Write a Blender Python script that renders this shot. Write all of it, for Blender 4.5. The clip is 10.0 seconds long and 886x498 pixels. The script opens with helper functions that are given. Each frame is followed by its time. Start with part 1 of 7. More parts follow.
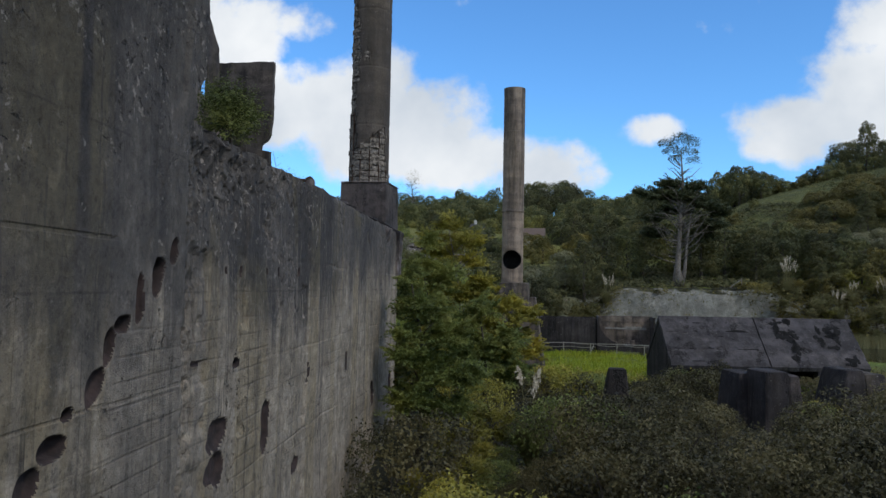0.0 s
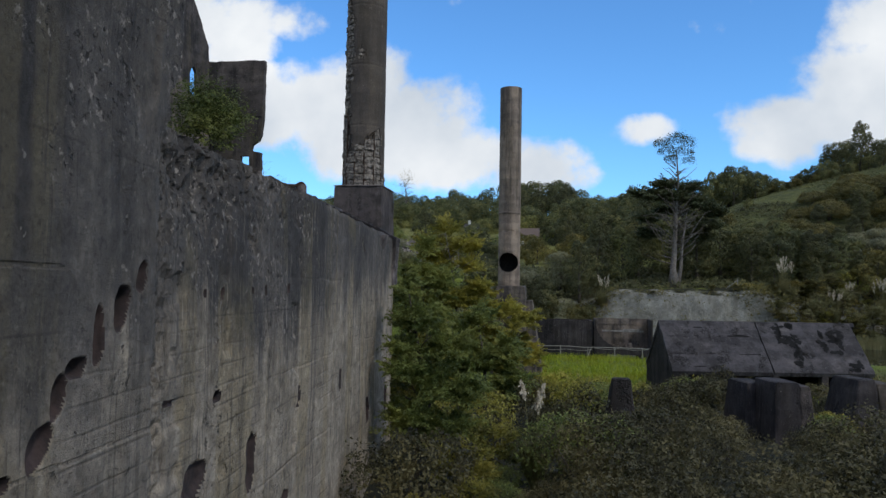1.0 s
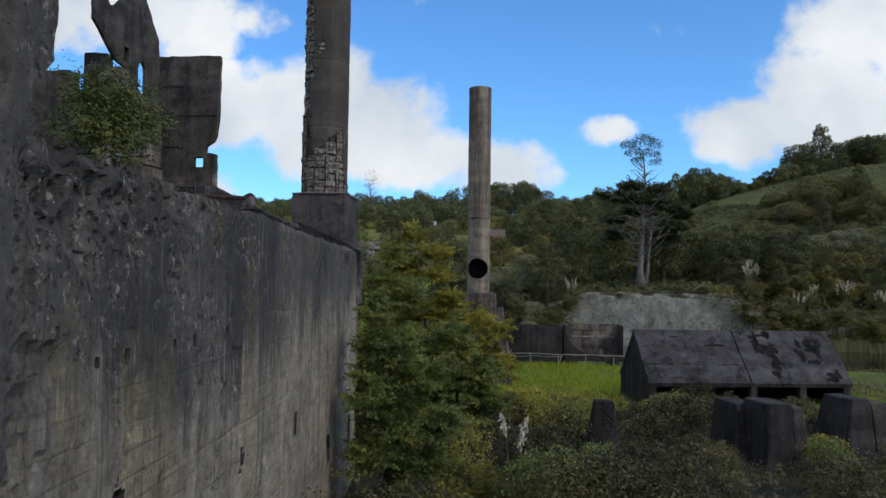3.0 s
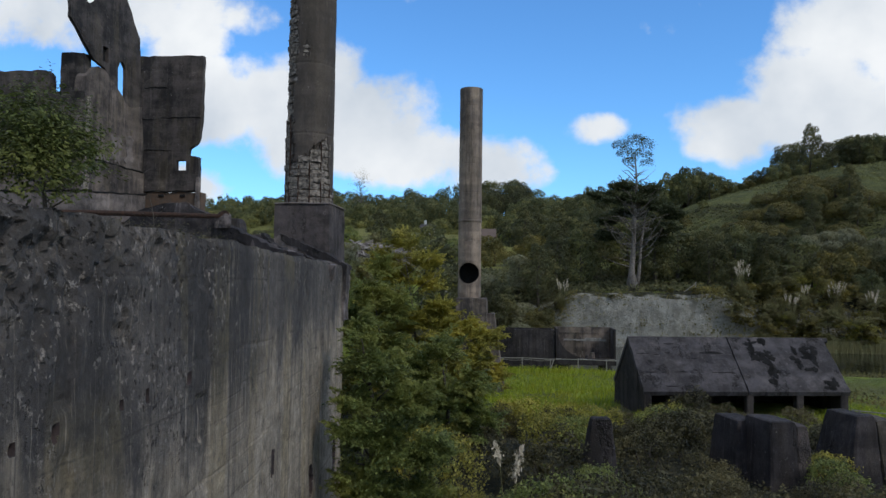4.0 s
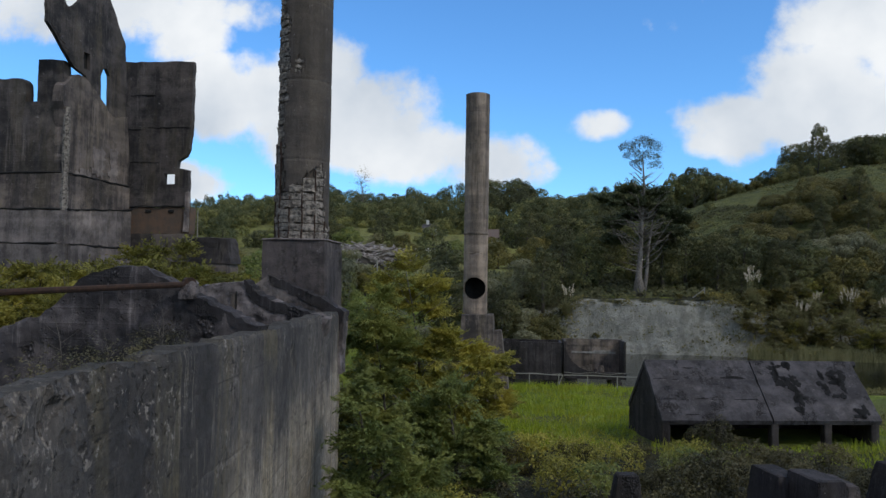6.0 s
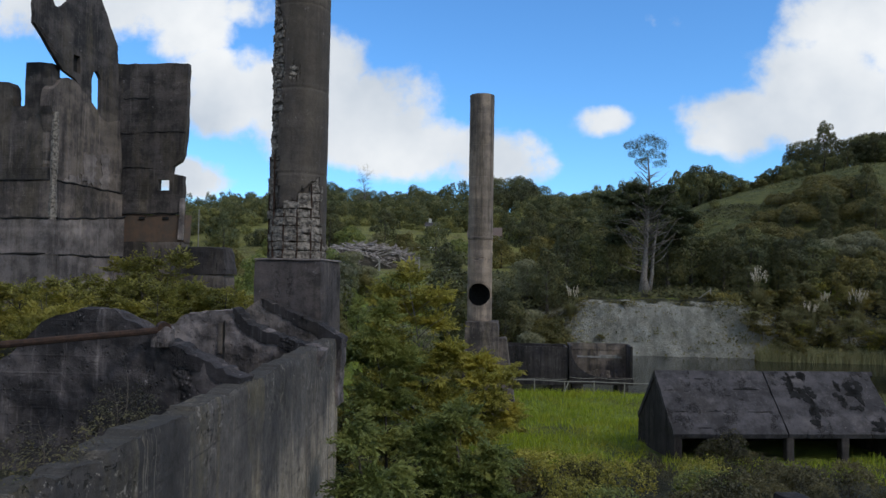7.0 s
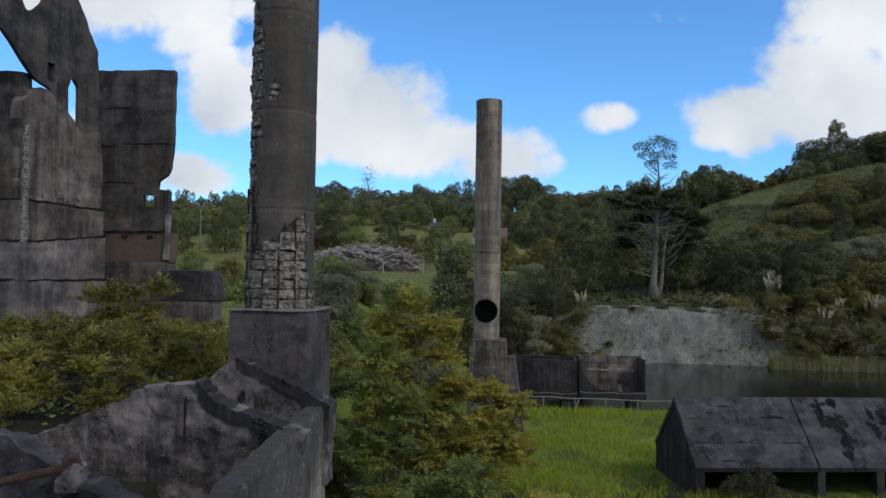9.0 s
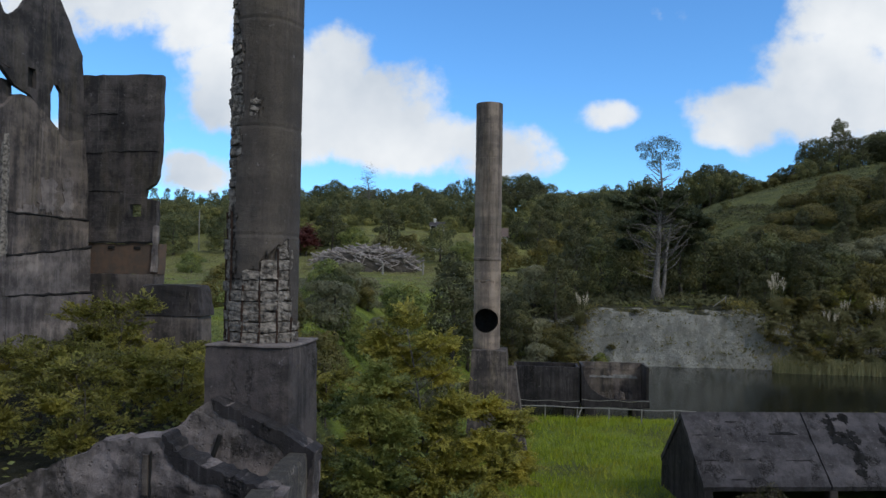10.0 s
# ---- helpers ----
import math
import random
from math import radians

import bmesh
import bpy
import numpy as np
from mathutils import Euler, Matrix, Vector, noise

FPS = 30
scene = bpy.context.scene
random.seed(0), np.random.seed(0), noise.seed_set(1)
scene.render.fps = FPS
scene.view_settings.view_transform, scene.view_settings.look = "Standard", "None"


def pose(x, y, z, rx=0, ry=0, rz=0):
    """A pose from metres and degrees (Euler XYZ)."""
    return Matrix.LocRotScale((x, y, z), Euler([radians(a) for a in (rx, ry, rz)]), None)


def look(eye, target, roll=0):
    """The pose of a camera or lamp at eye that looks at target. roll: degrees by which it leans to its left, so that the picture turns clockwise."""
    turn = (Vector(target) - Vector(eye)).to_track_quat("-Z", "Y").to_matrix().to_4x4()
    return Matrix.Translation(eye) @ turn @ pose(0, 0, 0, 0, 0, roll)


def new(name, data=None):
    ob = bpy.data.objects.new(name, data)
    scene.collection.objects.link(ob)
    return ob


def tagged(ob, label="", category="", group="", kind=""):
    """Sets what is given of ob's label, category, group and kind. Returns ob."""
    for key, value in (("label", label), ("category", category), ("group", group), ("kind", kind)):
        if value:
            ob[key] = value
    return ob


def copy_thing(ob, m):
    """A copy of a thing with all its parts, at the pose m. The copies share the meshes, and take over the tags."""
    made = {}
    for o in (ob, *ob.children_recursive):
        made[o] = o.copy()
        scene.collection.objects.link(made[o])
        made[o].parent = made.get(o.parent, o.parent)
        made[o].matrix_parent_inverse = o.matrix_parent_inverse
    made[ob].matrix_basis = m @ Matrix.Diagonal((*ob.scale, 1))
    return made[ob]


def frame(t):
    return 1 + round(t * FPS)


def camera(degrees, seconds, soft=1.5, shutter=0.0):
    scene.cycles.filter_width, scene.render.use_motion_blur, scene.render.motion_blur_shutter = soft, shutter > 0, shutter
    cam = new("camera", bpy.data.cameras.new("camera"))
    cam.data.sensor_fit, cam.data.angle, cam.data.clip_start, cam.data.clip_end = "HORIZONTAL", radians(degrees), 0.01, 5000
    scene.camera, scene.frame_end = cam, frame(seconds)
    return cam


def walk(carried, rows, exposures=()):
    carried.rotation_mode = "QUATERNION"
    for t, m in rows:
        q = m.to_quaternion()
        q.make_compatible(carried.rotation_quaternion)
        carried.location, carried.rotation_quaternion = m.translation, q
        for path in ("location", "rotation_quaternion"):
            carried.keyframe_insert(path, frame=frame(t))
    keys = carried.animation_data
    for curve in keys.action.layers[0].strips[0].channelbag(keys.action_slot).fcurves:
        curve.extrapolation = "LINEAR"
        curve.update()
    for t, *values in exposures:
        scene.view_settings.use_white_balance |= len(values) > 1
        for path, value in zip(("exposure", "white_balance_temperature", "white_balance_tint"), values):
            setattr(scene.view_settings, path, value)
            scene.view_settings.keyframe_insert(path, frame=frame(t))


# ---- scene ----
cam = camera(62.1, 10.0)
PATH = [
    (0, (1.683, 0.985, 7.329), (1.294, 2.944, 7.432), 1.1),
    (0.5, (1.522, 1.455, 7.475), (1.139, 3.415, 7.578), 1.0),
    (1, (1.33, 1.954, 7.608), (0.959, 3.917, 7.71), 1.0),
    (1.5, (1.134, 2.483, 7.732), (0.779, 4.449, 7.835), 1.0),
    (2, (0.987, 2.982, 7.871), (0.656, 4.951, 7.974), 0.9),
    (2.5, (0.879, 3.479, 8.007), (0.576, 5.454, 8.109), 0.9),
    (3, (0.806, 3.968, 8.136), (0.529, 5.946, 8.239), 0.8),
    (4.5, (0.528, 5.535, 8.95), (0.279, 7.518, 9.043), 0.8),
    (5, (0.338, 6.172, 9.293), (0.089, 8.154, 9.383), 0.8),
    (5.5, (0.222, 6.745, 9.592), (-0.03, 8.727, 9.682), 0.9),
    (7, (-0.087, 8.498, 10.503), (-0.349, 10.48, 10.581), 0.9),
    (7.5, (-0.283, 9.183, 10.825), (-0.547, 11.164, 10.9), 1.0),
    (8, (-0.408, 9.786, 11.099), (-0.673, 11.767, 11.173), 1.0),
    (8.5, (-0.452, 10.319, 11.369), (-0.722, 12.299, 11.44), 0.9),
    (9, (-0.447, 10.916, 11.652), (-0.721, 12.896, 11.721), 0.9),
    (9.5, (-0.472, 11.493, 11.997), (-0.748, 13.473, 12.061), 0.9),
    (10, (-0.518, 12.111, 12.284), (-0.794, 14.091, 12.347), 0.9),
]
walk(cam, [(t, look(eye, target, roll)) for t, eye, target, roll in PATH])

# ---- world and sun ----
SUN_DIR = Vector((0.62, -0.45, 0.72)).normalized()
world = bpy.data.worlds.new("sky")
scene.world = world
world.use_nodes = True
wn, wl = world.node_tree.nodes, world.node_tree.links
wn.clear()
w_out = wn.new("ShaderNodeOutputWorld")
w_bg = wn.new("ShaderNodeBackground")
w_sky = wn.new("ShaderNodeTexSky")
w_sky.sky_type, w_sky.sun_disc = "NISHITA", False
w_sky.sun_elevation = math.asin(SUN_DIR.z)
w_sky.sun_rotation = math.atan2(SUN_DIR.x, SUN_DIR.y)
w_sky.air_density, w_sky.dust_density, w_sky.ozone_density = 1.0, 0.3, 2.0


def wmath(op, a, b=None, clamp=False):
    n = wn.new("ShaderNodeMath")
    n.operation, n.use_clamp = op, clamp
    for i, v in enumerate((a, b)):
        if v is None:
            continue
        if isinstance(v, (int, float)):
            n.inputs[i].default_value = v
        else:
            wl.new(v, n.inputs[i])
    return n.outputs[0]


w_tc = wn.new("ShaderNodeTexCoord")
w_sep = wn.new("ShaderNodeSeparateXYZ")
wl.new(w_tc.outputs["Generated"], w_sep.inputs[0])
w_y = wmath("MAXIMUM", wmath("ABSOLUTE", w_sep.outputs["Y"]), 0.12)
w_u, w_v = wmath("DIVIDE", w_sep.outputs["X"], w_y), wmath("DIVIDE", w_sep.outputs["Z"], w_y)
w_com = wn.new("ShaderNodeCombineXYZ")
wl.new(w_u, w_com.inputs[0])
wl.new(w_v, w_com.inputs[1])
w_n1 = wn.new("ShaderNodeTexNoise")
w_n1.inputs["Scale"].default_value, w_n1.inputs["Detail"].default_value = 9.0, 9.0
w_n1.inputs["Roughness"].default_value = 0.58
wl.new(w_com.outputs[0], w_n1.inputs["Vector"])
# the cumulus banks: across, up, half width, half height, strength
BANKS = [(-0.62, 0.39, 0.16, 0.05, 1.1), (-0.43, 0.255, 0.10, 0.065, 1.15), (-0.33, 0.245, 0.10, 0.08, 1.25), (-0.285, 0.30, 0.05, 0.05, 1.0), (-0.24, 0.22, 0.09, 0.07, 1.2),
         (-0.17, 0.175, 0.12, 0.04, 1.2), (-0.08, 0.165, 0.08, 0.04, 1.1), (-0.03, 0.15, 0.05, 0.025, 0.8), (0.080, 0.212, 0.044, 0.022, 1.0), (0.30, 0.215, 0.11, 0.045, 1.15), (0.24, 0.195, 0.05, 0.025, 0.8),
         (0.38, 0.25, 0.12, 0.08, 1.2), (0.40, 0.33, 0.10, 0.07, 1.1), (0.50, 0.30, 0.14, 0.12, 1.2), (-0.50, 0.14, 0.07, 0.03, 1.0), (-0.42, 0.385, 0.06, 0.03, 0.6), (-0.51, 0.345, 0.07, 0.04, 0.9), (-0.475, 0.30, 0.06, 0.03, 1.0), (0.25, 0.37, 0.05, 0.025, 0.5),
         (-0.78, 0.40, 0.12, 0.05, 0.9), (0.64, 0.25, 0.15, 0.10, 1.0), (-0.75, 0.17, 0.16, 0.06, 0.9)]
w_sum = None
for bu, bv, ru, rv, bs in BANKS:
    du = wmath("POWER", wmath("ABSOLUTE", wmath("DIVIDE", wmath("SUBTRACT", w_u, bu), ru)), 2.0)
    dv = wmath("POWER", wmath("ABSOLUTE", wmath("DIVIDE", wmath("SUBTRACT", w_v, bv), rv)), 2.0)
    blob = wmath("MULTIPLY", wmath("SUBTRACT", 1.0, wmath("MULTIPLY", wmath("ADD", du, dv), 0.5), True), bs)
    w_sum = blob if w_sum is None else wmath("MAXIMUM", w_sum, blob)
# away from the blue gap ahead the cloud closes in
w_over = wmath("MULTIPLY", wmath("SUBTRACT", w_v, 0.46, True), 3.0, True)
w_back = wmath("MULTIPLY", wmath("SUBTRACT", 0.25, w_sep.outputs["Y"], True), 3.0, True)
w_side = wmath("MULTIPLY", wmath("SUBTRACT", wmath("ABSOLUTE", w_u), 0.85, True), 1.5, True)
w_sum = wmath("MAXIMUM", w_sum, wmath("MULTIPLY", wmath("MAXIMUM", wmath("MAXIMUM", w_over, w_back), w_side), 0.72))
w_field = wmath("ADD", w_sum, wmath("MULTIPLY", wmath("SUBTRACT", w_n1.outputs["Fac"], 0.5), 2.3))
w_ramp = wn.new("ShaderNodeMapRange")
w_ramp.interpolation_type = "SMOOTHSTEP"
w_ramp.inputs["From Min"].default_value, w_ramp.inputs["From Max"].default_value = 0.30, 0.85
wl.new(w_field, w_ramp.inputs["Value"])
w_n2 = wn.new("ShaderNodeTexNoise")
w_n2.inputs["Scale"].default_value, w_n2.inputs["Detail"].default_value = 5.0, 5.0
wl.new(w_com.outputs[0], w_n2.inputs["Vector"])
w_white = wn.new("ShaderNodeMixRGB")
w_white.inputs[1].default_value, w_white.inputs[2].default_value = (5.6, 6.3, 7.2, 1), (9.0, 9.3, 9.6, 1)
wl.new(wmath("MULTIPLY", wmath("SUBTRACT", w_n2.outputs["Fac"], 0.32), 2.8, True), w_white.inputs[0])
w_blue = wn.new("ShaderNodeMixRGB")
w_blue.blend_type, w_blue.inputs[0].default_value = "MULTIPLY", 1.0
w_blue.inputs[2].default_value = (0.82, 1.46, 2.03, 1)
wl.new(w_sky.outputs[0], w_blue.inputs[1])
w_grey = wn.new("ShaderNodeMixRGB")
w_grey.inputs[2].default_value = (3.6, 3.8, 4.1, 1)
wl.new(wmath("MULTIPLY", wmath("MAXIMUM", w_over, w_back), 0.9, True), w_grey.inputs[0])
wl.new(w_white.outputs[0], w_grey.inputs[1])
w_mix = wn.new("ShaderNodeMixRGB")
wl.new(w_ramp.outputs[0], w_mix.inputs[0])
wl.new(w_blue.outputs[0], w_mix.inputs[1])
wl.new(w_grey.outputs[0], w_mix.inputs[2])
wl.new(w_mix.outputs[0], w_bg.inputs["Color"])
w_bg.inputs["Strength"].default_value = 0.1
wl.new(w_bg.outputs[0], w_out.inputs[0])

sun_data = bpy.data.lights.new("sun", "SUN")
sun_data.energy, sun_data.angle, sun_data.color = 1.1, radians(12), (1.0, 0.95, 0.87)
sun = new("sun", sun_data)
sun.matrix_world = look(SUN_DIR * 100, (0, 0, 0))

# ---- materials ----


class Mat:
    """A node material with a short way to add and join nodes."""

    def __init__(self, name, rough=0.85, metal=0.0):
        self.m = bpy.data.materials.new(name)
        self.m.use_nodes = True
        self.n, self.l = self.m.node_tree.nodes, self.m.node_tree.links
        self.b = self.n["Principled BSDF"]
        self.b.inputs["Roughness"].default_value, self.b.inputs["Metallic"].default_value = rough, metal
        self.geo = self.n.new("ShaderNodeNewGeometry")

    def put(self, v, socket):
        if isinstance(v, (int, float)):
            socket.default_value = v
        elif isinstance(v, tuple):
            socket.default_value = (*v, 1) if len(v) == 3 else v
        else:
            self.l.new(v, socket)

    def math(self, op, a, b=0.0, clamp=False):
        n = self.n.new("ShaderNodeMath")
        n.operation, n.use_clamp = op, clamp
        self.put(a, n.inputs[0])
        self.put(b, n.inputs[1])
        return n.outputs[0]

    def scaled(self, sx, sy, sz):
        n = self.n.new("ShaderNodeVectorMath")
        n.operation = "MULTIPLY"
        self.l.new(self.geo.outputs["Position"], n.inputs[0])
        n.inputs[1].default_value = (sx, sy, sz)
        return n.outputs[0]

    def noise(self, sx, sy, sz, detail=5.0, rough=0.6, distortion=0.0):
        n = self.n.new("ShaderNodeTexNoise")
        self.l.new(self.scaled(sx, sy, sz), n.inputs["Vector"])
        n.inputs["Scale"].default_value, n.inputs["Detail"].default_value = 1.0, detail
        n.inputs["Roughness"].default_value, n.inputs["Distortion"].default_value = rough, distortion
        return n.outputs["Fac"]

    def voronoi(self, s, feature="F1"):
        n = self.n.new("ShaderNodeTexVoronoi")
        n.feature = feature
        self.l.new(self.scaled(s, s, s), n.inputs["Vector"])
        n.inputs["Scale"].default_value = 1.0
        return n.outputs["Distance"]

    def ramp(self, v, lo, hi):
        n = self.n.new("ShaderNodeMapRange")
        n.interpolation_type = "SMOOTHSTEP"
        self.put(v, n.inputs["Value"])
        n.inputs["From Min"].default_value, n.inputs["From Max"].default_value = lo, hi
        return n.outputs[0]

    def mix(self, f, a, b, how="MIX"):
        n = self.n.new("ShaderNodeMixRGB")
        n.blend_type = how
        self.put(f, n.inputs[0])
        self.put(a, n.inputs[1])
        self.put(b, n.inputs[2])
        return n.outputs[0]

    def bump(self, h, strength=0.5, distance=0.02):
        n = self.n.new("ShaderNodeBump")
        n.inputs["Strength"].default_value, n.inputs["Distance"].default_value = strength, distance
        self.l.new(h, n.inputs["Height"])
        self.l.new(n.outputs[0], self.b.inputs["Normal"])

    def color(self, c):
        self.put(c, self.b.inputs["Base Color"])
        return self.m


def concrete(name, light, dark, stain, lichen=0.0, streak=0.6, boards=0.0, pit=0.5, crest=None, worn=1.0):
    """Weathered concrete: uneven streaks down the face, blotches, pitting, lichen; crest: black growth that runs down from that height."""
    k = Mat(name, 0.92)
    streaks = k.noise(1.6, 1.6, 0.10, 8, 0.68)
    fine_streaks = k.noise(7, 7, 0.25, 7, 0.72)
    blotch = k.noise(0.9, 0.9, 1.0, 9, 0.7)
    grain = k.noise(17, 17, 17, 7, 0.75)
    c = k.mix(k.ramp(k.math("ADD", k.math("MULTIPLY", streaks, streak), k.math("MULTIPLY", blotch, 1 - streak)), 0.42, 0.59), dark, light)
    gate = k.ramp(k.noise(0.9, 0.9, 0.5, 4, 0.6), 0.42, 0.62)
    c = k.mix(k.math("MULTIPLY", k.math("MULTIPLY", k.ramp(fine_streaks, 0.52, 0.70), gate), 0.7), c, stain)
    if crest is not None:
        sep = k.n.new("ShaderNodeSeparateXYZ")
        k.l.new(k.geo.outputs["Position"], sep.inputs[0])
        level = k.math("ADD", sep.outputs["Z"], k.math("MULTIPLY", k.math("SUBTRACT", streaks, 0.5), 5.0))
        level = k.math("ADD", level, k.math("MULTIPLY", k.math("SUBTRACT", blotch, 0.5), 3.0))
        level = k.math("SUBTRACT", level, k.math("MULTIPLY", k.math("MAXIMUM", k.math("SUBTRACT", sep.outputs["Y"], 13.0), 0.0), 0.12))
        c = k.mix(k.math("MULTIPLY", k.ramp(level, crest - 0.8, crest + 0.8), 0.88), c, dark)
    if lichen:
        c = k.mix(k.math("MULTIPLY", k.ramp(k.noise(0.75, 0.75, 0.16, 7, 0.66, 0.3), 0.50, 0.60), lichen), c, (0.23, 0.20, 0.105))
    mottle = k.noise(3.6, 3.6, 2.6, 9, 0.8)
    c = k.mix(k.math("MULTIPLY", k.ramp(mottle, 0.52, 0.64), 0.35), c, light)
    c = k.mix(k.math("MULTIPLY", k.ramp(mottle, 0.47, 0.37), 0.45), c, dark)
    drip = k.noise(15, 15, 0.45, 6, 0.72)
    c = k.mix(k.math("MULTIPLY", k.math("MULTIPLY", k.ramp(drip, 0.57, 0.68), k.ramp(blotch, 0.44, 0.58)), 0.5), c, stain)
    bare = k.ramp(k.noise(0.8, 0.8, 0.32, 7, 0.72), 0.56, 0.62)
    bare = k.math("MULTIPLY", bare, worn)
    pebble = k.voronoi(16)
    c = k.mix(k.math("MULTIPLY", bare, k.ramp(pebble, 0.30, 0.55)), c, k.mix(1.0, c, (0.25, 0.24, 0.23), "MULTIPLY"))
    c = k.mix(k.math("MULTIPLY", bare, k.ramp(pebble, 0.22, 0.10)), c, stain)
    spots = k.ramp(k.noise(6, 6, 6, 4, 0.75), 0.64, 0.72)
    c = k.mix(k.math("MULTIPLY", spots, 0.5), c, (0.46, 0.45, 0.41))
    specks = k.ramp(k.noise(13, 13, 13, 3, 0.7), 0.34, 0.26)
    c = k.mix(k.math("MULTIPLY", specks, 0.75), c, (0.025, 0.025, 0.025))
    c = k.mix(k.math("MULTIPLY", k.ramp(grain, 0.35, 0.70), 0.32), c, k.mix(1.0, c, (0.42, 0.42, 0.43), "MULTIPLY"))
    lift = k.ramp(k.noise(0.10, 0.10, 1.15, 3, 0.55), 0.42, 0.58)
    c = k.mix(k.math("MULTIPLY", lift, 0.55), c, k.mix(1.0, c, (0.55, 0.56, 0.58), "MULTIPLY"))
    patch = k.ramp(k.noise(0.42, 0.42, 0.55, 4, 0.6), 0.54, 0.62)
    c = k.mix(k.math("MULTIPLY", patch, 0.45), c, k.mix(1.0, c, (1.7, 1.66, 1.55), "MULTIPLY"))
    h = k.math("ADD", k.math("MULTIPLY", grain, 0.7), k.math("MULTIPLY", k.noise(4, 4, 4, 8, 0.72), 1.1))
    h = k.math("ADD", h, k.math("MULTIPLY", k.ramp(k.voronoi(8), 0.08, 0.2), pit))
    h = k.math("SUBTRACT", h, k.math("MULTIPLY", k.math("MULTIPLY", bare, pebble), 2.2))
    if boards:
        sep = k.n.new("ShaderNodeSeparateXYZ")
        k.l.new(k.geo.outputs["Position"], sep.inputs[0])
        saw = k.math("FRACT", k.math("DIVIDE", k.math("ADD", sep.outputs["Z"], k.math("MULTIPLY", blotch, 0.04)), 0.23))
        line = k.math("MULTIPLY", k.ramp(k.math("ABSOLUTE", k.math("SUBTRACT", saw, 0.5)), 0.42, 0.49), gate)
        h = k.math("ADD", h, k.math("MULTIPLY", line, boards))
    k.bump(h, 0.8, 0.03)
    return k.color(k.mix(1.0, c, (1.0, 0.925, 1.01), "MULTIPLY"))


def plain(name, a, b, scale=6.0, rough=0.8, metal=0.0, bump=0.3):
    k = Mat(name, rough, metal)
    n1 = k.noise(scale, scale, scale, 6, 0.65)
    k.bump(n1, bump, 0.02)
    c = k.mix(k.ramp(n1, 0.35, 0.65), a, b)
    return k.color(k.mix(k.math("MULTIPLY", k.noise(scale * 0.15, scale * 0.15, scale * 0.15, 3), 0.5), c, a))


def foliage(name, a, b, c, rough=0.6, glow=0.3, leaf=0.35, tree=0.0):
    """Leaves: three greens dealt out leaf by leaf (leaf), patch by patch and tree by tree (tree), and some light let through."""
    k = Mat(name, rough)
    rnd = k.geo.outputs["Random Per Island"]
    patch = k.noise(1.6, 1.6, 1.6, 3)
    col = k.mix(k.ramp(k.math("ADD", k.math("MULTIPLY", rnd, leaf), k.math("ADD", k.math("MULTIPLY", patch, 0.75), 0.175 - 0.5 * leaf)), 0.36, 0.72), a, b)
    col = k.mix(k.math("MULTIPLY", k.ramp(k.noise(0.5, 0.5, 0.5, 3), 0.46, 0.66), 0.8), col, c)
    if tree:
        info = k.n.new("ShaderNodeObjectInfo")
        own = k.math("ADD", k.math("MULTIPLY", info.outputs["Random"], 0.5), k.ramp(k.noise(0.16, 0.16, 0.16, 2), 0.32, 0.68))
        col = k.mix(tree, col, k.mix(1.0, col, k.mix(k.math("MULTIPLY", own, 0.67), (0.27, 0.32, 0.38), (1.32, 1.24, 1.0)), "MULTIPLY"))
    k.color(col)
    tr = k.n.new("ShaderNodeBsdfTranslucent")
    k.l.new(col, tr.inputs["Color"])
    mx = k.n.new("ShaderNodeMixShader")
    mx.inputs[0].default_value = glow
    k.l.new(k.b.outputs[0], mx.inputs[1])
    k.l.new(tr.outputs[0], mx.inputs[2])
    k.l.new(mx.outputs[0], k.n["Material Output"].inputs[0])
    return k.m


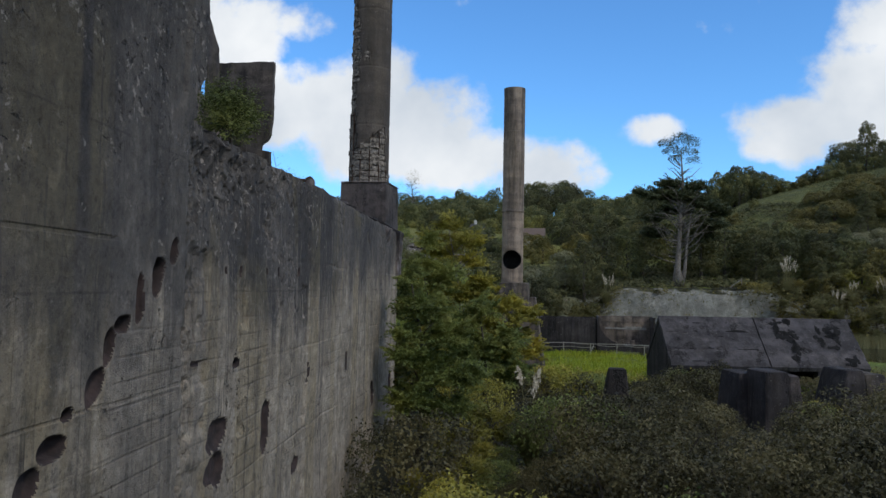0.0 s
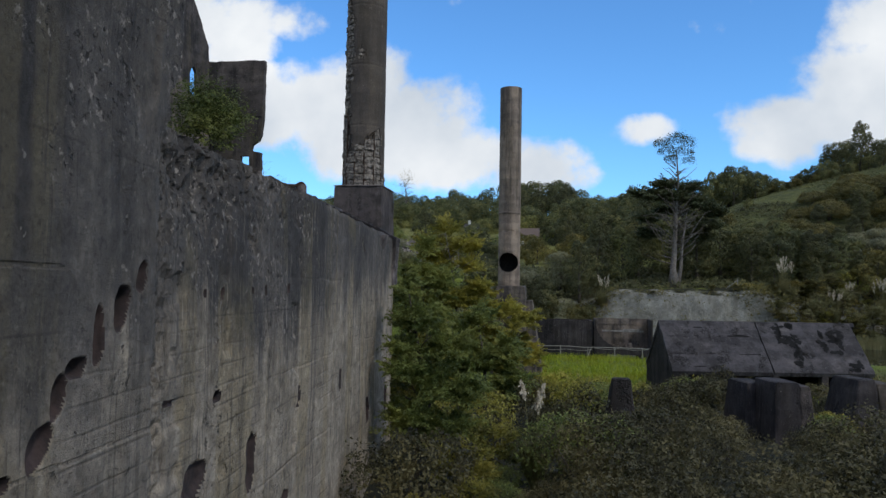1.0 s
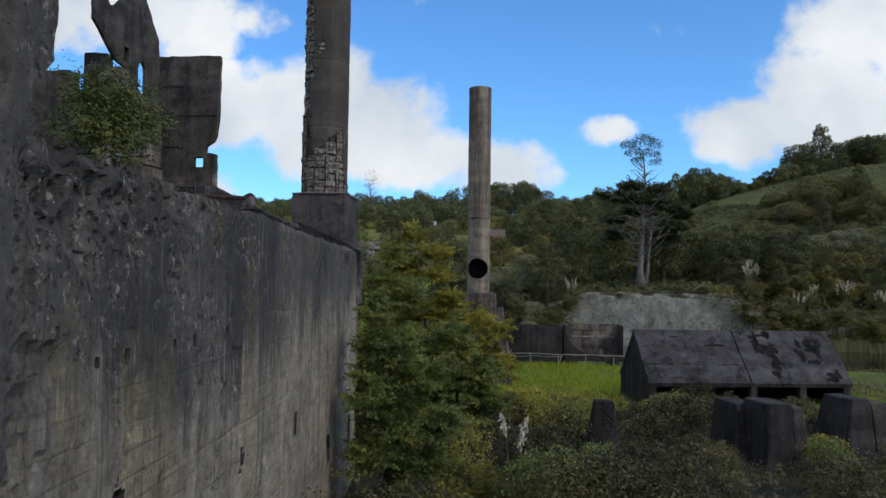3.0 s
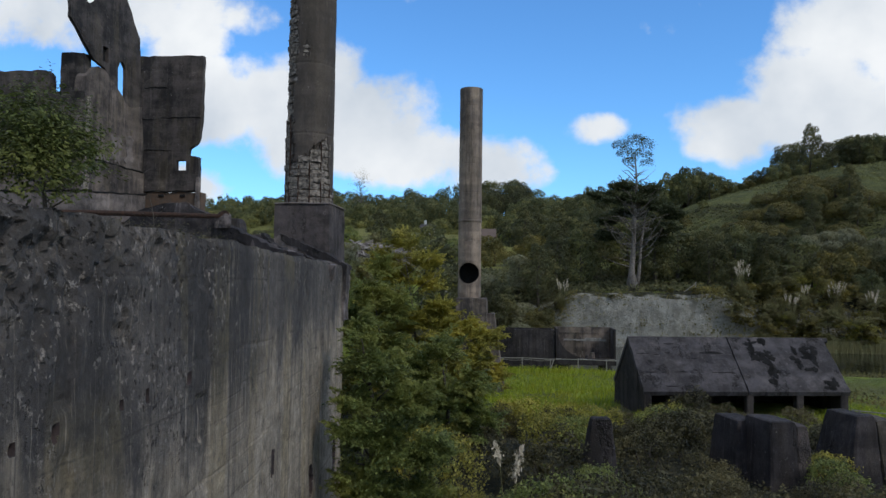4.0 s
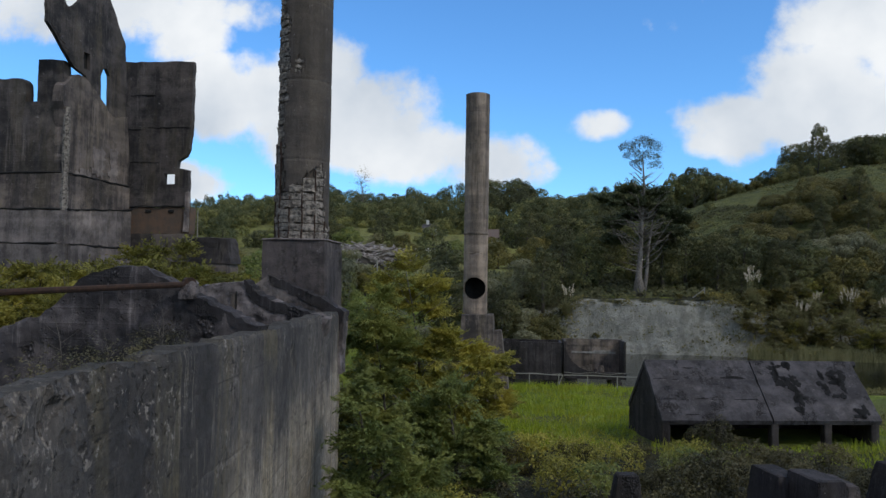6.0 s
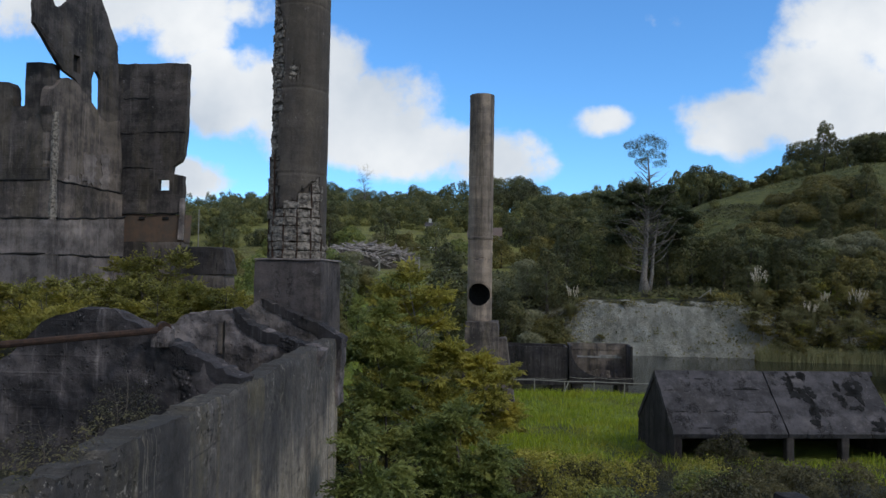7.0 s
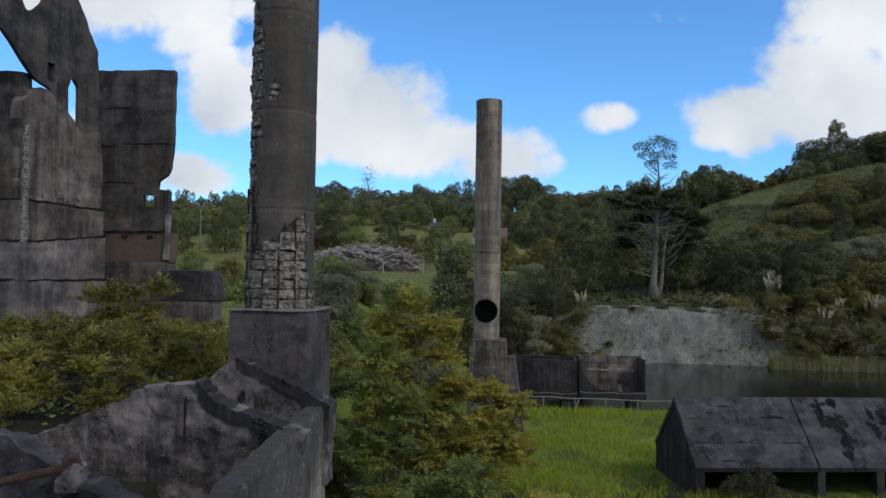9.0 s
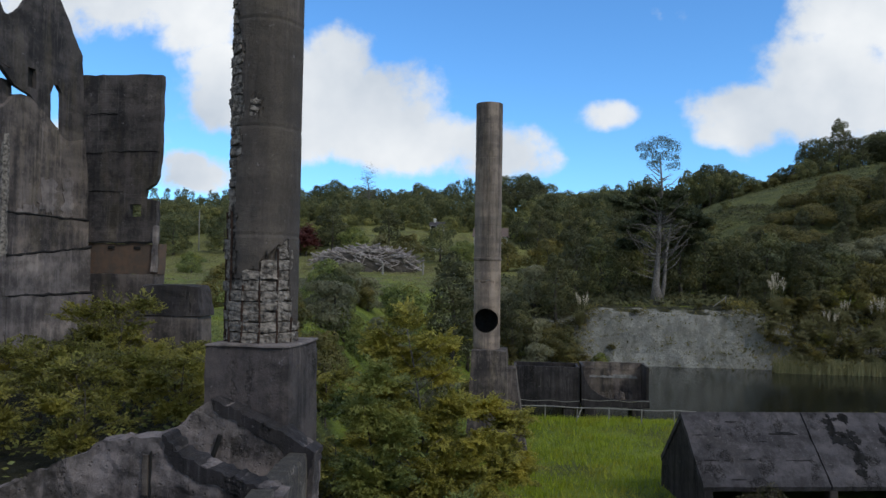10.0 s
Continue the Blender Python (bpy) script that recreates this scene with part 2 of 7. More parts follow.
def wall_concrete():
    """The great wall: blue-black growth above, tan concrete below, olive bands, drips, pour joints and board marks."""
    k = Mat("wall_concrete", 0.92)
    sep = k.n.new("ShaderNodeSeparateXYZ")
    k.l.new(k.geo.outputs["Position"], sep.inputs[0])
    y, z = sep.outputs["Y"], sep.outputs["Z"]
    streaks = k.noise(1.5, 1.5, 0.09, 7, 0.66)
    blotch = k.noise(0.9, 0.9, 1.0, 9, 0.7)
    broad = k.noise(0.45, 0.45, 0.35, 4, 0.55)
    bands = k.ramp(k.noise(1.25, 1.25, 0.03, 3, 0.5), 0.50, 0.55)
    grain = k.noise(17, 17, 17, 7, 0.75)
    tan = k.mix(k.ramp(blotch, 0.38, 0.62), (0.262, 0.242, 0.198), (0.430, 0.400, 0.338))
    tan = k.mix(k.math("MULTIPLY", bands, 0.38), tan, (0.315, 0.265, 0.14))
    dark = k.mix(k.ramp(broad, 0.42, 0.60), (0.058, 0.058, 0.060), (0.132, 0.128, 0.124))
    dark = k.mix(k.math("MULTIPLY", k.math("MULTIPLY", bands, k.ramp(k.noise(0.3, 0.3, 0.5, 4), 0.40, 0.56)), 0.5), dark, (0.185, 0.167, 0.103))
    dark = k.mix(k.ramp(z, 8.8, 10.4), dark, k.mix(1.0, dark, (0.66, 0.66, 0.68), "MULTIPLY"))
    level = k.math("ADD", z, k.math("MULTIPLY", k.math("SUBTRACT", streaks, 0.5), 4.0))
    level = k.math("ADD", level, k.math("MULTIPLY", k.math("SUBTRACT", blotch, 0.5), 2.0))
    level = k.math("SUBTRACT", level, k.math("MULTIPLY", k.math("MAXIMUM", k.math("SUBTRACT", y, 12.0), 0.0), 0.09))
    level = k.math("SUBTRACT", level, k.math("MULTIPLY", k.ramp(y, 11.5, 9.0), 0.35))
    level = k.math("ADD", level, k.math("MULTIPLY", k.ramp(y, 7.6, 6.4), 0.5))
    c = k.mix(k.ramp(level, 6.2, 7.45), tan, dark)
    bleach = k.math("MULTIPLY", k.math("MULTIPLY", k.ramp(y, 9.8, 8.8), k.ramp(y, 6.3, 7.3)), k.ramp(streaks, 0.36, 0.56))
    c = k.mix(k.math("MULTIPLY", bleach, 0.55), c, (0.185, 0.180, 0.168))
    wash = k.noise(4.5, 4.5, 0.10, 7, 0.7)
    c = k.mix(k.math("MULTIPLY", k.ramp(wash, 0.53, 0.62), 0.6), c, (0.095, 0.092, 0.088))
    drip_zone = k.math("MULTIPLY", k.ramp(k.noise(0.55, 0.55, 0.4, 4, 0.6), 0.44, 0.58), k.ramp(z, 8.4, 7.2))
    drips = k.math("MULTIPLY", k.ramp(k.noise(10, 10, 0.26, 6, 0.7), 0.56, 0.65), drip_zone)
    c = k.mix(k.math("MULTIPLY", drips, 0.8), c, (0.46, 0.43, 0.365))
    thin = k.math("MULTIPLY", k.ramp(k.noise(26, 26, 0.5, 5, 0.7), 0.54, 0.62), k.ramp(k.noise(1.2, 1.2, 0.5, 5, 0.65), 0.46, 0.58))
    c = k.mix(k.math("MULTIPLY", k.math("MULTIPLY", thin, k.ramp(y, 8.4, 10.0)), 0.5), c, (0.40, 0.375, 0.32))
    runs = k.math("MULTIPLY", k.ramp(k.noise(18, 18, 0.35, 5, 0.7), 0.56, 0.64), k.ramp(k.noise(0.9, 0.9, 0.6, 5, 0.65), 0.54, 0.44))
    c = k.mix(k.math("MULTIPLY", runs, 0.6), c, (0.05, 0.049, 0.047))
    fleck = k.noise(7, 7, 6, 8, 0.85)
    soft = k.ramp(z, 7.9, 6.9)
    c = k.mix(k.math("MULTIPLY", k.ramp(fleck, 0.57, 0.70), k.math("ADD", 0.10, k.math("MULTIPLY", soft, 0.3))), c, (0.36, 0.345, 0.31))
    c = k.mix(k.math("MULTIPLY", k.ramp(fleck, 0.44, 0.34), 0.45), c, (0.05, 0.049, 0.047))
    mottle = k.noise(3.6, 3.6, 2.6, 9, 0.8)
    c = k.mix(k.math("MULTIPLY", k.ramp(mottle, 0.46, 0.36), 0.55), c, (0.07, 0.069, 0.067))
    cloudy = k.noise(5.5, 5.5, 4.5, 7, 0.72)
    c = k.mix(k.math("MULTIPLY", k.ramp(cloudy, 0.52, 0.66), 0.55), c, k.mix(1.0, c, (1.9, 1.88, 1.82), "MULTIPLY"))
    c = k.mix(k.math("MULTIPLY", k.ramp(cloudy, 0.48, 0.36), 0.6), c, k.mix(1.0, c, (0.45, 0.45, 0.47), "MULTIPLY"))
    rough_zone = k.ramp(k.math("ADD", k.noise(0.9, 0.9, 0.7, 5, 0.7), k.math("ADD", k.math("MULTIPLY", k.ramp(z, 8.0, 8.9), 0.09), k.math("MULTIPLY", k.math("MULTIPLY", k.ramp(y, 14.5, 12.0), k.ramp(y, 8.2, 8.6)), 0.08))), 0.54, 0.64)
    strips = k.math("MULTIPLY", k.ramp(k.noise(1.6, 1.6, 0.06, 3, 0.5), 0.57, 0.62), k.ramp(k.noise(1.0, 1.0, 0.8, 5, 0.7), 0.42, 0.56))
    rough_zone = k.math("MAXIMUM", rough_zone, strips)
    pale = k.math("MULTIPLY", k.ramp(k.noise(9, 9, 9, 4, 0.75), 0.57, 0.64), rough_zone)
    c = k.mix(k.math("MULTIPLY", pale, 0.75), c, (0.42, 0.405, 0.375))
    pits = k.math("MULTIPLY", k.ramp(k.noise(12, 12, 12, 3, 0.7), 0.42, 0.34), rough_zone)
    c = k.mix(k.math("MULTIPLY", pits, 0.85), c, (0.022, 0.022, 0.022))
    spots = k.ramp(k.noise(5, 5, 5, 3, 0.75), 0.70, 0.74)
    c = k.mix(k.math("MULTIPLY", spots, 0.5), c, (0.45, 0.44, 0.41))
    grit = k.noise(22, 22, 20, 4, 0.75)
    c = k.mix(k.math("MULTIPLY", k.ramp(grit, 0.57, 0.66), k.math("ADD", 0.06, k.math("MULTIPLY", soft, 0.22))), c, (0.40, 0.385, 0.35))
    c = k.mix(k.math("MULTIPLY", k.ramp(grit, 0.42, 0.34), 0.5), c, (0.028, 0.027, 0.026))
    wander = k.math("ADD", z, k.math("MULTIPLY", blotch, 0.06))
    pour = k.math("ABSOLUTE", k.math("SUBTRACT", k.math("FRACT", k.math("DIVIDE", wander, 1.45)), 0.5))
    pour = k.math("MULTIPLY", k.ramp(pour, 0.487, 0.497), k.ramp(k.noise(1.1, 1.1, 0.3, 4), 0.44, 0.56))
    c = k.mix(k.math("MULTIPLY", pour, 0.42), c, (0.035, 0.034, 0.033))
    board = k.math("ABSOLUTE", k.math("SUBTRACT", k.math("FRACT", k.math("DIVIDE", wander, 0.23)), 0.5))
    board = k.math("MULTIPLY", k.math("MULTIPLY", k.ramp(board, 0.40, 0.49), k.ramp(k.noise(0.7, 0.7, 0.5, 4), 0.42, 0.6)), k.ramp(z, 7.8, 6.4))
    c = k.mix(k.math("MULTIPLY", board, 0.38), c, (0.12, 0.112, 0.10))
    c = k.mix(k.math("MULTIPLY", k.ramp(grain, 0.35, 0.70), 0.3), c, k.mix(1.0, c, (0.5, 0.5, 0.5), "MULTIPLY"))
    flat = k.n.new("ShaderNodeSeparateXYZ")
    k.l.new(k.geo.outputs["Normal"], flat.inputs[0])
    # level tops darkened in colour to offset the extra skylight they catch
    top_dark = k.math("MULTIPLY", k.ramp(flat.outputs["Z"], 0.55, 0.85), k.ramp(k.noise(5, 5, 5, 4, 0.7), 0.30, 0.50))
    c = k.mix(k.math("MULTIPLY", top_dark, 0.75), c, (0.050, 0.050, 0.046))
    h = k.math("ADD", k.math("MULTIPLY", grain, 0.5), k.math("MULTIPLY", k.noise(4, 4, 4, 8, 0.72), 0.9))
    h = k.math("SUBTRACT", h, k.math("ADD", k.math("MULTIPLY", pits, 1.2), k.math("MULTIPLY", board, 0.3)))
    h = k.math("ADD", h, k.math("MULTIPLY", fleck, 1.0))
    k.bump(h, 0.9, 0.03)
    return k.color(k.mix(1.0, c, (1.09, 1.0, 0.945), "MULTIPLY"))


M_WALL = wall_concrete()
# rust-brown hollow lining, darkened to carry the shade of deeper holes
M_HOLE = plain("shaded_rusty_hollow", (0.026, 0.020, 0.020), (0.074, 0.050, 0.047), 5, 0.95, 0, 0.8)
M_RUIN = concrete("ruin_concrete", (0.235, 0.208, 0.165), (0.055, 0.051, 0.046), (0.38, 0.345, 0.285), 0.2, 0.5, 0.15, 0.5, None, 0.25)
M_PLINTH = concrete("plinth_concrete", (0.31, 0.287, 0.245), (0.11, 0.102, 0.088), (0.44, 0.41, 0.355), 0.1, 0.4, 0.1, 0.5, None, 0.3)
M_BROKEN = concrete("broken_concrete", (0.345, 0.318, 0.280), (0.050, 0.047, 0.044), (0.46, 0.42, 0.365), 0.12, 0.3, 0.0, 1.8)
M_PATCH = concrete("patch_concrete", (0.35, 0.322, 0.272), (0.12, 0.11, 0.094), (0.46, 0.43, 0.375), 0.05, 0.4, 0.0, 0.4, None, 0.2)
M_CROSS = concrete("cross_concrete", (0.135, 0.126, 0.116), (0.034, 0.033, 0.033), (0.40, 0.38, 0.34), 0.05, 0.25, 0.2, 1.8, None, 1.0)
M_CHIMNEY = concrete("chimney_render", (0.150, 0.136, 0.104), (0.090, 0.083, 0.068), (0.20, 0.18, 0.145), 0.12, 0.5, 0.0, 0.2, None, 0.1)
M_CHIMNEY2 = concrete("chimney_concrete", (0.36, 0.315, 0.24), (0.115, 0.104, 0.085), (0.48, 0.42, 0.31), 0.2, 0.75, 0.0, 0.3, None, 0.2)
M_CHIMNEY2LOW = concrete("chimney_pale", (0.47, 0.40, 0.29), (0.22, 0.19, 0.145), (0.52, 0.46, 0.35), 0.1, 0.6, 0.0, 0.3, None, 0.2)
# darker version of the ruin concrete
M_RUIN_DARK = concrete("darker_ruin_concrete", (0.125, 0.115, 0.098), (0.030, 0.029, 0.027), (0.27, 0.25, 0.21), 0.2, 0.35, 0.3, 0.5, None, 0.25)
M_DARK = concrete("dark_concrete", (0.075, 0.069, 0.062), (0.020, 0.019, 0.019), (0.20, 0.19, 0.175), 0.08, 0.6, 0.0)
M_PIER = concrete("pier_concrete", (0.058, 0.055, 0.054), (0.017, 0.016, 0.017), (0.15, 0.145, 0.14), 0.05, 0.6, 0.0)
M_PED = concrete("pedestal_concrete", (0.140, 0.126, 0.112), (0.044, 0.041, 0.038), (0.25, 0.23, 0.20), 0.1, 0.3, 0.0, 0.4, None, 0.6)
M_ROOF = concrete("roof_concrete", (0.108, 0.108, 0.107), (0.048, 0.048, 0.048), (0.155, 0.155, 0.153), 0.0, 0.2, 0.0, 0.9)
M_PALE = plain("lime_stain", (0.22, 0.215, 0.205), (0.40, 0.39, 0.375), 3, 0.95, 0, 0.6)
M_TAR = plain("tar_patch", (0.006, 0.006, 0.0065), (0.014, 0.014, 0.015), 9, 0.97)
M_BRICK = plain("old_block", (0.060, 0.053, 0.047), (0.44, 0.39, 0.335), 9, 0.95, 0, 1.0)
M_RUST = plain("rusty_iron", (0.035, 0.022, 0.017), (0.085, 0.045, 0.030), 14, 0.9, 0.2)
M_REDBRICK = plain("stained_brick", (0.165, 0.105, 0.072), (0.095, 0.080, 0.066), 2.2, 0.95)
M_BLACK = plain("near_black", (0.012, 0.012, 0.012), (0.03, 0.028, 0.026), 6, 0.95)
M_RAIL = plain("bleached_timber", (0.34, 0.33, 0.30), (0.22, 0.21, 0.19), 8, 0.85)
M_LOG = plain("grey_log", (0.22, 0.19, 0.18), (0.60, 0.545, 0.515), 1.2, 0.9)
M_BARK = plain("bark", (0.06, 0.052, 0.042), (0.15, 0.13, 0.11), 7, 0.95, 0, 0.9)
M_GREYBARK = plain("bleached_bark", (0.12, 0.108, 0.098), (0.30, 0.275, 0.25), 4, 0.95, 0, 1.0)
M_WHITEPAINT = plain("white_paint", (0.72, 0.72, 0.70), (0.62, 0.62, 0.60), 3, 0.6)
M_ROOFTILE = plain("brown_tile", (0.17, 0.125, 0.105), (0.12, 0.09, 0.08), 3, 0.8)
M_PLUME = plain("plume", (0.62, 0.56, 0.44), (0.48, 0.42, 0.32), 20, 0.95)

F_KANUKA = foliage("fresh_foliage", (0.105, 0.145, 0.048), (0.285, 0.335, 0.098), (0.370, 0.378, 0.098), 0.6, 0.4)
F_YELLOW = foliage("yellow_foliage", (0.180, 0.176, 0.046), (0.490, 0.455, 0.090), (0.590, 0.515, 0.096), 0.6, 0.4)
F_SCRUB = foliage("scrub_foliage", (0.024, 0.026, 0.014), (0.125, 0.116, 0.054), (0.225, 0.195, 0.085), 0.6, 0.35)
F_DARK = foliage("dark_foliage", (0.074, 0.088, 0.048), (0.155, 0.165, 0.074), (0.190, 0.184, 0.076), 0.7, 0.35, 0.15, 0.7)
F_WOOD = foliage("wood_foliage", (0.100, 0.122, 0.066), (0.218, 0.242, 0.108), (0.305, 0.295, 0.112), 0.7, 0.35, 0.15, 0.8)
F_OLIVE = foliage("olive_foliage", (0.110, 0.110, 0.042), (0.240, 0.222, 0.072), (0.320, 0.268, 0.078), 0.7, 0.35, 0.15, 0.7)
F_DOME = foliage("dome_foliage", (0.092, 0.090, 0.035), (0.215, 0.196, 0.065), (0.280, 0.240, 0.070), 0.7, 0.3, 0.15, 0.3)
F_BANK = foliage("bank_foliage", (0.102, 0.104, 0.031), (0.330, 0.315, 0.066), (0.430, 0.380, 0.072), 0.6, 0.4)
F_SAPLING = foliage("sapling_foliage", (0.050, 0.075, 0.022), (0.155, 0.195, 0.045), (0.215, 0.230, 0.050), 0.6, 0.35)
F_PINE = foliage("pine_foliage", (0.055, 0.074, 0.042), (0.120, 0.145, 0.070), (0.145, 0.155, 0.070), 0.7, 0.35, 0.2)
F_GREY = foliage("greygreen_foliage", (0.180, 0.190, 0.118), (0.315, 0.315, 0.200), (0.25, 0.25, 0.15), 0.7, 0.35, 0.15, 0.5)
F_FAR = foliage("far_foliage", (0.165, 0.185, 0.085), (0.330, 0.345, 0.125), (0.420, 0.385, 0.130), 0.8, 0.4, 0.15, 0.7)
F_RED = foliage("copper_foliage", (0.085, 0.020, 0.020), (0.15, 0.038, 0.030), (0.10, 0.025, 0.022))
F_GRASS = foliage("grass_blades", (0.235, 0.315, 0.020), (0.42, 0.49, 0.034), (0.40, 0.38, 0.045), 0.6, 0.35)
F_REED = foliage("reed_blades", (0.18, 0.185, 0.080), (0.33, 0.315, 0.155), (0.28, 0.255, 0.125), 0.7, 0.35)


def ground_material():
    k = Mat("ground", 0.95)
    grass = k.mix(k.ramp(k.noise(0.35, 0.35, 0.35, 6), 0.35, 0.65), (0.130, 0.185, 0.022), (0.270, 0.335, 0.034))
    grass = k.mix(k.math("MULTIPLY", k.ramp(k.noise(0.09, 0.09, 0.09, 4), 0.5, 0.65), 0.7), grass, (0.11, 0.10, 0.035))
    sep = k.n.new("ShaderNodeSeparateXYZ")
    k.l.new(k.geo.outputs["Position"], sep.inputs[0])
    near = k.ramp(k.math("ADD", sep.outputs["Y"], k.math("MULTIPLY", k.math("SUBTRACT", k.noise(0.2, 0.2, 0.2, 4), 0.5), 14.0)), 50, 44)
    soil = k.mix(k.ramp(k.noise(1.4, 1.4, 1.4, 5), 0.4, 0.6), (0.025, 0.028, 0.014), (0.05, 0.05, 0.022))
    grass = k.mix(near, grass, soil)
    scrubby = k.math("MULTIPLY", k.math("MULTIPLY", k.ramp(sep.outputs["X"], -22, -10), k.ramp(sep.outputs["Y"], 112, 116)), k.ramp(sep.outputs["Y"], 165, 135))
    grass = k.mix(k.math("MULTIPLY", scrubby, k.ramp(k.noise(0.12, 0.12, 0.12, 4), 0.60, 0.52)), grass, soil)
    nz = k.n.new("ShaderNodeSeparateXYZ")
    k.l.new(k.geo.outputs["Normal"], nz.inputs[0])
    grass = k.mix(k.math("MULTIPLY", k.ramp(sep.outputs["X"], 12, 30), k.ramp(sep.outputs["Y"], 125, 145)), grass, k.mix(k.ramp(k.noise(0.25, 0.25, 0.25, 6, 0.7), 0.4, 0.6), (0.078, 0.092, 0.028), (0.135, 0.148, 0.042)))
    dull = k.mix(k.ramp(k.noise(0.2, 0.2, 0.2, 6, 0.7), 0.38, 0.62), (0.110, 0.108, 0.036), (0.230, 0.218, 0.064))
    grass = k.mix(k.math("MULTIPLY", k.math("MULTIPLY", k.ramp(sep.outputs["Y"], 100, 165), k.ramp(sep.outputs["X"], 24, 4)), 0.8), grass, dull)
    bluff = k.ramp(sep.outputs["Y"], 104, 110)
    steep = k.ramp(k.math("ADD", nz.outputs["Z"], k.math("MULTIPLY", k.math("SUBTRACT", k.noise(0.6, 0.6, 0.6, 5), 0.5), 0.25)), 0.86, 0.70)
    steep = k.math("MULTIPLY", steep, bluff)
    rock = k.mix(k.ramp(k.noise(0.55, 0.55, 0.35, 9, 0.75), 0.40, 0.60), (0.27, 0.267, 0.232), (0.41, 0.405, 0.36))
    rock = k.mix(k.math("MULTIPLY", k.ramp(k.noise(1.8, 1.8, 2.4, 6, 0.75), 0.58, 0.66), 0.5), rock, (0.12, 0.12, 0.095))
    rock = k.mix(k.math("MULTIPLY", k.ramp(k.noise(3.5, 3.5, 3.5, 4, 0.75), 0.60, 0.68), 0.7), rock, (0.48, 0.475, 0.44))
    k.bump(k.noise(2.2, 2.2, 2.2, 8, 0.75), 1.0, 0.45)
    return k.color(k.mix(steep, grass, rock))


M_GROUND = ground_material()


def water_material():
    k = Mat("pond_water", 0.06)
    k.b.inputs["IOR"].default_value = 1.33
    k.bump(k.noise(1.2, 2.4, 1.0, 5), 0.25, 0.05)
    return k.color((0.010, 0.013, 0.012))


M_WATER = water_material()

# ---- mesh tools ----


def link_mesh(name, me, mat, parent=None, label=""):
    if mat and not me.materials:
        me.materials.append(mat)
    ob = new(name, me)
    if parent:
        ob.parent = parent
    if label:
        tagged(ob, label)
    return ob


def part(name, bm, mat, parent, label="", smooth=False):
    me = bpy.data.meshes.new(name)
    bmesh.ops.recalc_face_normals(bm, faces=bm.faces[:])
    bm.to_mesh(me)
    bm.free()
    if smooth:
        me.polygons.foreach_set("use_smooth", [True] * len(me.polygons))
    return link_mesh(name, me, mat, parent, label)


def thing(name, label, category, loc=(0, 0, 0), group="", kind="", rz=0.0):
    ob = new(name)
    ob.empty_display_size = 0.3
    ob.matrix_basis = pose(*loc, 0, 0, rz)
    return tagged(ob, label, category, group, kind)


def np_mesh(name, verts, faces, smooth=False):
    """A mesh from an (n, 3) array and an (m, k) array of corner indices."""
    me = bpy.data.meshes.new(name)
    n, k = faces.shape
    me.vertices.add(len(verts))
    me.vertices.foreach_set("co", np.ascontiguousarray(verts, np.float32).ravel())
    me.loops.add(n * k)
    me.loops.foreach_set("vertex_index", np.ascontiguousarray(faces, np.int32).ravel())
    me.polygons.add(n)
    me.polygons.foreach_set("loop_start", np.arange(0, n * k, k, dtype=np.int32))
    me.polygons.foreach_set("use_smooth", np.full(n, smooth))
    me.update(calc_edges=True)
    me.validate()
    return me


def grid_faces(nu, nv, off=0):
    a = (np.arange(nu - 1)[:, None] * nv + np.arange(nv - 1)[None, :]).ravel() + off
    return np.stack([a, a + nv, a + nv + 1, a + 1], 1)


def vnoise(x, y, s, seed=0):
    """Smooth value noise in the plane, -1 to 1."""
    x, y = np.asarray(x, float) / s, np.asarray(y, float) / s
    xi, yi = np.floor(x), np.floor(y)

    def h(i, j):
        v = np.sin(i * 127.1 + j * 311.7 + seed * 74.7) * 43758.5453
        return (v - np.floor(v)) * 2 - 1

    fx, fy = x - xi, y - yi
    fx, fy = fx * fx * (3 - 2 * fx), fy * fy * (3 - 2 * fy)
    return (h(xi, yi) * (1 - fx) + h(xi + 1, yi) * fx) * (1 - fy) + (h(xi, yi + 1) * (1 - fx) + h(xi + 1, yi + 1) * fx) * fy


def fbm(x, y, s, seed=0, octaves=4):
    return sum(vnoise(x, y, s / 2**o, seed + o) / 2**o for o in range(octaves))


def sstep(a, b, t):
    t = np.clip((np.asarray(t, float) - a) / (b - a), 0, 1)
    return t * t * (3 - 2 * t)


def tube(bm, pts, radii, seg=8, cap=True):
    """A tapered round limb along a line of points."""
    pts = [Vector(p) for p in pts]
    rings = []
    for i, p in enumerate(pts):
        d = (pts[min(i + 1, len(pts) - 1)] - pts[max(i - 1, 0)]).normalized()
        a = d.cross((0.31, 0.87, 0.38) if abs(d.z) > 0.9 else (0, 0, 1)).normalized()
        b = d.cross(a)
        rings.append([bm.verts.new(p + (a * math.cos(2 * math.pi * k / seg) + b * math.sin(2 * math.pi * k / seg)) * radii[i]) for k in range(seg)])
    for r, q in zip(rings, rings[1:]):
        for k in range(seg):
            bm.faces.new((r[k], r[(k + 1) % seg], q[(k + 1) % seg], q[k]))
    if cap:
        bm.faces.new(rings[0][::-1])
        bm.faces.new(rings[-1])


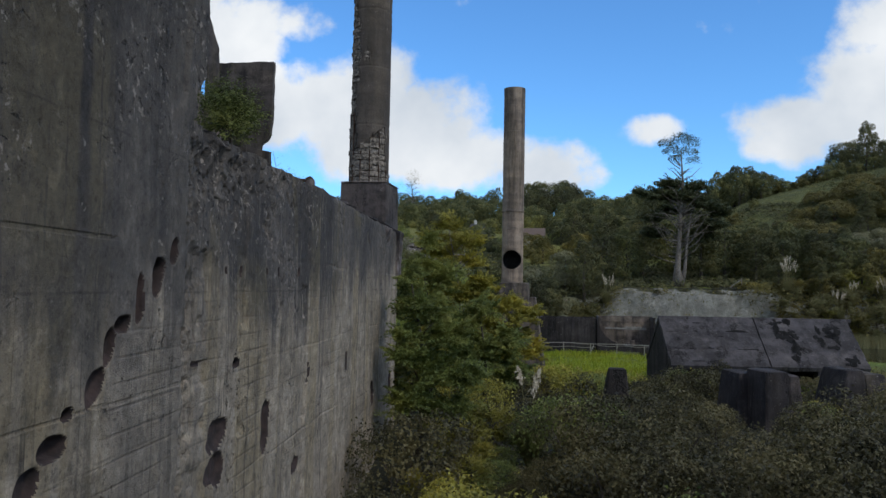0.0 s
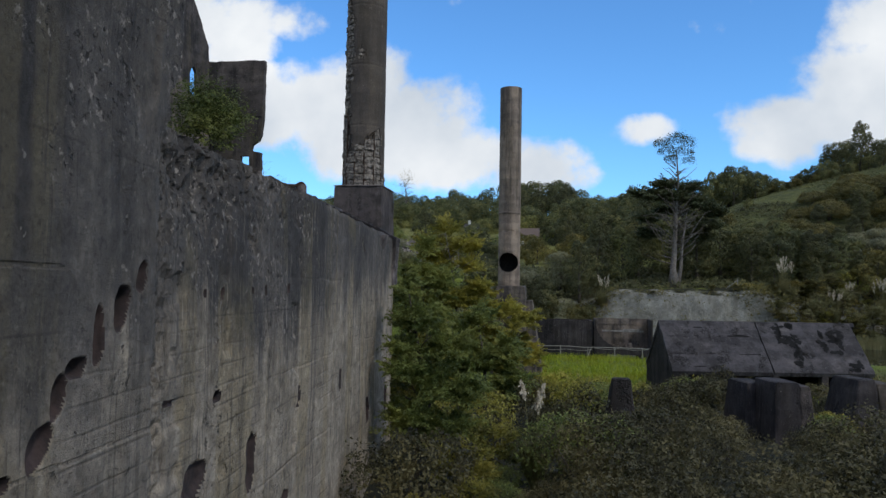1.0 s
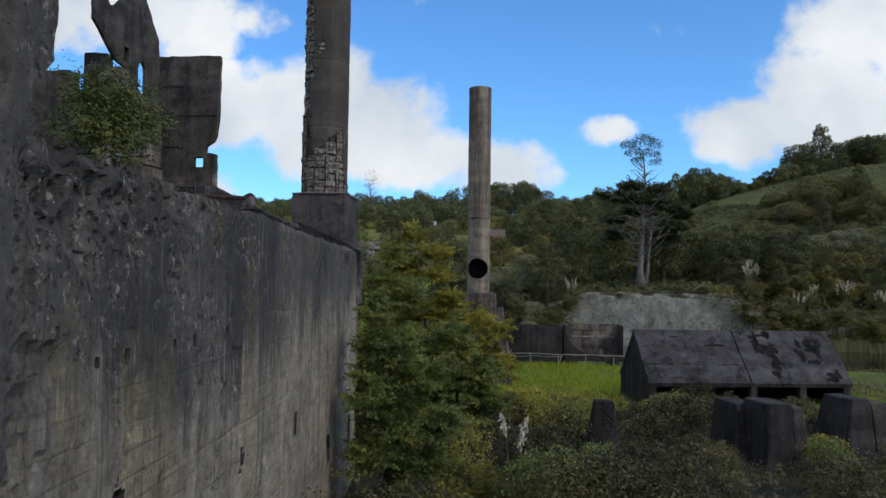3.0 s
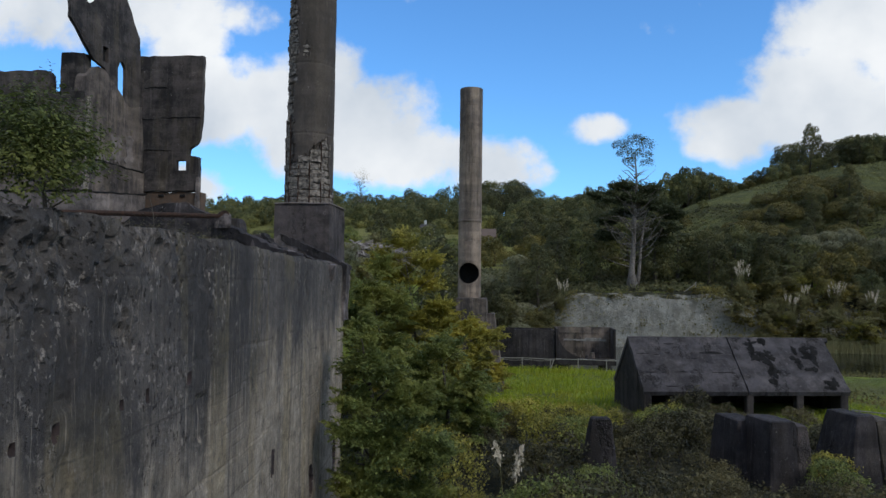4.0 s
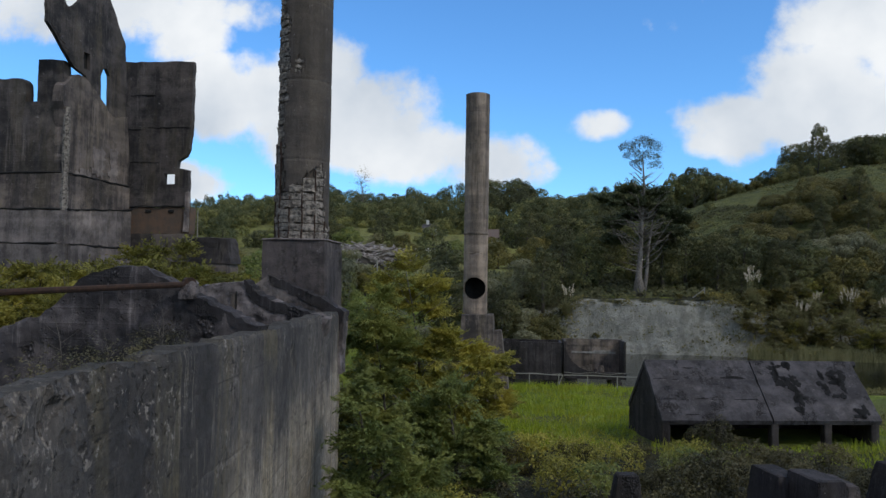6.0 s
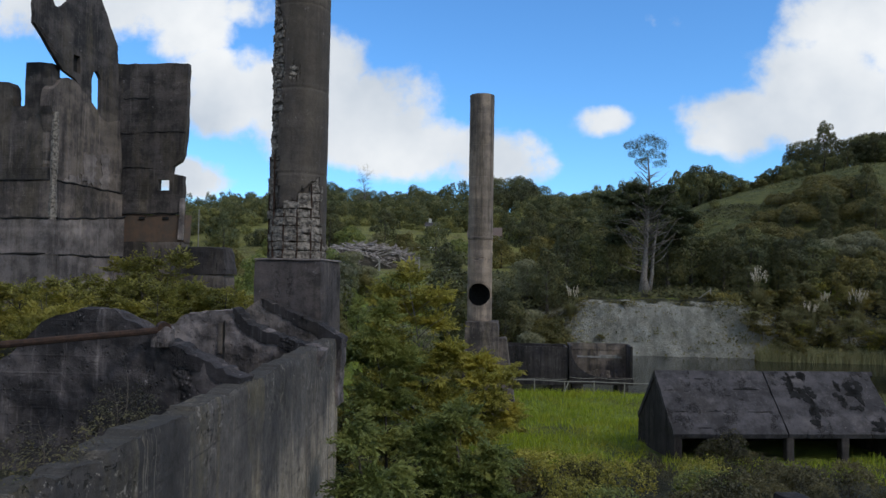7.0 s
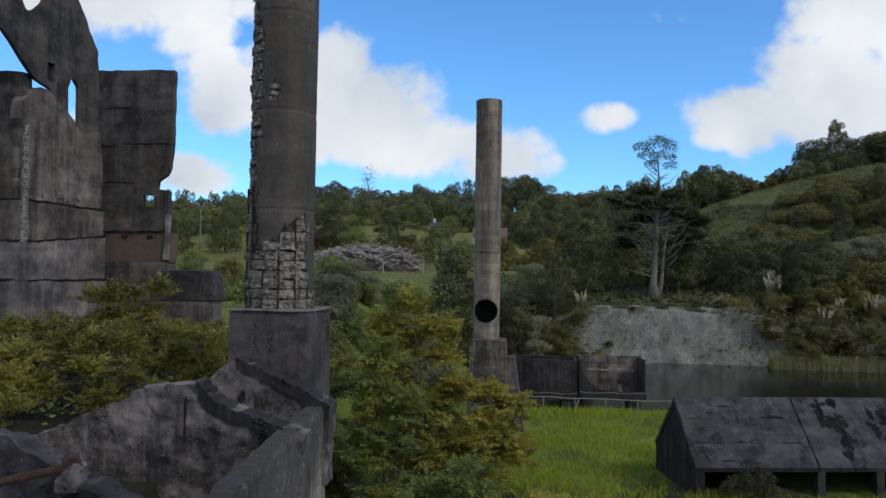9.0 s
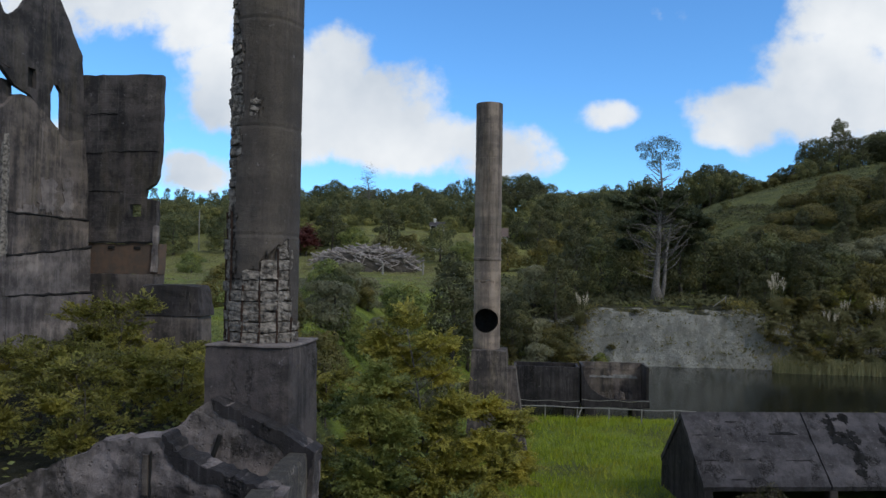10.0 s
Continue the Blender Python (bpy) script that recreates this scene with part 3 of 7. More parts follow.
def box(bm, x0, x1, y0, y1, z0, z1, bevel=0.0):
    m = Matrix.LocRotScale(((x0 + x1) / 2, (y0 + y1) / 2, (z0 + z1) / 2), None, (x1 - x0, y1 - y0, z1 - z0))
    vs = bmesh.ops.create_cube(bm, size=1, matrix=m)["verts"]
    if bevel:
        es = list({e for v in vs for e in v.link_edges})
        bmesh.ops.bevel(bm, geom=es, offset=bevel, segments=1, affect="EDGES")
    return vs


def rough_block(bot, top, h, seed, cut=0.22, amp=0.04):
    """A weathered block that tapers from the rectangle bot to the rectangle top (x0, x1, y0, y1), with chipped arrises."""
    bm = bmesh.new()
    bmesh.ops.create_cube(bm, size=1)
    n = max(3, int(h / cut))
    bmesh.ops.subdivide_edges(bm, edges=bm.edges[:], cuts=min(n, 14), use_grid_fill=True)
    for v in bm.verts:
        u, w, t = v.co.x + 0.5, v.co.y + 0.5, v.co.z + 0.5
        edge = sum(abs(abs(c) - 0.5) < 1e-4 for c in v.co)
        lo = Vector((bot[0] + (bot[1] - bot[0]) * u, bot[2] + (bot[3] - bot[2]) * w, 0))
        hi = Vector((top[0] + (top[1] - top[0]) * u, top[2] + (top[3] - top[2]) * w, h))
        p = lo.lerp(hi, t)
        d = noise.noise_vector(p * 1.7 + Vector((seed, seed * 2, 0))) * amp + noise.noise_vector(p * 5 + Vector((seed, 0, 0))) * amp * 0.5
        mid = lo.lerp(hi, 0.5) * 0 + Vector(((bot[0] + bot[1]) / 2, (bot[2] + bot[3]) / 2, h / 2))
        p += d - (p - mid).normalized() * (0.035 * (edge - 1) if edge > 1 else 0)
        if t < 1e-4:
            p.z = 0
        v.co = p
    return bm


def ragged(pts, step=0.18, amp=0.05, seed=0, closed=False):
    """A broken edge: the line through pts, cut short and jittered."""
    rnd, out = random.Random(seed), []
    pairs = list(zip(pts, pts[1:] + pts[:1])) if closed else list(zip(pts, pts[1:]))
    for (a, b), (c, d) in pairs:
        n = max(1, int(math.hypot(c - a, d - b) / step))
        for i in range(n):
            j = 0 if i == 0 else amp
            out.append((a + (c - a) * i / n + rnd.uniform(-j, j), b + (d - b) * i / n + rnd.uniform(-j, j)))
    return out if closed else out + [pts[-1]]


def slab(outline, holes, thick, m, rough=None):
    """A wall cut to an outline in its own plane (across, up), with holes right through, thick metres deep, laid by m."""
    bm = bmesh.new()
    edges = []
    for loop in [outline] + list(holes):
        vs = [bm.verts.new((p[0], 0, p[1])) for p in loop]
        edges += [bm.edges.new((vs[i], vs[(i + 1) % len(vs)])) for i in range(len(vs))]
    bmesh.ops.triangle_fill(bm, use_beauty=True, use_dissolve=False, edges=edges, normal=(0, -1, 0))
    faces = bm.faces[:]
    ext = bmesh.ops.extrude_face_region(bm, geom=faces)
    bmesh.ops.translate(bm, verts=[g for g in ext["geom"] if isinstance(g, bmesh.types.BMVert)], vec=(0, thick, 0))
    if rough:
        longest, amp = rough
        bmesh.ops.triangulate(bm, faces=bm.faces[:])
        for _ in range(7):
            long_edges = [e for e in bm.edges if e.calc_length() > longest]
            if not long_edges:
                break
            bmesh.ops.subdivide_edges(bm, edges=long_edges, cuts=1)
            bmesh.ops.triangulate(bm, faces=[f for f in bm.faces if len(f.verts) > 3])
        off = Vector((outline[0][0], thick * 9, 3.3))
        for v in bm.verts:
            v.co += noise.noise_vector(v.co * 2.1 + off) * amp + noise.noise_vector(v.co * 6.5 + off) * amp * 0.6
    bmesh.ops.transform(bm, matrix=m, verts=bm.verts[:])
    return bm


# ---- the ground ----


def wall_x(y):
    return -2.35 - 0.12 * (np.asarray(y, float) - 6)


def ground_z(x, y):
    """The height of the ground: low yard and pond, a bank behind the wall, the hills."""
    x, y = np.asarray(x, float), np.asarray(y, float)
    right = np.interp(y, [-50, 12, 24, 43, 62, 66.8, 69, 74, 79, 84, 114.6, 116.6, 118, 126, 160, 200, 300, 340, 700, 3000],
                      [2.0, 2.1, 2.7, 1.4, 1.6, 1.7, 1.40, 0.65, -0.15, -1.5, -1.5, 6.8, 7.9, 8.4, 13, 20, 39, 43, 30, 10])
    gentle = np.interp(y, [109, 112.5, 115.5, 119, 124, 130], [-1.5, -0.4, 2.6, 5.6, 8.1, 8.8])
    right = np.where((y > 109) & (y < 130), right + (gentle - right) * np.maximum(sstep(27, 34, x), 1 - sstep(1.5, 7.5, x)), right)
    right = right - 24 * sstep(12, 45, x) * sstep(205, 320, y) + np.interp(x, [10, 18, 25, 32, 39.5, 53, 66, 76, 92], [0, 1, 4, 7.8, 11.8, 15.2, 18.8, 21.2, 23]) * sstep(119, 200, y) + 10 * sstep(90, 240, x) * sstep(60, 200, y)
    left = np.interp(y, [-50, 40, 80, 130, 160, 190, 220, 300, 340, 700, 3000], [8.3, 8.3, 8.8, 10.2, 11.9, 17, 24, 37, 39, 28, 10])
    xb = np.where(y < 25, wall_x(y) - 1.6, np.interp(y, [25, 34, 50, 80, 120, 160], [-6.2, -7.5, -9, -8, 0, 12]))
    wd = np.interp(y, [0, 25, 34, 50, 80, 160], [0.5, 0.6, 3, 6, 12, 40])
    p = sstep(0, 1, (xb - x) / wd)
    z = right * (1 - p) + left * p
    z = z + 0.35 * fbm(x, y, 9.0, 3) * sstep(6, 20, y) * (1 - sstep(111, 114, y) * (1 - sstep(117, 120, y)))
    return z + 3.0 * fbm(x, y, 70.0, 5) * sstep(130, 220, y)


def zat(x, y):
    return float(ground_z(x, y))


def build_ground():
    xs = np.unique(np.r_[np.arange(-2400, -200, 110), np.arange(-200, -60, 5), np.arange(-60, -13, 1.5), np.arange(-13, 3, 0.35), np.arange(3, 45, 0.5), np.arange(45, 160, 3), np.arange(160, 2400, 90)])
    ys = np.unique(np.r_[np.arange(-400, 0, 20), np.arange(0, 60, 0.7), np.arange(60, 113, 1.2), np.arange(113, 119, 0.25), np.arange(119, 200, 2), np.arange(200, 400, 5), np.arange(400, 3000, 100)])
    gx, gy = np.meshgrid(xs, ys, indexing="ij")
    gz = ground_z(gx, gy)
    cl = sstep(114.4, 115, gy) * (1 - sstep(118, 119, gy))
    gy2 = gy + cl * (0.32 * fbm(gx, gz * 2, 3.0, 8) + 0.6 * fbm(gx, gx * 0, 14.0, 9) + 0.22 * fbm(gx * 2, gz * 3, 1.6, 7))
    gz = gz + cl * 0.22 * fbm(gx, gy, 2.2, 6) * (gz > 4)
    me = np_mesh("ground", np.stack([gx, gy2, gz], -1).reshape(-1, 3), grid_faces(len(xs), len(ys)), True)
    return tagged(link_mesh("ground", me, M_GROUND), "grassy valley ground with a pale rock face above the pond", "ground", kind="structure")


build_ground()

bm = bmesh.new()
bmesh.ops.create_grid(bm, x_segments=24, y_segments=12, size=0.5, matrix=Matrix.LocRotScale((75, 97.5, 0.0), None, (170, 42, 1)))
tagged(part("water", bm, M_WATER, None), "still dark pond water below a pale cliff", "pond", kind="structure")

# ---- the great wall along the flight ----
HOLES = [  # along, up, half length, half height, depth, slant
    (7.98, 7.65, 0.10, 0.16, 0.10, 0.5), (7.65, 7.35, 0.13, 0.22, 0.2, 0.5), (7.3, 7.18, 0.075, 0.26, 0.10, 0),
    (7.03, 6.95, 0.15, 0.10, 0.17, 0.5), (6.79, 6.72, 0.10, 0.17, 0.10, 0.4), (6.6, 6.43, 0.16, 0.18, 0.10, 0.6),
    (6.2, 6.26, 0.08, 0.06, 0.14, 0.2), (6.04, 6.02, 0.19, 0.10, 0.17, 0.5), (5.74, 5.78, 0.16, 0.16, 0.10, 0.5),
    (5.46, 5.52, 0.10, 0.17, 0.10, 0.5), (5.15, 5.25, 0.10, 0.17, 0.10, 0.5), (9.33, 5.5, 0.32, 0.21, 0.10, 0.2),
    (9.37, 5.05, 0.33, 0.22, 0.10, 0.2), (9.92, 6.29, 0.15, 0.05, 0.25, 0), (11.25, 5.26, 0.2, 0.4, 0.10, 0.1),
    (12.9, 4.3, 0.2, 0.12, 0.25, 0.6), (13.6, 5.75, 0.1, 0.28, 0.05, 0), (16.9, 5.6, 0.1, 0.28, 0.05, 0),
    (20.45, 4.42, 0.2, 0.36, 0.3, 0), (23.6, 4.3, 0.22, 0.4, 0.3, 0), (8.65, 6.4, 0.24, 0.018, 0.06, 0)]


def hollows(y, z):
    """How deep the broken hollows go at a place on the wall."""
    d = np.zeros(np.shape(y))
    for hy, hz, a, b, deep, slant in HOLES:
        dy, dz = (y - hy) - 0.4 * slant * (z - hz), z - hz
        r = (np.abs(dy / a) ** 2.3 + np.abs(dz / b) ** 2.3) ** 0.435 + 0.22 * fbm(y, z, 0.22, 21, 2)
        d = np.maximum(d, deep * (0.62 + 0.38 * sstep(-a, a, dy)) * (1 - sstep(0.60, 1.0, r)))
    for i in range(7):
        r = np.hypot(y - 9.5 - 0.55 * i, z - 7.48 - 0.01 * i) / (0.034 + 0.014 * math.sin(i * 2.1))
        d = np.maximum(d, 0.13 * (1 - sstep(0.6, 1.0, r)))
    return d


def wall_face(y, z):
    """How far the wall's sound face stands out at a place on it."""
    d = 0.018 * fbm(y, z, 1.6, 11) + 0.008 * fbm(y, z, 0.3, 12, 2)
    d = d - 0.010 * (np.abs(((z - 9.15 + 0.03 * fbm(y, z, 1.0, 18)) / 1.45) % 1 - 0.5) > 0.488) * sstep(-0.4, 0.2, fbm(y, z, 1.5, 19))
    d = d - 0.05 * sstep(0.35, 0.75, fbm(y, z * 0.5, 0.8, 14)) * sstep(8.0, 8.9, z)
    spall = sstep(8.3, 8.8, y) * (1 - sstep(11.5, 13.5, y)) * sstep(8.0, 8.8, z + 0.5 * fbm(y, z, 0.8, 24))
    d = d - spall * (0.02 + 0.07 * np.abs(fbm(y, z, 0.34, 25, 2)) + 0.045 * sstep(0.0, 0.5, fbm(y, z, 0.13, 26, 3)))
    col = np.maximum(1 - np.abs(y - 8.75) / 0.28, np.maximum(1 - np.abs(y - 10.2) / 0.2, 1 - np.abs(y - 13.3) / 0.3))
    d = d - 0.045 * np.clip(col * 2, 0, 1) * sstep(-0.1, 0.5, fbm(y, z, 0.3, 27, 2))
    rubble = np.clip(1 - np.abs(y - 8.42 - 0.05 * fbm(z, z * 0, 0.5, 29)) / 0.20, 0, 1) * sstep(3.5, 4.5, z) * (1 - sstep(8.95, 9.2, z))
    return d - rubble * (0.03 + 0.07 * np.abs(fbm(y, z, 0.16, 30, 3)))


def wall_mesh(name, ys, zlo, ztop, rows, thick, mat, label):
    """A thick wall with a worked face; zlo and ztop give its foot and crest at each place along it."""
    nu, nv = len(ys), len(rows)
    t = rows[None, :]
    gy = np.repeat(ys[:, None], nv, 1)
    gz = zlo[:, None] * (1 - t) + ztop[:, None] * t
    hollow = hollows(gy, gz)
    face = wall_face(gy, gz) - hollow - 0.02 * sstep(0.985, 1.0, t) * (ztop[:, None] < 12)
    fx = wall_x(gy) + face
    bx = wall_x(gy) - thick - 0.55 * (1 - sstep(7.7, 8.1, gz)) + 0.03 * fbm(gy, gz, 0.9, 31) + 0.012 * fbm(gy, gz, 0.3, 32)
    v = np.r_[np.stack([fx, gy, gz], -1).reshape(-1, 3), np.stack([bx, gy, gz], -1).reshape(-1, 3)]
    n = nu * nv
    f = [grid_faces(nu, nv), grid_faces(nu, nv, n)[:, ::-1]]
    i = np.arange(nu - 1) * nv + nv - 1
    f.append(np.stack([i, i + nv, i + nv + n, i + n], 1))
    for base in (0, (nu - 1) * nv):
        j = base + np.arange(nv - 1)
        f.append(np.stack([j, j + 1, j + 1 + n, j + n], 1))
    me = np_mesh(name, v, np.concatenate(f), False)
    ob = link_mesh(name, me, mat)
    # hollow faces take the rust brown with the inner shade in its colour
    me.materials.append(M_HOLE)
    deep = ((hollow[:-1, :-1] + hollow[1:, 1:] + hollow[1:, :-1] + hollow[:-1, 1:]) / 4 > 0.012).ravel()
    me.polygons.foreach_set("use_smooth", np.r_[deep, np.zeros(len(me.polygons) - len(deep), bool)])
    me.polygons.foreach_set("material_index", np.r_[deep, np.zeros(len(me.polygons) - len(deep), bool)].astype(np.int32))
    return tagged(ob, label, "wall", kind="structure")


ys = np.r_[np.arange(8.38, 12.6, 0.021), np.arange(12.6, 24.9, 0.07)]
crest = 9.15 + 0.018 * fbm(ys, ys * 0, 0.9, 41) + 0.014 * fbm(ys, ys * 0, 0.2, 42) - 0.035 * sstep(0.35, 0.6, fbm(ys, ys * 0, 0.45, 43))
wall_mesh("wall_main", ys, np.full(len(ys), 1.4), crest, np.r_[np.linspace(0, 0.33, 14), np.linspace(0.336, 0.67, 74), np.linspace(0.676, 0.88, 34), np.linspace(0.8828, 1, 44)], 0.32, M_WALL, "tall streaked grey concrete wall with broken slots")
ys = np.r_[np.arange(-8, 4.6, 0.4), np.arange(4.6, 8.37, 0.013), 8.38]
wall_mesh("wall_high", ys, np.full(len(ys), 1.4), np.full(len(ys), 14.5), np.r_[np.linspace(0, 0.275, 12), np.linspace(0.277, 0.52, 240), np.linspace(0.525, 1, 70)], 0.32, M_WALL, "higher dark stained concrete wall with a chain of holes")
# the broken end of the high part
tagged(part("wall_end", slab(ragged([(8.38, 9.12), (8.52, 9.2), (8.50, 9.5), (8.64, 9.62), (8.74, 9.72), (8.76, 10.2), (8.72, 14.4), (8.38, 14.4)], 0.09, 0.02, 5, True), [], 0.30,
       Matrix.Translation((wall_x(0) - 0.02, 0, 0)) @ Matrix(((0, -1, 0, 0), (1, 0, 0, 0), (0, 0, 1, 0), (0, 0, 0, 1))) ), M_WALL, None),
       "broken vertical end of the high concrete wall", "wall", kind="structure").data.transform(Matrix(((1, -0.12, 0, 0), (0, 1, 0, 0), (0, 0, 1, 0), (0, 0, 0, 1))))

# ---- ruined cross walls behind the great wall ----


def cross_wall(name, label, y, outline, thick=0.35, seed=0, mat=None):
    base = thing(name, label, "wall ruin", (0, y, 7.6))
    part("wall_piece", slab(ragged(outline, 0.11, 0.035, seed, True), [], thick, Matrix.Translation((0, 0, -7.6)), (0.09, 0.05)), mat or M_BROKEN, base)
    return base


a_wall = cross_wall("cross_wall", "broken dark concrete cross wall with an arched crest", 17.4,
                    [(-8.6, 7.6), (-8.6, 8.9), (-7.2, 9.25), (-6.75, 9.62), (-6.5, 9.88), (-6.1, 10.0), (-5.6, 10.02), (-5.25, 9.86), (-4.82, 9.62), (-4.0, 9.28), (-4.0, 7.6)], 0.3, 1, M_CROSS)
# near-black slab added for the shadow under the sloping crest
bm = slab(ragged([(-4.88, 9.44), (-4.3, 9.24), (-3.82, 9.08), (-3.78, 9.20), (-4.28, 9.405), (-4.84, 9.645)], 0.08, 0.025, 44, True), [], 0.36, Matrix.Translation((0, -0.03, -7.6)), (0.06, 0.03))
part("shaded_edge", bm, M_PIER, a_wall, "near-black strip along the broken edge")
bm = rough_block((-0.15, 0.14, -0.15, 0.13), (-0.11, 0.10, -0.11, 0.09), 0.26, 13, 0.07, 0.07)
bmesh.ops.translate(bm, verts=bm.verts[:], vec=(-4.84, 0, 1.97))
part("broken_lump", bm, M_BROKEN, a_wall)
b_wall = cross_wall("cross_wall", "broken grey concrete cross wall with a peaked crest", 22.3,
                    [(-10.2, 7.6), (-10.2, 8.45), (-9.5, 8.64), (-8.5, 8.97), (-7.7, 9.35), (-7.05, 9.68), (-6.5, 9.8), (-6.06, 9.83), (-5.72, 9.5), (-5.2, 9.34), (-4.2, 9.06), (-4.45, 8.6), (-4.45, 7.6)], 0.4, 2)
# near-black strip along the broken edge
bm = slab(ragged([(-6.04, 9.85), (-5.71, 9.525), (-5.2, 9.36), (-4.34, 9.115), (-4.42, 8.93), (-4.9, 9.05), (-5.3, 9.17), (-5.72, 9.30), (-6.0, 9.60)], 0.07, 0.03, 46, True), [], 0.45, Matrix.Translation((0, -0.02, -7.6)), (0.06, 0.014))
part("dark_edge", bm, M_PIER, b_wall, "near-black strip along the broken edge")
bm = bmesh.new()
box(bm, -6.205, -6.19, -0.05, 0.0, 1.25, 2.0, 0.004)
part("iron_strip", bm, M_BLACK, b_wall, "rusted iron strip in a slot")
bm = bmesh.new()
box(bm, -6.33, -6.23, -0.045, 0.02, 1.35, 1.95, 0.01)
part("pale_patch", bm, M_RUIN, b_wall, "pale mortar patch")

bm = bmesh.new()
tube(bm, [(-4.86, 17.36, 9.78), (-6.2, 15.6, 9.67), (-7.6, 13.9, 9.54), (-9.2, 12.2, 9.38)], [0.042] * 4, 8)
pipe = thing("rusty_pipe", "long rusty iron pipe lying over the broken cross wall", "pipe")
part("pipe_run", bm, M_RUST, pipe)
bm = bmesh.new()
tube(bm, [(-4.80, 17.33, 9.80), (-4.94, 17.52, 9.80)], [0.085, 0.085], 10)
part("flange", bm, M_RUST, pipe)

# ---- chimneys ----


def exposed_near(theta, z):
    """Where the near chimney has lost its render: 1 bare, 0 sound. theta runs from the side that faces south-east."""
    a = np.degrees(theta)
    jag = 0.16 * fbm(a / 20, z, 0.6, 51) + 0.05 * fbm(a / 6, z, 0.2, 52)
    low = np.interp(a, [-180, -95, -60, -30, 0, 30, 45, 60, 75, 180], [12.2, 12.9, 12.25, 12.1, 12.25, 12.45, 12.7, 12.75, 11.3, 10.9])
    m = sstep(0.06, -0.02, z - low - jag)
    side = np.interp(z, [10, 13.5, 14.2, 15.6, 17, 19, 30], [-30, -28, -32, -26, -31, -33, -36])
    m = np.maximum(m, sstep(3, -3, a - side - 8 * fbm(z, z * 0, 0.5, 53) - 7 * fbm(z, a / 9, 0.25, 54)) * (a > -150))
    r = np.hypot((a - 4) / 11, (z - 15.35) / 0.20) + 0.5 * fbm(a / 12, z, 0.25, 55)
    m = np.maximum(m, 0.3 * sstep(1.1, 0.7, r))
    r = np.hypot((a + 32) / 8, (z - 16.5) / 0.25) + 0.5 * fbm(a / 12, z, 0.25, 57)
    return np.maximum(m, 0.3 * sstep(1.1, 0.7, r))


def round_shell(radius, z0, z1, nz, na, loss, seed, taper=0.0, dent=0.012):
    th = np.linspace(-math.pi, math.pi, na)
    zz = np.linspace(z0, z1, nz)
    gt, gz = np.meshgrid(th, zz, indexing="ij")
    r = radius - taper * (gz - z0) / (z1 - z0) + dent * fbm(gt * 2, gz, 0.7, seed) * np.cos(gt / 2) ** 2
    band = np.abs(((gz - z0) / 2.05) % 1 - 0.5) > 0.487
    r = r - 0.012 * band
    r = r - loss(gt, gz)
    # angle 0 looks back along the flight
    v = np.stack([r * np.sin(gt), -r * np.cos(gt), gz], -1).reshape(-1, 3)
    f = grid_faces(na, nz)
    crown = np.arange(na) * nz + nz - 1
    n = len(v)
    inner = v[crown] * np.array([0.72, 0.72, 1.0])
    deep = inner - np.array([0, 0, 1.2])
    v = np.r_[v, inner, deep]
    i = np.arange(na - 1)
    f = np.r_[f, np.stack([crown[i], crown[i + 1], n + i + 1, n + i], 1), np.stack([n + i, n + i + 1, n + na + i + 1, n + na + i], 1)]
    return v, f


ch1 = thing("chimney", "tall round chimney with render fallen from its block core", "chimney", (-5.995, 25.9, 10.88))
v, f = round_shell(0.745, 0.0, 14.6, 250, 110, lambda a, z: (0.10 + 0.06 * (a < -0.85)) * exposed_near(a, z + 10.88), 61)
link_mesh("shaft", np_mesh("shaft", v, f, False), M_CHIMNEY, ch1, "weathered grey rendered shaft")
# the bare block core: one mesh for all blocks, one object each
rnd = random.Random(7)
BLOCKS = []
for k in range(5):
    bm = bmesh.new()
    box(bm, -0.180, 0.180, -0.06, 0.06, -0.086, 0.086)
    bmesh.ops.subdivide_edges(bm, edges=bm.edges[:], cuts=3, use_grid_fill=True)
    for vv in bm.verts:
        vv.co += noise.noise_vector(vv.co * 13 + Vector((k * 5, 0, 0))) * 0.03 + noise.noise_vector(vv.co * 34 + Vector((k * 5, 3, 0))) * 0.016
    me = bpy.data.meshes.new("block")
    bm.to_mesh(me)
    bm.free()
    me.materials.append(M_BRICK)
    BLOCKS.append(me)
for row in range(12):
    z = 0.12 + row * 0.196
    for kx in range(-5, 5):
        a = kx * 0.49 + 0.06 + rnd.uniform(-0.03, 0.03)
        if exposed_near(np.array(a), np.array(z + 10.88)) < 0.6:
            continue
        b = new("block", rnd.choice(BLOCKS))
        b.parent = ch1
        b.matrix_basis = Matrix.Rotation(a, 4, "Z") @ pose(0, -0.645 - rnd.uniform(0, 0.045), z + rnd.uniform(-0.012, 0.012), rnd.uniform(-9, 9), rnd.uniform(-4, 4), rnd.uniform(-8, 8))
for row in range(12, 45):
    z = 0.12 + row * 0.196
    for a in (-1.46, -1.00, -0.56):
        if exposed_near(np.array(a), np.array(z + 10.88)) < 0.6:
            continue
        b = new("block", rnd.choice(BLOCKS))
        b.parent = ch1
        b.matrix_basis = Matrix.Rotation(a, 4, "Z") @ pose(0, (-0.60 if a < -1.2 else -0.635) - rnd.uniform(0, 0.03), z + rnd.uniform(-0.012, 0.012), rnd.uniform(-9, 9), rnd.uniform(-4, 4), rnd.uniform(-8, 8))
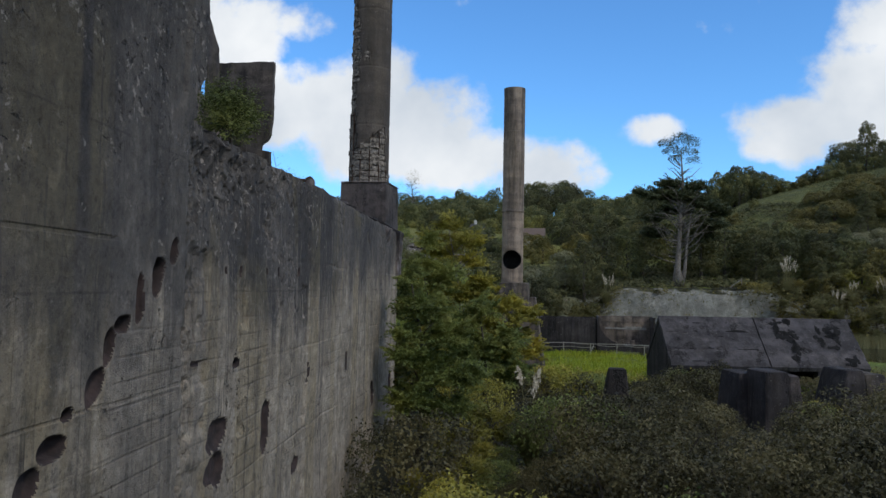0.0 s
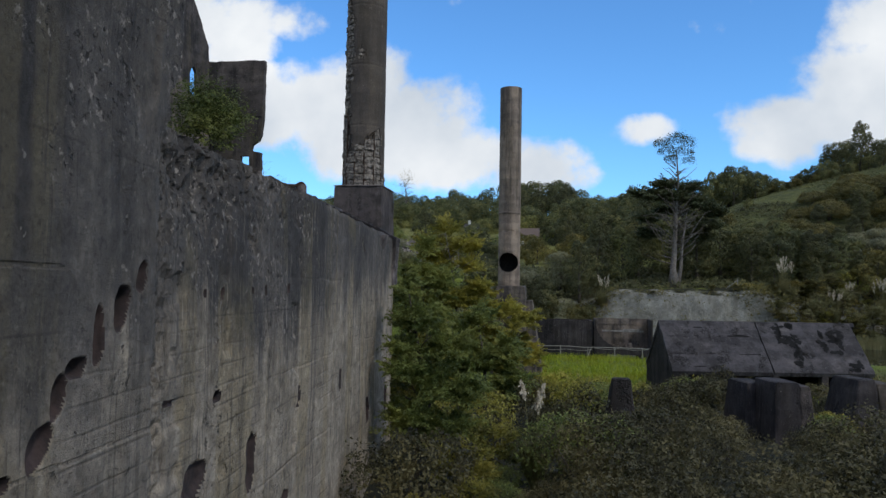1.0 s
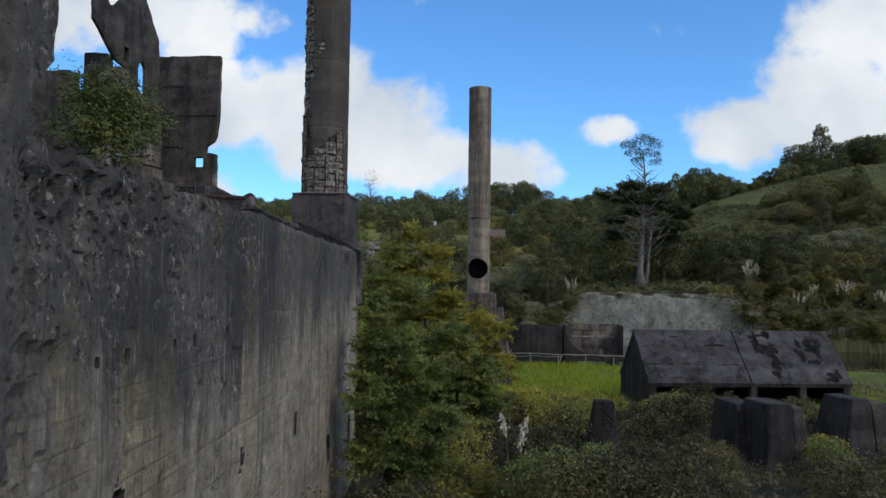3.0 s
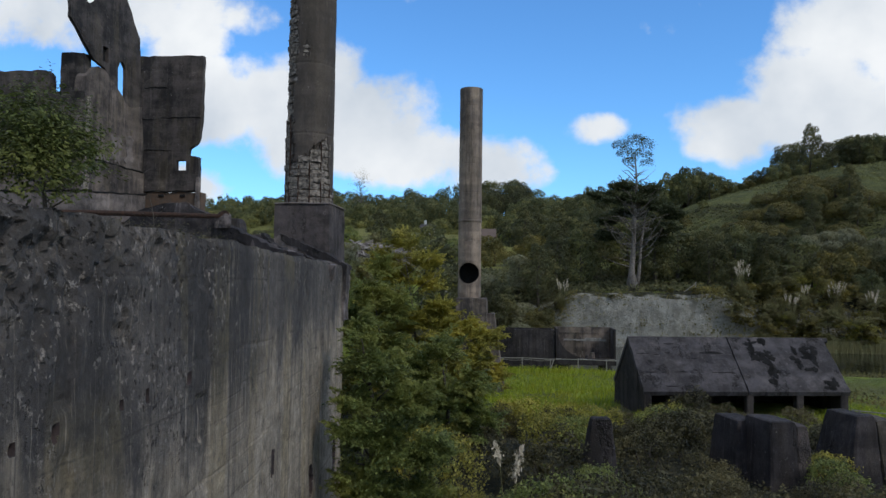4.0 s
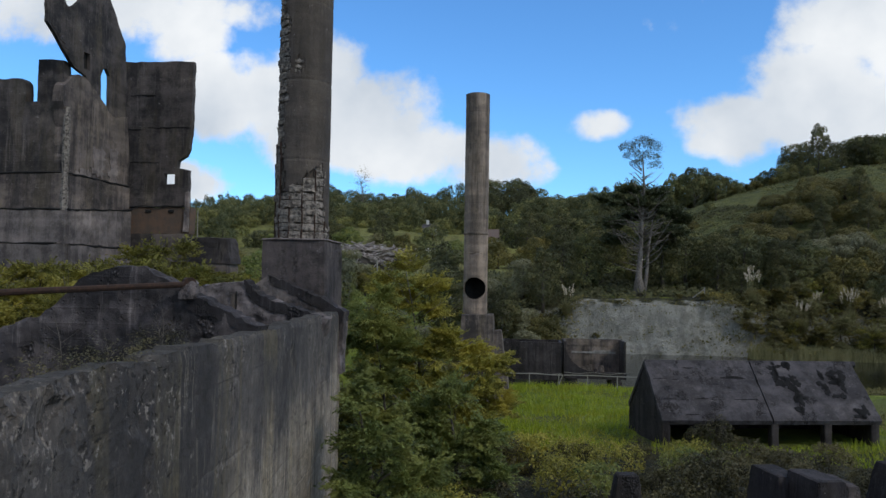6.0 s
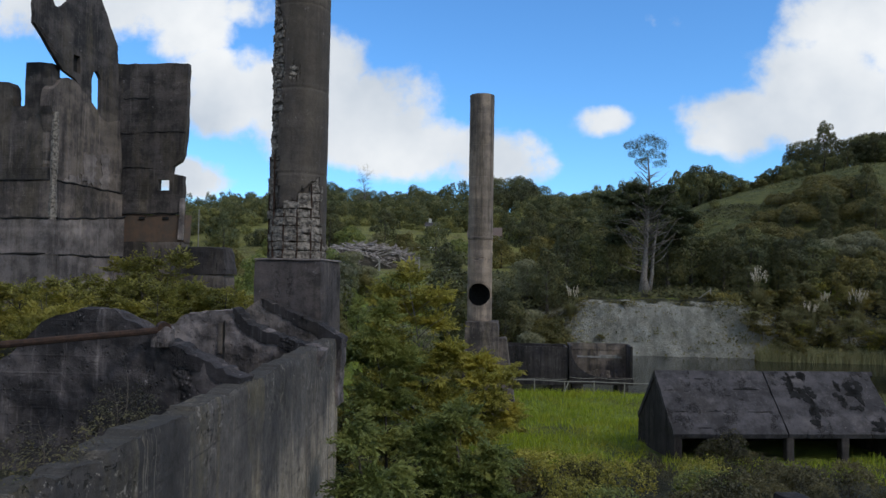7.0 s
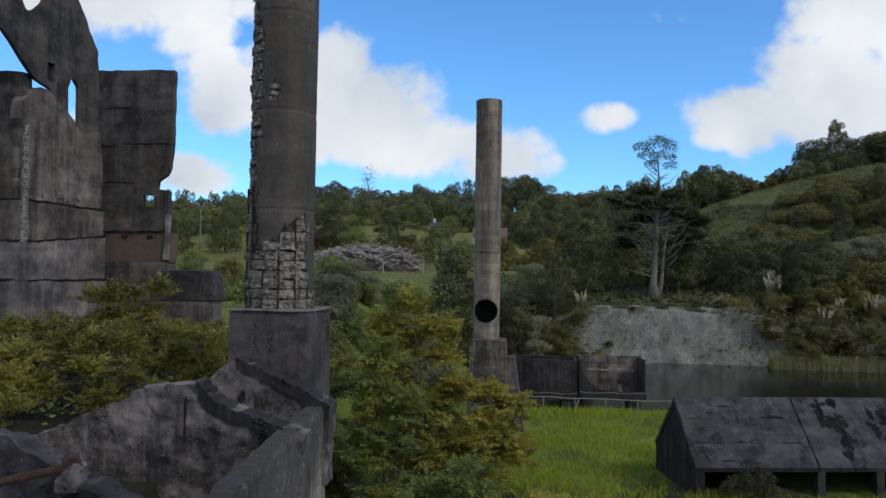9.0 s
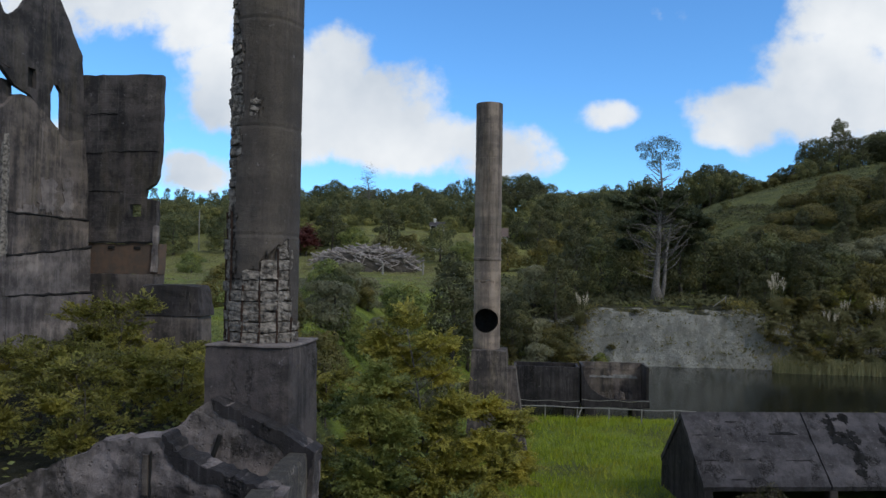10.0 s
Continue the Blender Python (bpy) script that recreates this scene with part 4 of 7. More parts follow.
for a, z, sc in ((0.05, 4.42, 0.5), (0.12, 4.55, 0.45), (0.02, 4.58, 0.4), (0.0, 4.32, 0.35), (-0.55, 5.6, 0.5), (-0.5, 5.75, 0.4)):
    b = new("block", rnd.choice(BLOCKS))
    b.parent = ch1
    b.matrix_basis = Matrix.Rotation(a, 4, "Z") @ pose(0, -0.71, z, rnd.uniform(-9, 9), rnd.uniform(-30, 30), 0) @ Matrix.Diagonal((sc, 0.5, sc, 1))
for kx in range(-4, 4):
    a = kx * 0.49 + 0.305
    bm = bmesh.new()
    hi = max([z for z in np.arange(0.2, 2.6, 0.1) if exposed_near(np.array(a), np.array(z + 10.88)) > 0.5] or [0.2])
    pts = [(0.735 * math.sin(a) + rnd.uniform(-0.012, 0.012), -0.735 * math.cos(a), z) for z in np.linspace(0.0, hi, 6)]
    tube(bm, pts, [0.026] * 6, 6)
    part("iron_bar", bm, M_RUST, ch1, "rusted iron reinforcing bar")

ch1.matrix_basis = pose(-5.995, 25.9, 10.88) @ Matrix.Diagonal((0.93, 0.93, 1, 1))

ped1 = thing("chimney_pedestal", "square dark concrete pedestal under the near chimney", "pedestal", (-5.84, 25.92, 7.4), rz=1)
part("pedestal_block", rough_block((-0.95, 0.76, -0.95, 0.95), (-0.90, 0.72, -0.90, 0.90), 3.48, 4, 0.3, 0.025), M_PED, ped1)
bm = slab(ragged([(-1.4, 0.2), (-1.25, 2.0), (-0.88, 2.35), (-0.55, 2.55), (0.3, 2.2), (0.85, 1.96), (1.36, 1.68), (1.3, 0.2)], 0.14, 0.025, 12, True), [], 0.5, Matrix.Translation((0, -1.35, 0)), (0.11, 0.035))
part("broken_apron", bm, M_BROKEN, ped1, "paler broken concrete apron")
# near-black strip along the apron's broken edge
bm = slab(ragged([(-0.55, 2.58), (-0.1, 2.40), (0.3, 2.235), (0.85, 1.995), (1.36, 1.71), (1.26, 1.25), (1.05, 1.50), (0.72, 1.80), (0.2, 2.06), (-0.2, 2.24), (-0.5, 2.38)], 0.07, 0.03, 47, True), [], 0.55, Matrix.Translation((0, -1.37, 0)), (0.06, 0.014))
part("dark_edge", bm, M_PIER, ped1, "near-black strip along the broken edge")
bm = rough_block((-0.93, 0.75, -0.93, 0.93), (-0.92, 0.74, -0.92, 0.92), 0.05, 14, 0.02, 0.012)
bmesh.ops.translate(bm, verts=bm.verts[:], vec=(0, 0, 3.45))
part("mortar_bed", bm, M_PATCH, ped1, "pale crumbling mortar bed")
bm = bmesh.new()
tube(bm, [(-0.55, -1.38, 1.35), (-0.35, -1.38, 1.95)], [0.05, 0.05], 6)
part("slot_bar", bm, M_BLACK, ped1)

ch2 = thing("chimney", "far round concrete chimney with a large flue hole", "chimney", (-3.97, 56.44, 7.75))


def far_loss(a, z):
    d = np.degrees(a)
    hole = np.hypot(0.80 * np.sin(a), z - 1.72) / 0.75
    front = np.cos(a) > 0
    out = 0.03 * (front & (np.abs(hole - 1.0) < 0.05)) - 0.035 * (np.abs(z - 5.35) < 0.07)
    crack = (np.abs(z - 4.0 - 0.06 * np.sin(d / 9)) < 0.05) & (np.abs(d) < 60) & (fbm(d / 8, z, 0.5, 71) > -0.15)
    return out + 0.05 * crack + 0.02 * (np.abs(np.sin(a) - 0.1) < 0.02) * (z > 5.4) * (z < 14)


v, f = round_shell(0.80, 0.0, 5.28, 240, 220, far_loss, 63, 0.0)
mid = v[f].mean(1)
f = f[~((mid[:, 1] < 0) & (np.hypot(mid[:, 0], mid[:, 2] - 1.72) < 0.71) & (np.hypot(mid[:, 0], mid[:, 1]) > 0.6))]
link_mesh("lower_shaft", np_mesh("lower_shaft", v, f, False), M_CHIMNEY2LOW, ch2, "paler lower drum with the flue hole")
v, f = round_shell(0.805, 5.28, 14.75, 170, 100, far_loss, 64, 0.0)
link_mesh("upper_shaft", np_mesh("upper_shaft", v, f, False), M_CHIMNEY2, ch2, "streaked concrete shaft, darker at its top")
# near-black half drum added so that the flue hole reads dark
bm = bmesh.new()
bmesh.ops.create_cone(bm, cap_ends=True, segments=40, radius1=0.68, radius2=0.68, depth=2.2, matrix=pose(0, 0, 1.72))
bmesh.ops.delete(bm, geom=[fc for fc in bm.faces if fc.calc_center_median().y < -0.1 and abs(fc.normal.z) < 0.5], context="FACES")
part("flue_lining", bm, M_BLACK, ch2, "near-black lining seen through the flue hole")
ped2 = thing("chimney_pedestal", "tall square concrete pedestal under the far chimney", "pedestal", (-3.75, 56.4, 1.4))
part("pedestal_block", rough_block((-1.35, 1.35, -1.2, 1.2), (-1.02, 1.02, -1.0, 1.0), 6.36, 6, 0.5, 0.04), M_RUIN, ped2)
part("buttress", rough_block((0.7, 2.3, -0.9, 1.1), (0.95, 1.55, -0.6, 0.8), 5.3, 8, 0.5, 0.05), M_RUIN, ped2, "sloping concrete buttress")

# ---- the ruined works with its gable ----
works = thing("ruined_works", "roofless grey concrete works with a broken gable", "ruin", (-19.7, 35.9, 8.0))
EAST = Matrix(((0, -1, 0, 0), (1, 0, 0, -35.9), (0, 0, 1, -8.0), (0, 0, 0, 1)))
low_piece = ragged([(35.9, 14.2), (40.75, 14.2), (40.75, 16), (40.45, 17.6), (39.5, 17.35), (38.9, 17.5), (38.4, 17.9), (37.9, 18.2), (37.1, 18.6), (36.6, 18.6), (36.2, 18.4), (35.7, 17.9), (35.6, 17.2), (35.9, 16.2)], 0.3, 0.05, 14, True)
part("east_wall", slab(low_piece, [], 0.5, EAST, (0.3, 0.012)), M_RUIN, works)
gable = ragged([(40.35, 17.3), (40.3, 19.4), (40.15, 21.05), (39.5, 21.8), (38.9, 22.6), (38.4, 23.1), (37.8, 23.7), (37.2, 23.0), (36.7, 22.1), (36.5, 21.8), (35.9, 21.3), (35.65, 21.3), (35.3, 21.9), (34.9, 22.2), (34.5, 21.6), (34.42, 20.9),
                (34.48, 20.2), (34.8, 20.0), (35.1, 19.75), (35.54, 19.4), (36.0, 19.05), (36.3, 18.85), (37.1, 18.7), (37.6, 18.3), (37.9, 17.6), (38.3, 17.2), (39.0, 17.1), (39.6, 17.1)], 0.3, 0.04, 15, True)
arch = [(38.3, 17.6), (38.24, 19.0), (38.4, 19.38), (38.65, 19.45), (38.92, 19.2), (39.0, 17.55)]
part("gable_wall", slab(gable, [arch, [(36.95, 18.98), (36.95, 19.70), (37.40, 19.72), (37.42, 18.98)]], 0.16, Matrix.Translation((-0.02, 0, 0)) @ EAST, (0.3, 0.012)), M_RUIN_DARK, works, "leaning broken gable with an arched window")
part("east_course", slab(ragged([(35.88, 12.66), (40.75, 13.1), (40.75, 14.2), (35.88, 14.2)], 0.5, 0.02, 16, True), [], 0.55, Matrix.Translation((0.10, 0, 0)) @ EAST, (0.35, 0.014)), M_RUIN, works)
part("east_plinth", slab(ragged([(35.85, 11.2), (40.75, 11.25), (40.75, 13.08), (35.85, 12.62)], 0.5, 0.02, 17, True), [], 0.7, Matrix.Translation((0.22, 0, 0)) @ EAST, (0.35, 0.014)), M_PLINTH, works, "paler projecting plinth course")
part("east_base", slab([(35.8, 7.0), (40.75, 7.0), (40.75, 11.2), (35.8, 11.17)], [], 0.9, Matrix.Translation((0.34, 0, 0)) @ EAST), M_PLINTH, works)
SOUTH = Matrix.Translation((19.7, 0, -8.0))
# darker concrete puts the shade of the south side into its colour
part("south_wall", slab(ragged([(-32, 14.2), (-19.75, 14.2), (-19.75, 17.2), (-19.95, 19.02), (-21.1, 19.07), (-21.1, 17.27), (-21.65, 17.25), (-21.67, 18.1), (-21.82, 18.27), (-32, 18.3)], 0.4, 0.04, 18, True), [], 0.5, SOUTH, (0.35, 0.014)), M_RUIN_DARK, works)
part("south_course", slab(ragged([(-32, 12.7), (-19.62, 12.66), (-19.62, 14.2), (-32, 14.2)], 0.5, 0.02, 19, True), [], 0.5, Matrix.Translation((0, -0.10, 0)) @ SOUTH, (0.35, 0.014)), M_RUIN, works)
part("south_plinth", slab(ragged([(-32, 11.24), (-19.5, 11.2), (-19.5, 12.62), (-32, 12.66)], 0.5, 0.02, 20, True), [], 0.6, Matrix.Translation((0, -0.22, 0)) @ SOUTH, (0.35, 0.014)), M_PLINTH, works, "paler projecting plinth course")
part("south_base", slab([(-32, 7.0), (-19.38, 7.0), (-19.38, 11.18), (-32, 11.2)], [], 0.8, Matrix.Translation((0, -0.34, 0)) @ SOUTH), M_PLINTH, works)
NORTH = Matrix.Translation((19.7, 41.4 - 35.9, -8.0))
panel = ragged([(-20.52, 13.3), (-16.95, 13.3), (-16.95, 15.15), (-17.2, 15.2), (-17.55, 15.25), (-17.5, 15.6), (-17.1, 15.85), (-16.95, 16.2), (-16.85, 17.2), (-16.86, 20.55), (-20.52, 20.62)], 0.3, 0.03, 24, True)
part("panel_wall", slab(panel, [[(-18.2, 14.45), (-18.2, 14.98), (-17.65, 14.98), (-17.65, 14.45)]], 0.3, NORTH, (0.3, 0.012)), M_RUIN_DARK, works, "dark square wall panel with a small window")
part("brick_band", slab(ragged([(-21.6, 12.0), (-16.85, 12.0), (-16.8, 13.3), (-21.6, 13.3)], 0.4, 0.03, 25, True), [], 0.6, Matrix.Translation((0, 0.06, 0)) @ NORTH, (0.35, 0.014)), M_REDBRICK, works, "rust-brown stained band")
part("panel_base", slab(ragged([(-20.4, 7.0), (-16.9, 7.0), (-16.9, 12.0), (-20.4, 12.0)], 0.5, 0.03, 26, True), [], 0.8, Matrix.Translation((0, -0.06, 0)) @ NORTH, (0.35, 0.014)), M_RUIN, works)
for zz, x0, x1 in ((15.55, -0.5, 1.2), (17.25, 0.6, 2.75), (17.2, -0.55, 0.2), (18.9, -0.4, 0.9), (13.35, -0.5, 2.6)):
    bm = bmesh.new()
    n = 9
    tube(bm, [(x0 + (x1 - x0) * i / n, 5.49, zz - 8.0 + rnd.uniform(-0.04, 0.04)) for i in range(n + 1)], [rnd.uniform(0.015, 0.04) for _ in range(n + 1)], 5)
    part("dark_joint", bm, M_BLACK, works, "dark ragged line along a joint")
bm = bmesh.new()
box(bm, -0.26, -0.20, 36.8 - 35.9, 37.6 - 35.9, 18.85 - 8, 19.85 - 8, 0.005)
part("window_recess", bm, M_BLACK, works, "dark blocked window recess")
for k in range(4):
    bm = bmesh.new()
    p = Vector((-0.05, 35.05 - 35.9 + k * 0.35, 20.1 - 8 - 0.22 * k))
    tube(bm, [p, p + Vector((0.1, -0.3, -0.05)), p + Vector((0.15, -0.5 - 0.1 * k, 0.02))], [0.02, 0.015, 0.01], 5)
    part("bent_bar", bm, M_RUST, works, "bent rusty reinforcing bar")
for yy, zz in ((38.2, 15.1),):
    bm = slab(ragged([(yy - 0.5, zz - 0.7), (yy + 0.35, zz - 0.75), (yy + 0.45, zz + 0.5), (yy - 0.35, zz + 0.6)], 0.12, 0.13, int(yy * 10), True), [], 0.05, Matrix.Translation((0.05, 0, 0)) @ EAST)
    part("pale_patch", bm, M_PATCH, works, "pale patch of spalled concrete")
bm = bmesh.new()
tube(bm, [(0.05, -0.05, z) for z in np.linspace(0.5, 9.0, 12)], [rnd.uniform(0.10, 0.17) for _ in range(12)], 6)
part("worn_corner", bm, M_BRICK, works, "crumbling pale corner")

for k, (y0, y1, z0, z1) in enumerate(((39.05, 39.75, 14.25, 15.9), (36.5, 37.6, 14.05, 14.5))):
    bm = slab(ragged([(y0, z0), (y1, z0 + 0.1), (y1 - 0.05, z1), (y0 + 0.08, z1 - 0.1)], 0.12, 0.13, 300 + k, True), [], 0.04, Matrix.Translation((0.045, 0, 0)) @ EAST)
    part("pale_patch", bm, M_PATCH, works, "pale patch of spalled concrete")
for xx, zz in ((0.55, 13.05), (1.75, 13.05), (2.3, 18.55)):
    bm = bmesh.new()
    box(bm, xx, xx + 0.3, 5.5, 5.62, zz - 8.0, zz - 7.86, 0.02)
    part("socket", bm, M_BLACK, works, "small dark beam socket")
part("pale_corner", rough_block((2.62, 2.86, 5.40, 5.62), (2.66, 2.84, 5.40, 5.62), 2.0, 77, 0.3, 0.05), M_PLINTH, works, "chipped pale corner").location.z = 4.1

# black tubes draw the shadow in the gaps between the projecting courses
for k, (zz, off) in enumerate(((11.2, 0.345), (12.64, 0.225), (14.2, 0.105))):
    jr = random.Random(700 + k)
    bm = bmesh.new()
    tube(bm, [(off, 4.85 * i / 16 - 0.02, zz - 8.0 + jr.uniform(-0.03, 0.03) + (0.45 * i / 16 if k == 1 else 0)) for i in range(17)], [jr.uniform(0.02, 0.065) for _ in range(17)], 5)
    part("dark_joint", bm, M_BLACK, works, "dark ragged line along a joint")
    bm = bmesh.new()
    tube(bm, [(-12.2 + 12.2 * i / 26, -off, zz - 8.0 + jr.uniform(-0.03, 0.03)) for i in range(27)], [jr.uniform(0.02, 0.065) for _ in range(27)], 5)
    part("dark_joint", bm, M_BLACK, works, "dark ragged line along a joint")

low = thing("low_ruin_block", "low worn concrete block with a cracked ledge", "ruin", (-14.4, 38.6, 8.2))
part("lower_course", rough_block((-1.5, 1.2, -0.6, 0.6), (-1.45, 1.1, -0.6, 0.6), 2.3, 31, 0.3, 0.05), M_RUIN, low)
bm = rough_block((-1.4, 1.25, -0.65, 0.6), (-1.3, 1.05, -0.5, 0.5), 1.15, 32, 0.25, 0.06)
bmesh.ops.translate(bm, verts=bm.verts[:], vec=(0, 0, 2.3))
part("upper_course", bm, M_DARK, low)

# ---- the concrete shed ----
shed = thing("concrete_shed", "low dark concrete shed with a pitched slab roof", "shed", (6.0, 48.7, 1.2), rz=11.5)
L, RUN, RISE, HR = 11.55, 2.62, 2.68, 4.55


def roof_slab(x0, x1, seed):
    """One bay of the roof slab, ridge to front eave, with a lip and a worn edge."""
    bm = bmesh.new()
    bmesh.ops.create_grid(bm, x_segments=26, y_segments=16, size=0.5)
    for vtx in bm.verts:
        u, w = vtx.co.x + 0.5, 0.5 - vtx.co.y
        ed = (u < 0.001) or (u > 0.999) or (w > 0.999)
        j = 0.03 * noise.noise((u * 7 + seed, w * 5, 1)) + (0.05 * noise.noise((u * 23 + seed, w * 23, 2)) if ed else 0)
        step = 0.035 * math.floor(w * 3.0)
        vtx.co = Vector((x0 + (x1 - x0) * u + (j if ed else 0), -RUN * w * 1.02 + (j if w > 0.999 else 0), HR - RISE * w + 0.05 - step + j * 0.4))
    ext = bmesh.ops.extrude_face_region(bm, geom=bm.faces[:])
    bmesh.ops.translate(bm, verts=[g for g in ext["geom"] if isinstance(g, bmesh.types.BMVert)], vec=(0, 0.09, -0.22))
    return bm


roof_l = part("roof_slab", roof_slab(-0.05, 5.78, 3), M_ROOF, shed, "worn grey slab with open lift joints")
roof_r = part("roof_slab", roof_slab(5.85, L + 0.1, 8), M_ROOF, shed, "worn grey slab with peeling tar")
bm = bmesh.new()
for s in (0, 1):
    a = [(-0.05 + s * 5.98, 0.02, HR + 0.05), (5.95 + s * 6.0, 0.02, HR + 0.05), (5.95 + s * 6.0, RUN, HR - RISE), (-0.05 + s * 5.98, RUN, HR - RISE)]
    vs = [bm.verts.new(p) for p in a]
    bm.faces.new(vs)
ext = bmesh.ops.extrude_face_region(bm, geom=bm.faces[:])
bmesh.ops.translate(bm, verts=[g for g in ext["geom"] if isinstance(g, bmesh.types.BMVert)], vec=(0, -0.09, -0.22))
part("back_roof", bm, M_ROOF, shed)
END = Matrix(((0, 1, 0, 0), (1, 0, 0, 0), (0, 0, 1, 0), (0, 0, 0, 1)))
for xx, nm in ((0.0, "gable_wall"), (L - 0.3, "gable_wall")):
    g = ragged([(-RUN + 0.02, 0.0), (-RUN + 0.02, HR - RISE - 0.2), (0, HR - 0.2), (RUN - 0.05, HR - RISE - 0.2), (RUN + 0.1, 0.0)], 0.4, 0.02, 33, True)
    part(nm, slab(g, [], 0.3, Matrix.Translation((xx, 0, 0)) @ END), M_DARK, shed)
bm = bmesh.new()
box(bm, 0.3, L - 0.3, RUN - 0.5, RUN - 0.2, 0.0, HR - RISE, 0.02)
part("back_wall", bm, M_DARK, shed)
for xx in (0.02, 2.95, 5.75, 8.6, L - 0.42):
    bm = rough_block((xx, xx + 0.42, -RUN + 0.02, -RUN + 0.5), (xx, xx + 0.40, -RUN + 0.04, -RUN + 0.48), HR - RISE - 0.18, 40 + xx, 0.3, 0.02)
    part("front_post", bm, M_DARK, shed)
bm = bmesh.new()
box(bm, 0.3, L - 0.3, -RUN + 0.2, -RUN + 0.45, HR - RISE - 0.32, HR - RISE - 0.2, 0.02)
part("eave_beam", bm, M_DARK, shed)


def roof_gap(sl, u0, w0, length, seed):
    """A ragged dark gap where a lift joint has opened, as a thin sunk film."""
    rr, bm = random.Random(seed), bmesh.new()
    n = 9
    up = [(u0 + length * i / n, w0 + rr.uniform(-0.006, 0.002) - 0.003 * math.sin(math.pi * i / n) * rr.uniform(0.2, 2.5)) for i in range(n + 1)]
    dn = [(u, w0 + 0.003 + rr.uniform(0, 0.007) * math.sin(math.pi * i / n)) for i, (u, _) in enumerate(up)][::-1]
    vs = [bm.verts.new((u * 5.8 + (5.85 if sl is roof_r else 0), -RUN * w * 1.02, HR - RISE * w + 0.062 - 0.035 * math.floor(w * 3.0 + 0.04))) for u, w in up + dn]
    bm.faces.new(vs)
    ext = bmesh.ops.extrude_face_region(bm, geom=bm.faces[:])
    bmesh.ops.translate(bm, verts=[g for g in ext["geom"] if isinstance(g, bmesh.types.BMVert)], vec=(0, -0.01, 0.014))
    bmesh.ops.triangulate(bm, faces=bm.faces[:])
    part("open_joint", bm, M_TAR, sl, "dark open lift joint")


for k, (sl, u0, w0, ln) in enumerate(((roof_l, 0.02, 0.33, 0.13), (roof_l, 0.2, 0.345, 0.05), (roof_l, 0.66, 0.32, 0.24), (roof_l, 0.72, 0.30, 0.12), (roof_l, 0.56, 0.42, 0.06), (roof_l, 0.06, 0.665, 0.12), (roof_l, 0.22, 0.67, 0.05), (roof_l, 0.36, 0.66, 0.12), (roof_l, 0.72, 0.67, 0.22), (roof_l, 0.33, 0.15, 0.10), (roof_l, 0.22, 0.92, 0.12), (roof_r, 0.30, 0.66, 0.10))):
    roof_gap(sl, u0, w0, ln, 500 + k)


def tar_patch(u0, w0, ru, rw, seed):
    """A ragged film of tar lying on the right roof bay, 4 mm proud."""
    rr, bm = random.Random(seed), bmesh.new()
    pts = []
    for i in range(34):
        a = 2 * math.pi * i / 34
        k = 1 + 0.7 * noise.noise((math.cos(a) * 1.8 + seed, math.sin(a) * 1.8, 3)) + rr.uniform(-0.14, 0.14)
        u, w = u0 + ru * k * math.cos(a), w0 + rw * k * math.sin(a)
        w = min(max(w, 0.02), 0.985)
        pts.append(bm.verts.new((5.85 + 5.8 * u, -RUN * w * 1.02, HR - RISE * w + 0.05 + 0.012 - 0.035 * w * 2)))
    bm.faces.new(pts)
    ext = bmesh.ops.extrude_face_region(bm, geom=bm.faces[:])
    bmesh.ops.translate(bm, verts=[g for g in ext["geom"] if isinstance(g, bmesh.types.BMVert)], vec=(0, -0.012, 0.018))
    bmesh.ops.triangulate(bm, faces=bm.faces[:])
    part("tar_patch", bm, M_TAR, roof_r, "flaking black tar")


tr = random.Random(70)
for n in range(52):
    cu, cw, ru, rw = tr.choice([(0.24, 0.20, 0.07, 0.15), (0.27, 0.25, 0.10, 0.20), (0.70, 0.40, 0.15, 0.22), (0.70, 0.40, 0.15, 0.22), (0.31, 0.68, 0.03, 0.22), (0.82, 0.9, 0.08, 0.07)])
    tar_patch(cu + tr.uniform(-1, 1) * ru, cw + tr.uniform(-1, 1) * rw, tr.uniform(0.012, 0.045), tr.uniform(0.02, 0.075), n)

# ---- the two open tanks by the pond ----


